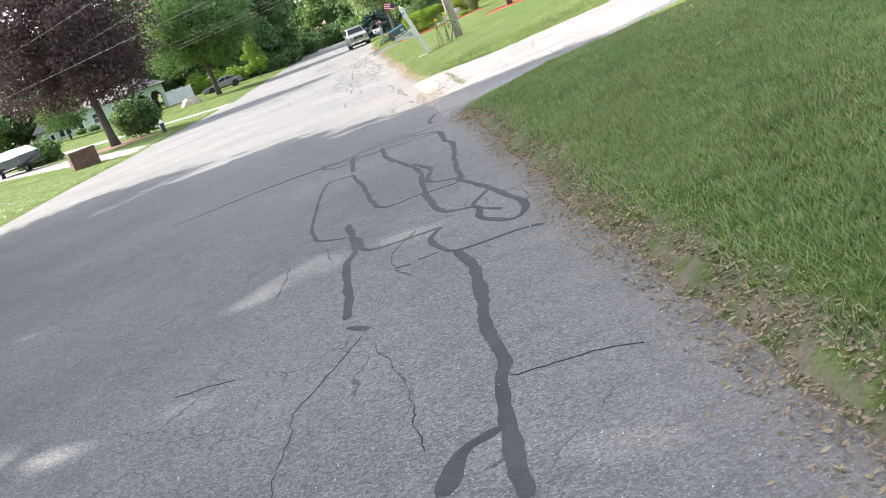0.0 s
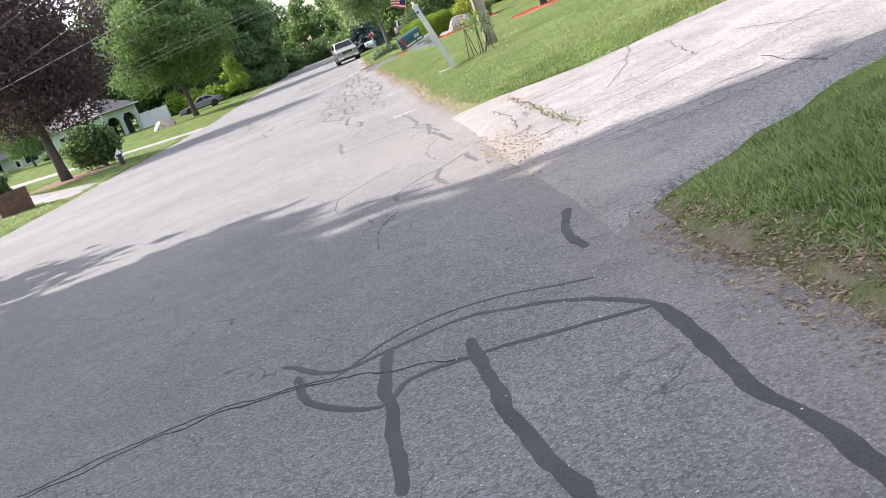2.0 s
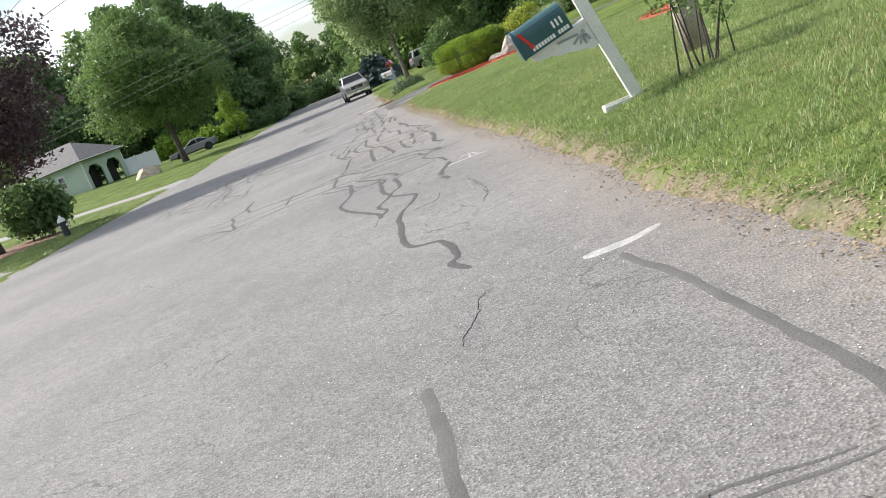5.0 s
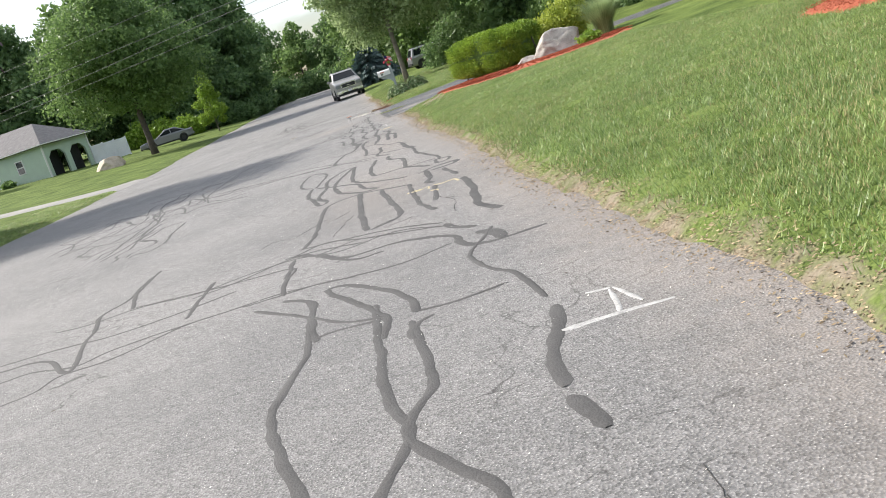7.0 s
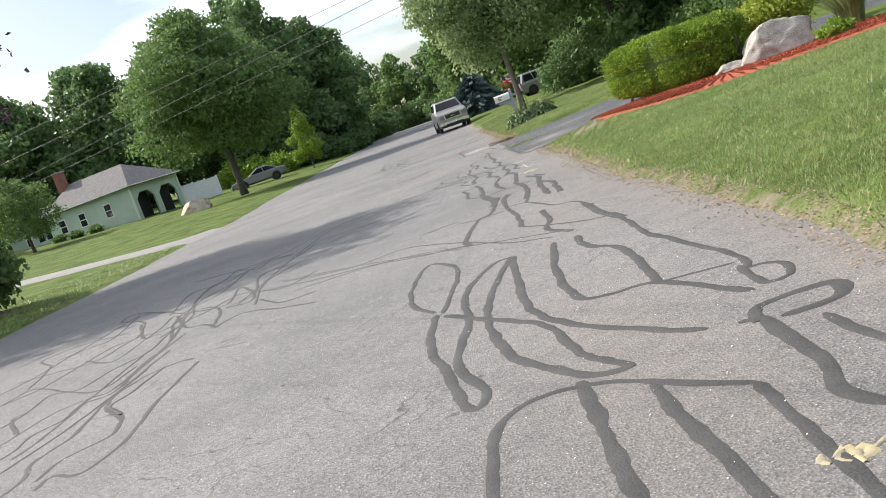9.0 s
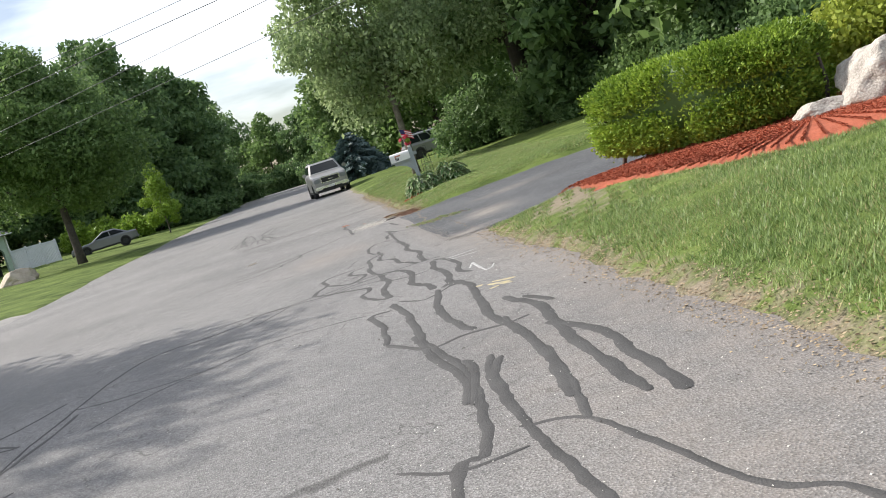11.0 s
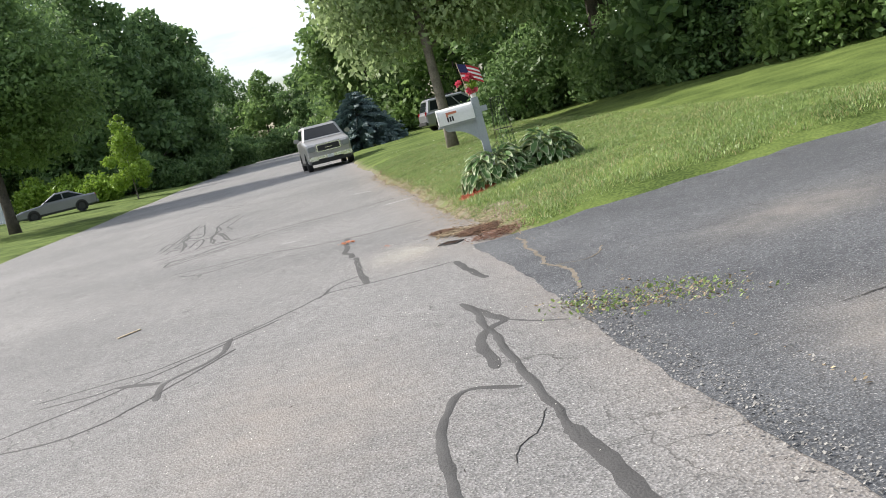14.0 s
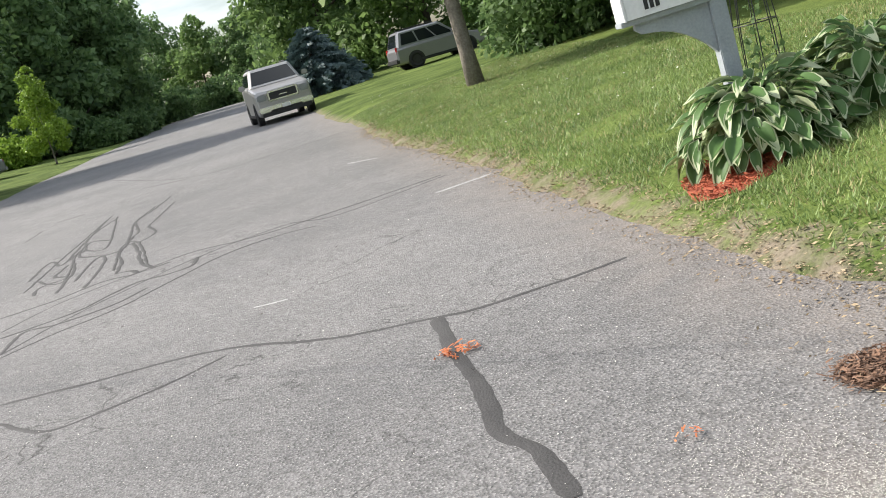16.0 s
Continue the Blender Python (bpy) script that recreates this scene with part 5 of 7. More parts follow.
for tx, ty, th, tr, sd, mt in ((10.5, 100, 13, 4.6, 53, M_LEAF_DEEP), (13.5, 92.5, 14, 5.0, 54, M_LEAF_GREEN), (16.5, 84, 15, 5.2, 55, M_LEAF_DEEP), (15, 108, 17, 6, 56, M_LEAF_GREEN), (20, 97, 17, 6, 57, M_LEAF_DEEP), (21, 76, 15, 5.5, 58, M_LEAF_DEEP),
                           (22, 66, 15, 5.5, 59, M_LEAF_GREEN), (14, 122, 17, 6, 60, M_LEAF_DEEP), (9, 142, 17, 6, 61, M_LEAF_GREEN), (13, 136, 16, 6, 63, M_LEAF_DEEP), (3.0, 147, 15, 5.0, 62, M_LEAF_GREEN), (26, 86, 18, 6, 64, M_LEAF_DEEP)):
    tree(tx, ty, "tall woodland tree along the lawn's back edge", mt, th, tr, 0.9, 16500, 0.235, 0.3, M_BARK_DARK, (0, 0), 18, sd, limbs=3, shell=0.4)
for i, (sx, sy) in enumerate(((7.0, 109.0), (8.4, 104.0), (9.6, 99.5), (10.8, 95.5), (12.0, 91.5), (13.2, 87.5), (15.2, 80.0), (16.5, 74.0), (5.6, 107.0))):
    shrub(sx, sy, "dark green understorey shrub along the woods", M_LEAF_DEEP if i % 3 else M_LEAF_GREEN, [(0, 0, 1.1, 1.7, 1.7, 1.4), (1.0, 0.8, 1.6, 1.6, 1.5, 1.6), (-0.6, 0.9, 0.8, 1.2, 1.3, 1.0)], 7000, 0.10, 70 + i, shell=0.5)
for tx, ty, th, tr, sd in ((-9, 232, 13, 6, 81), (-2, 226, 12, 6, 82), (4, 215, 13, 6, 83), (-16, 240, 15, 7, 84), (8, 180, 15, 6, 85), (5, 195, 14, 6, 86), (-24, 220, 17, 7, 87), (4, 165, 12, 4.5, 88)):
    tree(tx, ty, "distant green tree at the bend of the road", M_LEAF_GREEN if sd % 2 else M_LEAF_DEEP, th, tr, 0.5, 11000, 0.28, 0.3, M_BARK_DARK, (0, 0), 14, sd, limbs=2, shell=0.6)
for sx, sy, sd in ((-12, 215, 91), (-6, 212, 92), (0, 208, 93), (3.5, 176, 94), (-14, 200, 95)):
    shrub(sx, sy, "dense green hedge shrub at the road's bend", M_LEAF_DEEP, [(0, 0, 1.6, 3.4, 2.2, 2.4), (2.0, 0, 1.3, 2.4, 2, 1.9), (-2.2, 0, 1.3, 2.4, 2, 2.0)], 5000, 0.26, sd)


def spruce(x, y, height, radius, seed):
    """A blue spruce: tiers of drooping boughs."""
    root = thing("spruce", "blue-green spruce tree with low drooping boughs", "tree", pose(x, y, gz(x, y) - 0.05))
    part("trunk", tube_bm([(0, 0, 0), (0, 0, height)], [0.22, 0.02], 8), M_BARK_DARK, root)
    g = np.random.default_rng(seed)
    VS, FS, k = [], [], 0
    for tier in range(16):
        f = tier / 15
        z = 0.5 + (height - 0.7) * f
        rr = radius * (1 - f) ** 0.85 + 0.15
        for j in range(max(5, int(13 * (1 - f)))):
            a = j * 2 * math.pi / max(5, int(13 * (1 - f))) + tier * 0.7 + 0.2 * g.standard_normal()
            L = rr * (0.8 + 0.35 * g.random())
            m = int(80 + 110 * (1 - f))
            s = g.random(m) ** 0.7
            wob = g.standard_normal((m, 3)) * np.array([0.10, 0.10, 0.05])
            c = np.stack([np.cos(a) * L * s, np.sin(a) * L * s, z - 0.32 * L * s ** 1.6 + 0.1 * L * s ** 4], 1) + wob
            side = g.choice([-1, 1], m)
            d = np.stack([np.cos(a + side * 0.7), np.sin(a + side * 0.7), np.full(m, -0.25)], 1) * 0.26
            up = np.array([0, 0, 0.05])
            VS.append(np.stack([c, c + d * 0.5 + up, c + d, c + d * 0.5 - up - np.stack([-np.sin(a) * np.ones(m), np.cos(a) * np.ones(m), 0 * np.ones(m)], 1) * 0.05], 1).reshape(-1, 3))
            FS.append(np.arange(4 * m).reshape(m, 4) + k)
            k += 4 * m
    quads("bough_mass", np.concatenate(VS), np.concatenate(FS), M_NEEDLE, root)
    return root


spruce(1.0, 134.0, 3.7, 3.3, 5)

# ---- hedge bed, boulder, mulch ----


def bark_chips(name, n, place, mat, parent, size=0.03, seed=1, lift=0.012):
    """Many small chips lying over a patch; place(r, n) gives x, y."""
    r = np.random.default_rng(seed)
    x, y = place(r, n)
    z = top_z(x, y) + lift + 0.02 * r.random(n)
    a, s = r.random(n) * 6.28, size * (0.5 + r.random(n))
    dx, dy = np.cos(a) * s, np.sin(a) * s
    tilt = 0.4 * s * r.standard_normal(n)
    w = 0.35
    V = np.stack([np.stack([x - dx - dy * w, y - dy + dx * w, z - tilt], 1), np.stack([x + dx - dy * w, y + dy + dx * w, z + tilt], 1),
                  np.stack([x + dx + dy * w, y + dy - dx * w, z + tilt + 0.005], 1), np.stack([x - dx + dy * w, y - dy - dx * w, z - tilt + 0.005], 1)], 1).reshape(-1, 3)
    return quads(name, V, np.arange(4 * n).reshape(n, 4), mat, parent)


def mulch_bed(name, outline, mat, label, chips, seed, lift=0.05):
    """A low bed of bark over an outline, with loose chips on it."""
    root = thing(name, label, "mulch bed")
    o = np.array(outline, float)
    c = o.mean(0)
    rings, k = [], 8
    m = len(o) * 8
    t = np.arange(m) / 8
    i = t.astype(int) % len(o)
    f = (t % 1)[:, None]
    edge = o[i] * (1 - f) + o[(i + 1) % len(o)] * f
    V = []
    r = np.random.default_rng(seed)
    for j in range(k + 1):
        u = 1 - j / k
        p = c + (edge - c) * u * (1 + (0.02 if j == 0 else 0.003) * r.standard_normal((m, 1)))
        z = top_z(p[:, 0], p[:, 1]) + (0.0 if j == 0 else lift + 0.0015 * r.standard_normal(m))
        V.append(np.column_stack([p, z]))
    V = np.concatenate(V)
    q = np.arange(m)
    F = np.concatenate([np.stack([q + j * m, (q + 1) % m + j * m, (q + 1) % m + (j + 1) * m, q + (j + 1) * m], 1) for j in range(k)])
    quads("bed", V, F, mat, root, smooth=True)

    def place(rr, n):
        a = rr.integers(0, m, n)
        u = np.sqrt(rr.random(n))[:, None]
        p = c + (edge[a] - c) * u
        return p[:, 0], p[:, 1]
    ob = bark_chips("chips", chips, place, mat, root, 0.011, seed + 1, lift)
    tagged(ob, kind="stuff")
    return root


mulch_bed("mulch_bed", [(1.15, 74.6), (1.3, 73.2), (1.9, 71.4), (2.6, 70.1), (4.1, 69.2), (5.4, 68.5), (6.3, 69.6), (6.2, 72), (4.6, 73.8), (3.0, 75.0)], M_MULCH, "red bark mulch bed under a clipped hedge", 48000, 3)
mulch_bed("tree_mulch_ring", [(4.6, 55.6), (5.6, 54.6), (6.6, 55.2), (6.8, 57), (5.6, 57.6), (4.7, 57)], M_MULCH, "red mulch ring on the lawn", 2500, 4)
tree(5.8, 56.3, "young tree in a red mulch ring on the lawn", M_LEAF_GREEN, 7.5, 2.4, 2.6, 9000, 0.12, 0.10, M_BARK_DARK, (0.3, 0.2), 10, 140, limbs=4)
mulch_bed("hosta_mulch", [(0.0, 88.0), (0.22, 87.80), (0.52, 87.86), (0.75, 88.15), (0.7, 88.6), (0.4, 88.7), (0.15, 88.5)], M_MULCH, "red mulch patch under the hostas", 1500, 5, lift=0.008)


def hedge(p0, p1, width, height, seed):
    """A clipped yew hedge: rounded block of short twigs on bare stems."""
    a, b = Vector((*p0, 0)), Vector((*p1, 0))
    L = (b - a).length
    ang = math.degrees(math.atan2(b.y - a.y, b.x - a.x))
    mid = (a + b) / 2
    root = thing("hedge", "clipped rounded green yew hedge over red mulch", "hedge", pose(mid.x, mid.y, gz(mid.x, mid.y) - 0.02, 0, 0, ang))
    r = np.random.default_rng(seed)
    for i in range(9):
        x = (i - 4) / 9 * L
        part("stem", tube_bm([(x, 0.1 * r.standard_normal(), -0.05), (x + 0.1 * r.standard_normal(), 0.1, 0.4), (x + 0.1, 0.2 * r.standard_normal(), 0.8)], [0.035, 0.03, 0.015], 6), M_BARK_DARK, root)
    n = 110000
    d = r.standard_normal((n, 3))
    d /= np.linalg.norm(d, axis=1)[:, None]
    e = np.sign(d) * np.abs(d) ** 0.55
    lump = 1 + 0.045 * np.sin(e[:, 0] * 5 + 1) * np.sin(e[:, 2] * 4 + e[:, 1] * 3) + 0.02 * np.sin(e[:, 0] * 13 + e[:, 1] * 8 + e[:, 2] * 9)
    rad = (0.72 + 0.28 * r.random(n) ** 0.5) * lump * (1 + 0.03 * r.standard_normal(n))
    c = e * np.array([L / 2, width / 2, (height - 0.12) / 2]) * rad[:, None] * 0.95
    c[:, 2] = np.maximum(c[:, 2] + height / 2 - 0.02, 0.06 + 0.1 * r.random(n))
    out = d * np.array([1, 1, 1]) + 0.7 * r.standard_normal((n, 3)) + np.array([0, 0, 0.4])
    out /= np.linalg.norm(out, axis=1)[:, None]
    t = np.cross(out, r.standard_normal((n, 3)))
    t /= np.linalg.norm(t, axis=1)[:, None]
    s = 0.033 * (0.6 + 0.8 * r.random((n, 1)))
    V = np.stack([c - out * s * 0.3, c + t * s * 0.42 + out * s * 0.3, c + out * s * 1.2, c - t * s * 0.42 + out * s * 0.3], 1).reshape(-1, 3)
    quads("foliage", V, np.arange(4 * n).reshape(n, 4), M_LEAF_HEDGE, root)
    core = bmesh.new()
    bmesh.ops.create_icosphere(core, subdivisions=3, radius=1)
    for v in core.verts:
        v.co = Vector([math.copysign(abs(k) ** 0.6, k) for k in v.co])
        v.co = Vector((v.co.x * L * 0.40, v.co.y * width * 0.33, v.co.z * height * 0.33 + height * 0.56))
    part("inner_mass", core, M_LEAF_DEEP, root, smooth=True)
    return root


hedge((2.15, 75.0), (4.15, 72.0), 1.5, 1.42, 21)


def boulder(x, y, sx, sy, sz, label, mat, seed, turn=0, group=""):
    bm = bmesh.new()
    bmesh.ops.create_icosphere(bm, subdivisions=5, radius=1)
    noise.seed_set(seed)
    for v in bm.verts:
        p = v.co.copy()
        p = Vector([math.copysign(abs(k) ** 0.8, k) for k in p])
        k = 1 + 0.26 * noise.noise(p * 1.3 + Vector((seed, 0, 0))) + 0.13 * noise.noise(p * 3.1) + 0.06 * noise.noise(p * 7) + 0.03 * noise.noise(p * 17)
        for nx, d in ((Vector((0.6, -0.7, 0.4)).normalized(), 0.74), (Vector((-0.8, -0.3, 0.5)).normalized(), 0.78), (Vector((0.1, 0.5, 0.9)).normalized(), 0.80)):
            h = (p * k).dot(nx)
            if h > d:
                p = p - nx * (h - d) * 0.8 / k
        v.co = Vector((p.x * sx, p.y * sy, p.z * sz)) * k
    ob = part("boulder", bm, mat, None, smooth=True)
    ob.matrix_world = pose(x, y, gz(x, y) + sz * 0.42, 0, 0, turn)
    return tagged(ob, label, "boulder")


boulder(4.60, 71.30, 0.74, 0.54, 0.50, "large pale grey granite boulder in red mulch", M_ROCK, 3, -35)
boulder(3.75, 71.65, 0.38, 0.25, 0.17, "low flat grey stone beside the hedge", M_ROCK, 5, -40)
boulder(-21.05, 121.0, 1.05, 0.80, 0.62, "tan fieldstone boulder on the far lawn", M_ROCK_TAN, 5, 10)
shrub(5.3, 73.1, "yellow-green thread-leaf shrub behind the boulder", M_LEAF_YELLOW, [(0, 0, 0.75, 0.75, 0.7, 0.65), (0.45, 0.2, 0.95, 0.55, 0.5, 0.5), (-0.35, 0.1, 0.6, 0.5, 0.5, 0.45)], 9000, 0.045, 141, droop=0.6)


def grass_clump(x, y, n, height, spread, seed):
    root = thing("ornamental_grass", "tall arching ornamental grass clump by the boulder", "ornamental grass", pose(x, y, gz(x, y)))
    r = np.random.default_rng(seed)
    a = r.random(n) * 6.28
    h = height * (0.6 + 0.45 * r.random(n))
    out = spread * (0.2 + 0.9 * r.random(n) ** 0.7)
    b = np.stack([np.cos(a) * 0.22 * r.random(n), np.sin(a) * 0.22 * r.random(n), 0 * h], 1)
    d = np.stack([np.cos(a), np.sin(a), 0 * a], 1)
    w = np.stack([-np.sin(a), np.cos(a), 0 * a], 1) * 0.007
    rows = []
    for f in (0, 0.4, 0.75, 1.0):
        c = b + d * (out * f ** 2.2)[:, None] + np.stack([0 * h, 0 * h, h * (f - 0.28 * f ** 3)], 1)
        rows += [c - w * (1.02 - f), c + w * (1.02 - f)]
    V = np.stack(rows, 1).reshape(-1, 3)
    base = np.arange(n)[:, None] * 8
    F = np.concatenate([base + np.array([k, k + 1, k + 3, k + 2]) for k in (0, 2, 4)])
    quads("blades", V, F, M_LEAF_SILVER, root)


grass_clump(5.95, 71.0, 2600, 1.55, 0.75, 31)
shrub(5.2, 70.0, "small yellow-green lily clump in the mulch", M_LEAF_LIGHT, [(0, 0, 0.2, 0.3, 0.3, 0.2)], 700, 0.05, 142, stems=2)
rose = shrub(2.05, 45.9, "leggy rose bush beside the utility pole", M_LEAF_GREEN, [(0, 0, 0.85, 0.35, 0.3, 0.30), (-0.30, -0.1, 0.80, 0.25, 0.2, 0.15), (0.25, 0.1, 0.6, 0.2, 0.2, 0.2)], 480, 0.030, 143, stems=9, shell=0.2, girth=0.4)
for bx, by, bz in ((0.05, -0.20, 1.02), (-0.25, -0.1, 0.92)):
    V, F = leaf_cloud(60, [(bx, by, bz, 0.04, 0.04, 0.035)], 0.025, 147, 0, 0.3)
    quads("rose_bloom", V, F, M_ROSE, rose, "yellow rose bloom")
shrub(-17.2, 80.6, "round dark green bush under the purple maple", M_LEAF_DEEP, [(0, 0, 1.5, 1.5, 1.4, 1.2), (0.8, 0, 1.3, 1.1, 1.1, 1.0)], 4500, 0.13, 144, stems=6)
shrub(-25.6, 86.0, "dark green bush by the far driveway", M_LEAF_DEEP, [(0, 0, 0.9, 1.3, 1.2, 0.9), (-1.4, 0, 0.8, 1.0, 1.0, 0.8)], 3500, 0.13, 145)
for i, (sx, sy) in enumerate(((-34.5, 136.5), (-36.6, 137.2), (-38.5, 138.0))):
    shrub(sx, sy, "low green foundation plant by the green house", M_LEAF_GREEN, [(0, 0, 0.35, 0.7, 0.6, 0.4)], 900, 0.1, 150 + i, stems=2)


def hosta(x, y, radius, leaves, seed):
    """A mound of broad, pale-edged hosta leaves."""
    root = thing("hosta", "hosta plant with white-edged green leaves", "hosta", pose(x, y, gz(x, y) + 0.03), group="hostas under the mailbox")
    r = np.random.default_rng(seed)
    prof = ((0.0, 0.10), (0.10, 0.48), (0.25, 0.86), (0.42, 1.0), (0.6, 0.92), (0.78, 0.64), (0.92, 0.28), (1.0, 0.02))
    made = []
    for s in range(4):
        for mat, name in ((M_HOSTA_RIM, "rim"), (M_HOSTA, "blade")):
            V, F = [], []
            for f, w in prof:
                bend = 0.05 * f - (0.05 + 0.045 * s) * f * f
                green = name == "blade"
                ww = 0.050 * (max(w - 0.15, 0.01) if green else w)
                ff = 0.03 + f * 0.93 if green else f
                for u in (-1, -0.5, 0, 0.5, 1):
                    V.append((ff * 0.215, u * ww, bend + 0.024 * abs(u) ** 1.3 * w + 0.006 * math.sin(f * 16 + u * 3) * abs(u) + (0.003 if green else 0.0)))
            for i in range(len(prof) - 1):
                for u in range(4):
                    F.append((i * 5 + u, i * 5 + u + 1, i * 5 + u + 6, i * 5 + u + 5))
            me = bpy.data.meshes.new(name)
            me.from_pydata(V, [], F)
            me.materials.append(mat)
            me.polygons.foreach_set("use_smooth", [True] * len(F))
            made.append(me)
    for i in range(leaves):
        f = math.sqrt((i + 0.5) / leaves)
        a = math.degrees(i * 2.39996) + 14 * r.standard_normal()
        rr = radius * f * 0.80
        h = 0.44 * (1 - 0.80 * f * f) + 0.05 * r.standard_normal()
        s = int(r.integers(0, 4))
        k = 0.72 + 0.5 * r.random()
        m = pose(math.cos(radians(a)) * rr, math.sin(radians(a)) * rr, max(0.04, h), 16 * r.standard_normal(), -28 + 58 * f + 14 * r.standard_normal(), a + 25 * r.standard_normal()) @ Matrix.Scale(k, 4)
        lf = new("leaf", made[2 * s + 1])
        lf.parent, lf.matrix_local = root, m
        rim = new("margin", made[2 * s])
        rim.parent = lf
    part("stalks", tube_bm([(0, 0, 0), (0, 0, 0.2)], [radius * 0.35, radius * 0.45], 12), M_HOSTA, root)
    return root


hosta(0.75, 88.38, 0.62, 250, 61)
hosta(1.60, 88.48, 0.55, 200, 62)

# ---- mailboxes ----


def box_shell(L, w, h, n=9):
    """A mailbox body along x from 0 to L: flat floor and arched top."""
    half = w / 2
    ring = [(-half, 0), (half, 0)] + [(math.cos(math.pi * k / n) * half, h - half + math.sin(math.pi * k / n) * half) for k in range(n + 1)]
    return loft_bm([[(x, y * s, z * s + (1 - s) * h * 0.5) for y, z in ring] for x, s in ((0, 0.97), (0.006, 1.0), (L - 0.006, 1.0), (L, 0.97))])


def flag(parent, m, w, h, droop=0.10):
    """A small cloth flag of red and white bands with a navy corner, rippled, on a stick."""
    def sheet(u0, u1, v0, v1, off):
        n = 8
        V = []
        for i in range(n + 1):
            u = u0 + (u1 - u0) * i / n
            for v in (v0, v1):
                V.append((u * w, 0.035 * math.sin(u * 7 + v) * u + off, v * h - droop * u * (0.6 + 0.4 * u) * h))
        F = [(2 * i, 2 * i + 2, 2 * i + 3, 2 * i + 1) for i in range(n)]
        return V, F
    root = new("flag")
    root.parent, root.matrix_local = parent, m
    part("stick", tube_bm([(0, 0, -h * 1.2), (0, 0, h * 1.12)], 0.006, 6), M_STAKE, root)
    for i in range(7):
        V, F = sheet(0, 1, i / 7, (i + 1) / 7, 0.0)
        quads("stripe", V, F, M_STRIPE_R if i % 2 == 0 else M_STRIPE_W, root)
    for off in (-0.004, 0.004):
        V, F = sheet(0, 0.42, 3 / 7, 1, off)
        quads("canton", V, F, M_NAVY, root)
    return root


def mailbox_teal():
    root = thing("teal_mailbox", "dark teal mailbox on a leaning white post", "mailbox", pose(1.304, 46.328, 0.125, 6.9, -12.7, -5.7))
    part("post", box_bm(0.125, 0.125, 1.78, (0, 0, 0.88), 0.008), M_WHITE_OLD, root)
    # open trough at the foot, half filled with stones, level on the ground
    level = pose(-0.02, 0, 0.015, -5, 12.0, 0)
    for sy in (-1, 1):
        part("trough_side", box_bm(0.34, 0.022, 0.13, (-0.20, sy * 0.085, 0.045), 0.004), M_WHITE_OLD, root).matrix_local = level
    part("trough_end", box_bm(0.022, 0.148, 0.13, (-0.36, 0, 0.045), 0.004), M_WHITE_OLD, root).matrix_local = level
    part("trough_fill", box_bm(0.27, 0.146, 0.05, (-0.21, 0, 0.025), 0.004), M_MULCH_BROWN, root, "brown soil in the trough").matrix_local = level
    for k, (bx, by, r) in enumerate(((-0.28, 0.02, 0.038), (-0.19, -0.03, 0.046), (-0.12, 0.03, 0.034))):
        bm = bmesh.new()
        bmesh.ops.create_icosphere(bm, subdivisions=2, radius=r)
        for v in bm.verts:
            v.co = Vector((bx + v.co.x * 1.2, by + v.co.y * 0.9, 0.065 + v.co.z * (0.6 + 0.2 * noise.noise(v.co * 30))))
        part("trough_stone", bm, M_ROCK_TAN, root, smooth=True).matrix_local = level
    part("cap", prism_bm([(-0.085, 0), (0.085, 0), (0.07, 0.03), (0, 0.075), (-0.07, 0.03)], 0.15, (0, -0.075, 1.77)), M_WHITE_OLD, root)
    part("finial", tube_bm([(0, 0, 1.83), (0, 0, 1.87), (0, 0, 1.91)], [0.018, 0.032, 0.01], 10), M_WHITE_OLD, root)
    part("arm", box_bm(0.66, 0.14, 0.035, (-0.39, 0, 1.076), 0.004), M_WHITE_OLD, root)
    part("bracket", prism_bm([(-0.70, 1.058), (-0.0635, 1.058), (-0.0635, 0.80), (-0.13, 0.78), (-0.20, 0.83), (-0.29, 0.86), (-0.38, 0.90), (-0.46, 0.915), (-0.54, 0.965), (-0.63, 0.985), (-0.70, 1.0)], 0.05, (0, -0.045, 0)), M_WHITE_OLD, root, "scalloped weathered white bracket board")
    hub = Vector((-0.14, -0.052, 1.0))
    for ang, L in ((172, 0.34), (205, 0.17), (232, 0.13), (258, 0.14), (284, 0.12)):
        a = radians(ang)
        d = Vector((math.cos(a), 0, math.sin(a) * 0.9))
        part("ornament_ray", box_bm(L * 0.7, 0.02, 0.024, hub + d * (0.035 + L * 0.4), 0.006, Matrix.Rotation(-a, 3, "Y")), M_GREY_PAINT, root, "grey carved sunburst ray")
    part("ornament_hub", tube_bm([hub + Vector((0, 0.01, 0)), hub - Vector((0, 0.012, 0))], 0.022, 10), M_GREY_PAINT, root)
    body = part("box", box_shell(0.56, 0.24, 0.30), M_TEAL, root, "dark teal arched mailbox body")
    body.matrix_local = pose(-0.768, 0, 1.095)
    part("door", box_shell(0.028, 0.262, 0.322), M_TEAL, body).matrix_local = pose(-0.026, 0, -0.008)
    part("door_latch", box_bm(0.05, 0.03, 0.03, (-0.02, 0, 0.315), 0.008), M_TEAL, body)
    part("flag_arm", box_bm(0.032, 0.008, 0.21, (0.085, -0.128, 0.165), 0.003, Matrix.Rotation(-0.35, 3, "Y")), M_RED, body, "red signal flag")
    part("flag_pivot", tube_bm([(0.11, -0.12, 0.075), (0.11, -0.137, 0.075)], 0.022, 10), M_RED, body)
    # two rows of white bars for the writing
    for k in range(8):
        part("writing_bar", box_bm(0.026, 0.004, 0.042, (0.115 + 0.034 * k, -0.1215, 0.045), 0.0), M_LETTER, body)
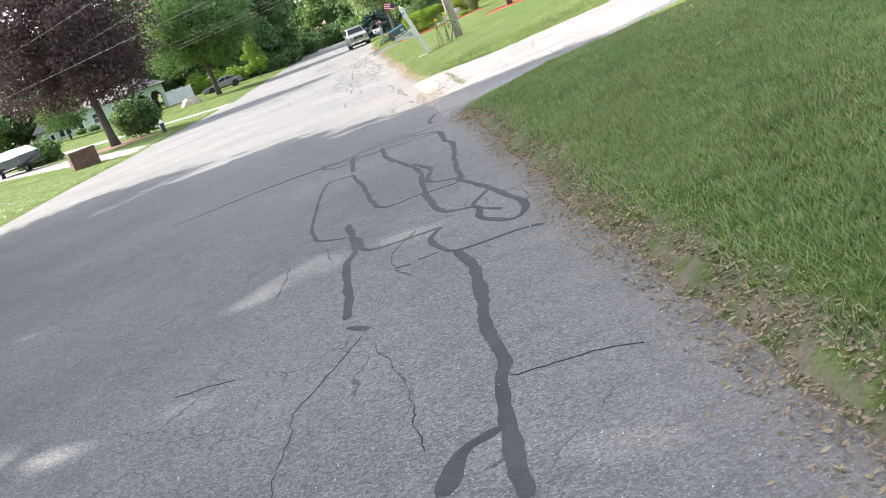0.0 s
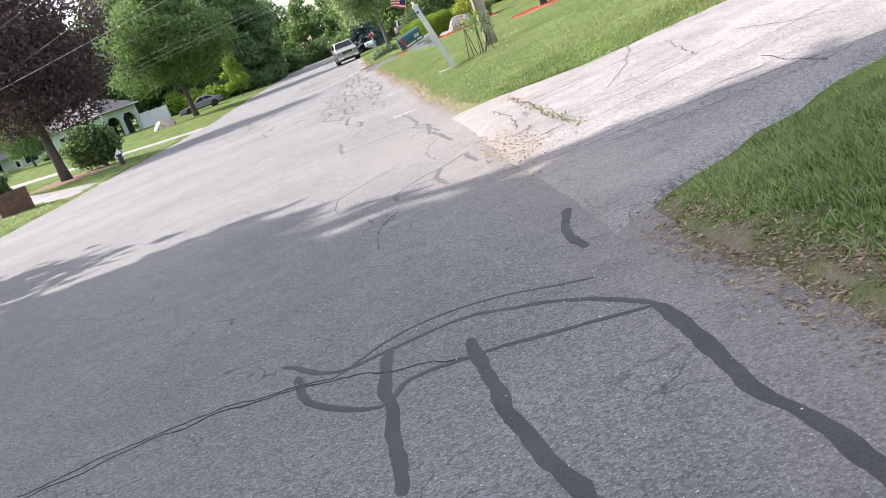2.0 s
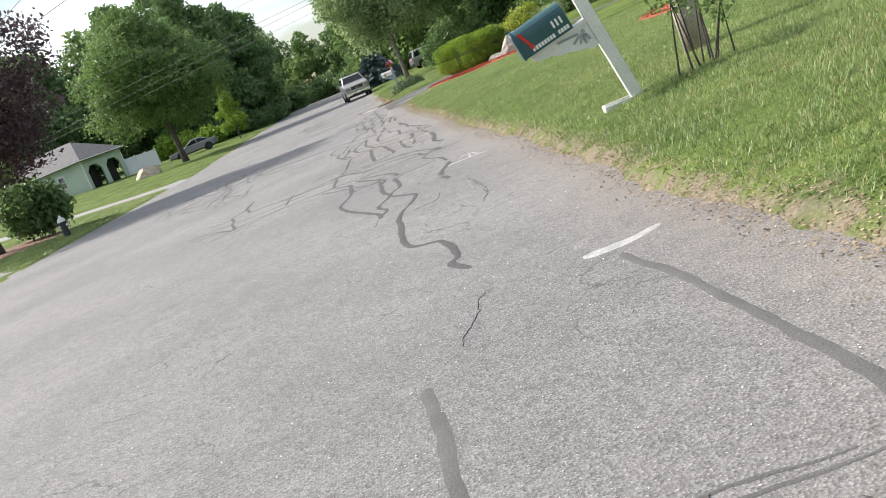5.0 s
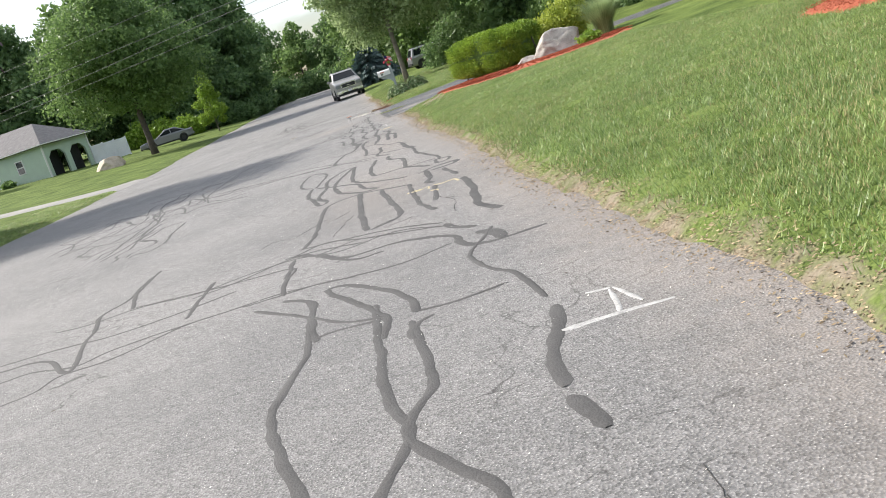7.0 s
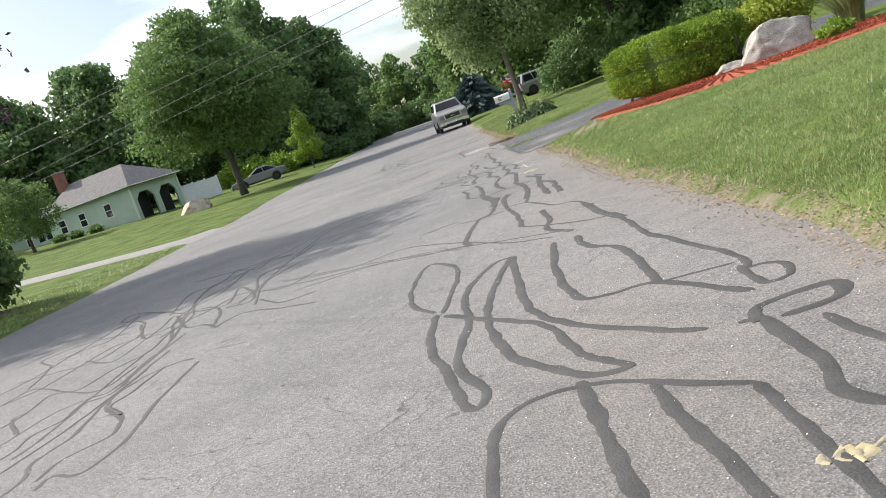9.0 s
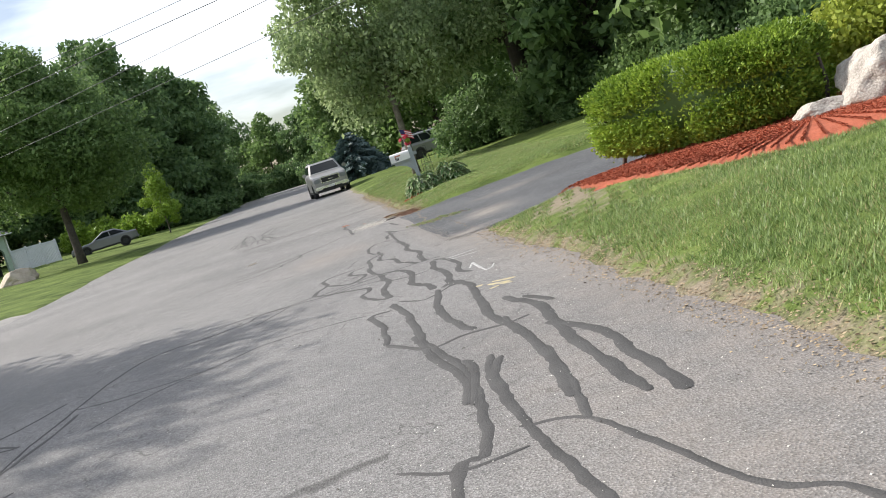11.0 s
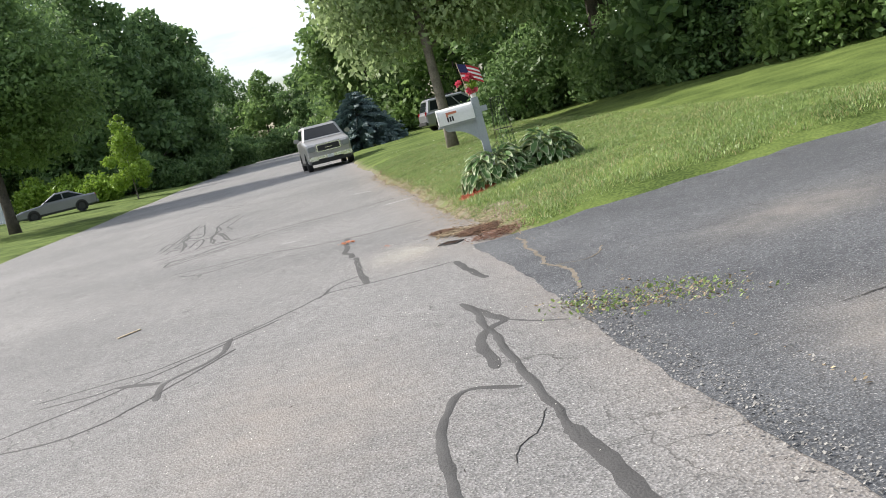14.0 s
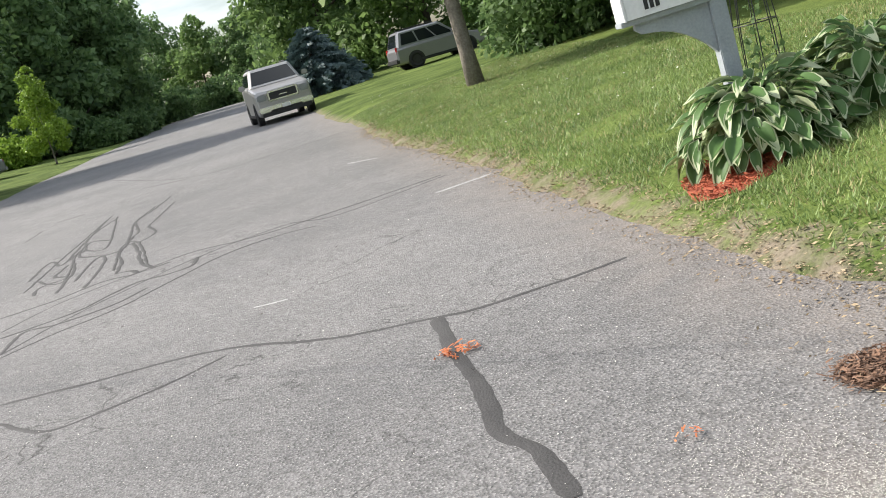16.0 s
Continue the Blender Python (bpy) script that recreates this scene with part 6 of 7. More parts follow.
    for k in range(4):
        part("writing_bar", box_bm(0.026, 0.004, 0.042, (0.42 + 0.033 * k, -0.1215, 0.045), 0.0), M_LETTER, body)
    for k in range(3):
        part("number_bar", box_bm(0.022, 0.004, 0.075, (0.40 + 0.045 * k, -0.1215, 0.145), 0.0), M_LETTER, body)
    part("ribbon", box_bm(0.14, 0.15, 0.13, (-0.02, 0, 1.64), 0.04), M_BLUE, root, "blue cloth bow")
    flag(root, pose(-0.20, 0, 1.86, 0, -35, 150), 0.36, 0.24)
    return root


def mailbox_white():
    root = thing("white_mailbox", "white mailbox on a grey wooden post with pink flowers", "mailbox", pose(0.74, 88.62, gz(0.74, 88.62) - 0.02, 0, -1.5, -6))
    part("post", box_bm(0.115, 0.105, 1.40, (0, 0, 0.70), 0.006), M_GREY_PAINT, root)
    part("post_foot", box_bm(0.121, 0.112, 0.42, (0, 0, 0.21), 0.004), M_WHITE_OLD, root)
    part("arm", box_bm(0.60, 0.15, 0.035, (-0.36, 0, 1.076), 0.004), M_GREY_PAINT, root)
    curve = [(-0.058 - 0.46 * f, 0.72 + 0.26 * f ** 0.75 + 0.05 * math.sin(f * 3.1)) for f in (0.0, 0.12, 0.25, 0.4, 0.55, 0.7, 0.85, 1.0)]
    part("bracket", prism_bm([(-0.56, 1.058), (-0.058, 1.058)] + curve + [(-0.56, 1.02)], 0.05, (0, -0.025, 0)), M_GREY_PAINT, root, "curved solid grey bracket board")
    part("back_stub", box_bm(0.10, 0.09, 0.09, (0.107, 0, 1.20), 0.006), M_GREY_PAINT, root)
    body = part("box", box_shell(0.56, 0.21, 0.255), M_WHITE, root)
    body.matrix_local = pose(-0.62, 0, 1.095)
    part("door", box_shell(0.018, 0.22, 0.265), M_WHITE, body).matrix_local = pose(-0.02, 0, -0.005)
    part("signal_flag", box_bm(0.17, 0.008, 0.035, (0.21, -0.112, 0.165), 0.003), M_ORANGE, body, "faded orange signal flag")
    part("flag_pivot", box_bm(0.03, 0.012, 0.07, (0.14, -0.112, 0.15), 0.003), M_ORANGE, body)
    for k in range(3):
        part("number_bar", box_bm(0.026, 0.004, 0.075, (0.14 + 0.038 * k, -0.1075, 0.075), 0.0), M_BLACK, body)
    pot = part("flower_pot", tube_bm([(0, 0, 1.40), (0, 0, 1.46)], [0.04, 0.055], 10), M_WHITE_OLD, root)
    for k, (bx, by, bz) in enumerate(((-0.02, -0.03, 1.49), (0.03, 0.02, 1.51), (-0.05, 0.0, 1.53), (-0.04, -0.03, 1.70), (0.02, -0.02, 1.73), (-0.17, 0, 1.66))):
        part("flower_stem", tube_bm([(0, 0, 1.42), (bx, by, bz)], 0.005, 5), M_HOSTA, pot)
        V, F = leaf_cloud(60, [(bx, by, bz, 0.05, 0.05, 0.045)], 0.028, 300 + k, 0, 0.3)
        quads("blossom", V, F, M_PETAL, pot)
    V, F = leaf_cloud(50, [(0.01, 0, 1.60, 0.07, 0.07, 0.09)], 0.045, 310, 0, 0.3)
    quads("greenery", V, F, M_LEAF_LIGHT, pot)
    flag(root, pose(-0.10, 0.03, 1.72, 0, -7, 0), 0.30, 0.24, 0.75)
    return root


mailbox_teal()
mailbox_white()


def trellis(x, y):
    root = thing("wire_trellis", "thin black wire obelisk trellis behind the mailbox", "trellis", pose(x, y, gz(x, y), 0, 0, 20))
    for k in range(8):
        a = k * math.pi / 4
        part("wire", tube_bm([(0.17 * math.cos(a), 0.17 * math.sin(a), 0), (0.15 * math.cos(a), 0.15 * math.sin(a), 0.7), (0.10 * math.cos(a), 0.10 * math.sin(a), 1.25)], 0.004, 5), M_BLACK, root)
    for z, r in ((0.3, 0.165), (0.75, 0.148), (1.25, 0.10)):
        part("ring", tube_bm([(r * math.cos(k * math.pi / 8), r * math.sin(k * math.pi / 8), z) for k in range(17)], 0.004, 5, cap=False), M_BLACK, root)
    V, F = leaf_cloud(160, [(0, 0, 0.5, 0.14, 0.14, 0.5)], 0.03, 321, 0, 0.3)
    quads("vine", V, F, M_LEAF_DEEP, root)


trellis(1.08, 88.85)


def utility_pole(x, y, lean):
    root = thing("utility_pole", "weathered wooden utility pole beside the lawn", "utility pole", pose(x, y, gz(x, y) - 0.1, 0, lean, 0))
    part("shaft", tube_bm([(0, 0, 0), (0, 0, 0.6), (0.02, 0, 4), (0, 0, 9.5)], [0.165, 0.155, 0.14, 0.11], 16), M_POLE, root, smooth=True)
    part("ground_wire", tube_bm([(-0.10, -0.125, 0), (-0.10, -0.12, 2), (-0.09, -0.11, 8)], 0.008, 6), M_BLACK, root)
    part("crossarm", box_bm(2.2, 0.1, 0.12, (0, -0.15, 9.0), 0.01), M_POLE, root)
    return root


utility_pole(2.50, 47.6, -0.5)



def drive_crack(points, width, lift=0.034):
    TAR_SEED[0] += 1
    q, d = soft_line(points, 0.05, 0.04, TAR_SEED[0])
    n = len(q)
    nrm = np.stack([-d[:, 1], d[:, 0]], 1) * (width / 2 * (0.6 + 0.8 * np.random.default_rng(TAR_SEED[0]).random(n)))[:, None]
    A, B = q + nrm, q - nrm
    V = np.concatenate([np.column_stack([P, ground_z(P[:, 0], P[:, 1]) + lift]) for P in (A, B)])
    i = np.arange(n - 1)
    return tagged(quads("driveway_crack", V, np.stack([i, i + n, i + n + 1, i + 1], 1), M_CRACK), "weathered crack across the driveway", "crack", "cracks in the driveways")


g = np.random.default_rng(90)
for k in range(16):
    cx, cy = 0.9 + 5 * g.random(), 30.5 + 6 * g.random()
    a = 0.25 * g.standard_normal() + (0 if k % 3 else 1.4)
    L = 0.5 + 1.3 * g.random()
    drive_crack([(cx - L * math.cos(a), cy - L * math.sin(a)), (cx, cy + 0.15 * g.standard_normal()), (cx + L * math.cos(a), cy + L * math.sin(a))], 0.010)

for pts, wd in (([(0.42, 33.45), (0.55, 33.5), (0.69, 33.61)], 0.022), ([(0.46, 32.68), (0.66, 32.78), (0.89, 32.83)], 0.022), ([(0.99, 36.86), (1.0, 35.1), (0.91, 33.7), (0.95, 32.8)], 0.022),
                ([(0.62, 36.3), (0.68, 35.0), (0.55, 33.9)], 0.012), ([(1.0, 35.1), (1.6, 35.3), (2.6, 35.2)], 0.014), ([(0.95, 33.4), (1.7, 33.2), (2.9, 33.6)], 0.014)):
    drive_crack(pts, wd)


def dirt_seam(points, width):
    """A seam of tan dirt washed into a crack of the dark driveway."""
    ob = drive_crack(points, width, 0.018)
    ob.data.materials.clear()
    ob.data.materials.append(M_TAN_DIRT)
    tagged(ob, "tan dirt washed into a driveway crack", "crack", "dirt seams in the dark driveway")


dirt_seam([(-0.10, 83.3), (-0.16, 82.5), (-0.22, 81.8), (-0.20, 80.9), (-0.31, 80.2)], 0.032)
dirt_seam([(-0.20, 81.3), (0.05, 81.2), (0.25, 81.5)], 0.015)
drive_crack([(0.16, 76.9), (0.14, 76.4), (-0.05, 76.1), (-0.24, 75.9)], 0.010, 0.018)
drive_crack([(0.47, 78.17), (0.85, 78.2), (1.2, 78.33)], 0.010, 0.018)

# ---- vehicles ----


def ring(y, w, zb, zt, r=0.12):
    c = []
    for sx, z, a0 in ((1, zb, -90), (1, zt, 0), (-1, zt, 90), (-1, zb, 180)):
        for k in range(3):
            a = radians(a0 + 45 * k)
            cz = z + r if z == zb else z - r
            c.append((sx * (w - r) + math.cos(a) * r, y, cz + math.sin(a) * r))
    return c


def wheel(parent, x, y, r, w, rim_mat):
    root = new("wheel")
    root.parent, root.matrix_local = parent, pose(x, y, r)
    prof = [(-w / 2, r * 0.62), (-w / 2, r * 0.93), (-w * 0.38, r), (w * 0.38, r), (w / 2, r * 0.93), (w / 2, r * 0.62)]
    n = 24
    V = [(a, math.cos(2 * math.pi * k / n) * b, math.sin(2 * math.pi * k / n) * b) for k in range(n) for a, b in prof]
    m = len(prof)
    F = [(k * m + j, k * m + (j + 1) % m, ((k + 1) % n) * m + (j + 1) % m, ((k + 1) % n) * m + j) for k in range(n) for j in range(m)]
    quads("tyre", V, F, M_TYRE, root, smooth=True)
    s = 1 if x > 0 else -1
    part("rim", tube_bm([(-s * 0.02, 0, 0), (s * (w * 0.42), 0, 0)], r * 0.63, 20), rim_mat, root)
    for k in range(5):
        a = 2 * math.pi * k / 5
        part("rim_gap", box_bm(0.02, r * 0.12, r * 0.15, (s * (w * 0.42 + 0.004), math.cos(a) * r * 0.38, math.sin(a) * r * 0.38), 0.006, None), M_TRIM_DARK, root)


def vehicle(name, label, category, m, L, W, H, belt, hood, cab, paint, wheel_r, wheels, suv=True):
    """A car with its front at -y. cab: y of windscreen foot, roof front, roof back, rear window foot."""
    root = thing(name, label, category, m)
    h, w = L / 2, W / 2
    zb = wheel_r * 0.75
    wf, rf, rb, wb = cab
    secs = [ring(-h, w * 0.88, zb + 0.12, hood - 0.26), ring(-h + 0.08, w * 0.95, zb + 0.03, hood - 0.17), ring(-h + 0.5, w * 0.99, zb, hood - 0.10), ring(wf, w, zb, hood + 0.02),
            ring(wf + 0.3, w, zb, belt), ring(h - 0.5, w, zb, belt), ring(h - 0.08, w * 0.96, zb + 0.04, belt - 0.03), ring(h, w * 0.88, zb + 0.12, belt - 0.15)]
    body = part("body", loft_bm(secs), paint, root, smooth=False)
    lo = [(w * 0.95, wf), (w * 0.95, wb)]
    z0, z1 = belt - 0.04, H - 0.07

    def rect(z, x, y0, y1, c=0.10):
        return [(x, y0 + c, z), (x, y1 - c, z), (x - c, y1, z), (-x + c, y1, z), (-x, y1 - c, z), (-x, y0 + c, z), (-x + c, y0, z), (x - c, y0, z)]
    x0, x1 = w * 0.94, w * 0.76
    part("cabin", loft_bm([rect(z0, x0, wf, wb), rect(z1, x1, rf, rb), rect(H, x1 * 0.9, rf + 0.12, rb - 0.10)]), paint, root)

    def pane(name, pts, mat, off, t=0.006, p=root, label=""):
        q = [Vector(v) for v in pts]
        nrm = (q[1] - q[0]).cross(q[2] - q[0]).normalized()
        if nrm.dot(Vector(off)) < 0:
            nrm = -nrm
        bm = bmesh.new()
        a = [bm.verts.new(v + nrm * t) for v in q]
        b = [bm.verts.new(v - nrm * 0.004) for v in q]
        bm.faces.new(a)
        for i in range(4):
            bm.faces.new((a[i], b[i], b[(i + 1) % 4], a[(i + 1) % 4]))
        bmesh.ops.recalc_face_normals(bm, faces=bm.faces)
        return part(name, bm, mat, p, label)

    def lerp(a, b, f):
        return a + (b - a) * f
    fy = lambda f: lerp(wf, rf, f)
    by = lambda f: lerp(wb, rb, f)
    fx = lambda f: lerp(x0, x1, f)
    fz = lambda f: lerp(z0, z1, f)
    lo_f, hi_f = 0.12, 0.93
    pane("windscreen", [(-fx(lo_f) + 0.12, fy(lo_f), fz(lo_f)), (fx(lo_f) - 0.12, fy(lo_f), fz(lo_f)), (fx(hi_f) - 0.12, fy(hi_f), fz(hi_f)), (-fx(hi_f) + 0.12, fy(hi_f), fz(hi_f))], M_CARGLASS, (0, -1, 0))
    pane("rear_window", [(-fx(lo_f) + 0.15, by(lo_f), fz(lo_f)), (fx(lo_f) - 0.15, by(lo_f), fz(lo_f)), (fx(hi_f) - 0.15, by(hi_f), fz(hi_f)), (-fx(hi_f) + 0.15, by(hi_f), fz(hi_f))], M_CARGLASS, (0, 1, 0))
    cuts = np.linspace(0, 1, 4 if suv else 3)
    for s in (-1, 1):
        for a, b in zip(cuts, cuts[1:]):
            y00, y01 = lerp(wf + 0.22, wb - 0.22, a), lerp(wf + 0.22, wb - 0.22, b)
            y10, y11 = lerp(rf + 0.12, rb - 0.14, a), lerp(rf + 0.12, rb - 0.14, b)
            pane("side_window", [(s * fx(0.14), y00 + 0.04, fz(0.14)), (s * fx(0.14), y01 - 0.04, fz(0.14)), (s * fx(0.9), y11 - 0.04, fz(0.9)), (s * fx(0.9), y10 + 0.04, fz(0.9))], M_CARGLASS, (s, 0, 0))
        part("wing_mirror", box_bm(0.26, 0.12, 0.21, (s * (w + 0.17), wf + 0.35, belt + 0.06), 0.045), paint, root)
        head = part("headlamp", box_bm(0.36, 0.20, 0.24, (s * (w * 0.74), -h + 0.045, hood - 0.40), 0.04), M_LENS_CLEAR, root)
        part("tail_lamp", box_bm(0.16, 0.10, 0.34 if suv else 0.18, (s * (w * 0.84), h - 0.06, belt - 0.14), 0.03), M_LENS_RED, root)
        part("sill", box_bm(0.06, L * 0.5, 0.12, (s * (w - 0.01), 0, zb + 0.05), 0.02), M_TRIM_DARK, root)
        for yy in wheels:
            arch = tube_bm([(s * (w - 0.22), yy, wheel_r * 1.02), (s * (w + 0.004), yy, wheel_r * 1.02)], wheel_r * 1.16, 20)
            part("wheel_arch", arch, M_TRIM_DARK, root)
            wheel(root, s * (w - 0.10), yy, wheel_r, 0.24, M_CHROME if suv else M_CAR_SILVER)
    part("grille_surround", box_bm(W * 0.54, 0.07, 0.40, (0, -h + 0.0, hood - 0.40), 0.035), M_CHROME, root)
    part("grille", box_bm(W * 0.50, 0.07, 0.33, (0, -h - 0.014, hood - 0.40), 0.03), M_TRIM_DARK, root)
    part("grille_badge", box_bm(W * 0.15, 0.02, 0.05, (0, -h - 0.045, hood - 0.42), 0.01), M_CHROME, root)
    part("front_bumper", box_bm(W * 0.95, 0.22, 0.20, (0, -h + 0.02, zb + 0.25), 0.05), M_CHROME if suv else paint, root)
    part("number_plate", box_bm(0.32, 0.012, 0.14, (0, -h - 0.097, zb + 0.26), 0.004), M_WHITE, root)
    part("valance", box_bm(W * 0.86, 0.16, 0.14, (0, -h + 0.0, zb + 0.06), 0.03), M_TRIM_DARK, root)
    part("lower_intake", box_bm(W * 0.55, 0.05, 0.08, (0, -h - 0.065, zb + 0.16), 0.02), M_TRIM_DARK, root)
    part("rear_bumper", box_bm(W * 0.94, 0.2, 0.22, (0, h - 0.02, zb + 0.2), 0.05), M_TRIM_DARK if suv else paint, root)
    part("underbody", box_bm(W * 0.8, L * 0.86, 0.1, (0, 0, zb + 0.02), 0.0), M_TRIM_DARK, root)
    if suv:
        for s in (-1, 1):
            part("roof_rail", tube_bm([(s * x1 * 0.86, rf + 0.35, H + 0.02), (s * x1 * 0.86, rf + 0.5, H + 0.06), (s * x1 * 0.86, rb - 0.4, H + 0.06), (s * x1 * 0.86, rb - 0.25, H + 0.02)], 0.02, 6), M_TRIM_DARK, root)
    return root


vehicle("parked_suv", "silver full-size utility vehicle parked at the road's edge", "car", pose(-1.60, 122.2, gz(-1.6, 122), 0.6, 0, 5), 5.2, 2.24, 2.16, 1.50, 1.42, (-1.0, -0.30, 2.3, 2.5), M_CAR_SILVER, 0.42, (-1.65, 1.6))
vehicle("pewter_suv", "pewter compact utility vehicle parked on a side driveway", "car", pose(6.5, 128.6, gz(5.8, 128.3) + 0.02, 0, 0, 98), 4.5, 1.85, 1.80, 1.10, 1.04, (-1.0, -0.3, 1.95, 2.18), M_CAR_PEWTER, 0.36, (-1.35, 1.35))
vehicle("grey_sedan", "dark grey sedan parked beyond the far lawn", "car", pose(-20.6, 143.6, 1.03, 0, 0, -76), 5.4, 2.0, 1.62, 1.08, 1.0, (-1.0, -0.1, 1.1, 2.05), M_CAR_GREY, 0.37, (-1.6, 1.6), suv=False)

# ---- the green house, fence, boat and small things on the left ----


def house():
    gx, gy = Vector((0.42, 0.907, 0)), Vector((-0.907, 0.42, 0))
    turn = math.degrees(math.atan2(gx.y, gx.x))
    root = thing("green_house", "pale green clapboard house with a grey shingle roof", "house", pose(-30.9, 138.0, gz(-30.9, 138.0) - 0.1, 0, 0, turn))
    G, A, Hh, z0 = 6.4, 11.0, 3.35, 0.0

    def clap(x0, x1, y, zlo, zhi, face):
        """Clapboards: thin sloped boards one over another."""
        n = max(1, int((zhi - zlo) / 0.16))
        for i in range(n):
            a, b = zlo + (zhi - zlo) * i / n, zlo + (zhi - zlo) * (i + 1) / n
            if face == "y":
                part("clapboard", prism_bm([(y - 0.035, a), (y, a), (y, b + 0.01), (y - 0.012, b + 0.01)], x1 - x0, (x0, 0, 0), "x"), M_SIDING, root)
            else:
                part("clapboard", prism_bm([(y - 0.035, a), (y, a), (y, b + 0.01), (y - 0.012, b + 0.01)], x1 - x0, (0, x0, 0), "y"), M_SIDING, root)
    # garage front: local x from 0 to G at y = 0; side wall: local y from 0 to A at x = 0
    part("front_wall_left", box_bm(0.55, 0.2, Hh, (0.275, 0.1, Hh / 2)), M_SIDING, root)
    part("front_wall_middle", box_bm(0.7, 0.2, Hh, (3.2, 0.1, Hh / 2)), M_SIDING, root)
    part("front_wall_right", box_bm(0.55, 0.2, Hh, (G - 0.275, 0.1, Hh / 2)), M_SIDING, root)
    part("front_wall_top", box_bm(G, 0.2, Hh - 2.55, (G / 2, 0.1 + 0.002, 2.55 + (Hh - 2.55) / 2)), M_SIDING, root)
    for x in (0.55, 3.55):
        for sx in (0, 1):
            c = x + 2.3 * sx
            s = 1 if sx == 0 else -1
            part("arch_corner", prism_bm([(c, 2.56), (c + s * 0.6, 2.56), (c, 1.95)], 0.18, (0, 0.01, 0)), M_SIDING, root)
        # the bay's inner shade is painted: a near-black panel set behind the opening
        part("bay_shade_panel", box_bm(2.3, 0.05, 2.5, (x + 1.15, 0.9, 1.25)), M_DARK, root, "near-black panel as the shade in an open carport bay")
    part("side_wall", box_bm(0.2, A, Hh, (0.1, A / 2 + 0.2, Hh / 2)), M_SIDING, root)
    for i in range(20):
        a, b = Hh * i / 20, Hh * (i + 1) / 20
        part("clapboard", prism_bm([(-0.035, a), (-0.002, a), (-0.002, b + 0.01), (-0.012, b + 0.01)], A, (0, 0.1, 0), "y"), M_SIDING, root)
    part("back_wall", box_bm(G, 0.2, Hh, (G / 2, A + 0.1, Hh / 2)), M_SIDING, root)
    part("corner_board", box_bm(0.14, 0.14, Hh, (-0.03, -0.03, Hh / 2), 0.005), M_WHITE, root)
    part("corner_board", box_bm(0.14, 0.14, Hh, (G + 0.03, -0.03, Hh / 2), 0.005), M_WHITE, root)
    for wy in (3.2, 6.6, 9.3):
        win = part("window", box_bm(0.06, 0.95, 1.35, (-0.05, wy, 1.85), 0.01), M_WHITE, root)
        part("pane", box_bm(0.02, 0.74, 0.54, (-0.085, wy, 2.16)), M_WINDOW, win)
        part("pane", box_bm(0.02, 0.74, 0.54, (-0.085, wy, 1.54)), M_WINDOW, win)
    # lower wing with a white door
    part("wing_wall", box_bm(0.2, 7, 2.7, (1.1, A + 3.7, 1.35)), M_SIDING, root)
    door = part("door", box_bm(0.06, 1.0, 2.05, (0.97, A + 4.5, 1.05), 0.01), M_WHITE, root)
    part("door_pane", box_bm(0.02, 0.6, 0.7, (0.93, A + 4.5, 1.55)), M_WINDOW, door)
    for wy in (1.6, 2.8):
        part("window", box_bm(0.04, 0.8, 0.9, (0.98, A + wy, 1.7), 0.01), M_WINDOW, root)
    eave, rise = 0.45, 2.3
    V = [(-eave, -eave, Hh), (G + eave, -eave, Hh), (G + eave, A + eave, Hh), (-eave, A + eave, Hh), (G / 2, 2.9, Hh + rise), (G / 2, A - 1.0, Hh + rise)]
    V2 = [(x, y, z - 0.14) for x, y, z in V[:4]]
    bm = bmesh.new()
    vs = [bm.verts.new(v) for v in V + V2]
    for f in ((0, 1, 4), (1, 2, 5, 4), (2, 3, 5), (3, 0, 4, 5), (0, 6, 7, 1), (1, 7, 8, 2), (2, 8, 9, 3), (3, 9, 6, 0), (9, 8, 7, 6)):
        bm.faces.new([vs[i] for i in f])
    roof = part("roof", bm, M_SHINGLE, root)
    part("gutter", box_bm(0.1, A + 2 * eave, 0.1, (-eave - 0.05, A / 2, Hh - 0.04), 0.02), M_WHITE, root)
    part("gutter", box_bm(G + 2 * eave, 0.1, 0.1, (G / 2, -eave - 0.05, Hh - 0.04), 0.02), M_WHITE, root)
    part("wing_roof", prism_bm([(0.6, 2.7), (5.5, 2.7), (3.0, 4.4)], 7.4, (0, A, 0)), M_SHINGLE, root)
    chim = part("chimney", box_bm(0.9, 0.7, 2.6, (G / 2 - 0.4, A - 0.5, Hh + 2.3), 0.01), M_BRICK, root)
    part("chimney_cap", box_bm(1.05, 0.85, 0.12, (G / 2 - 0.4, A - 0.5, Hh + 3.66), 0.02), M_CONCRETE, chim)
    return root


house()


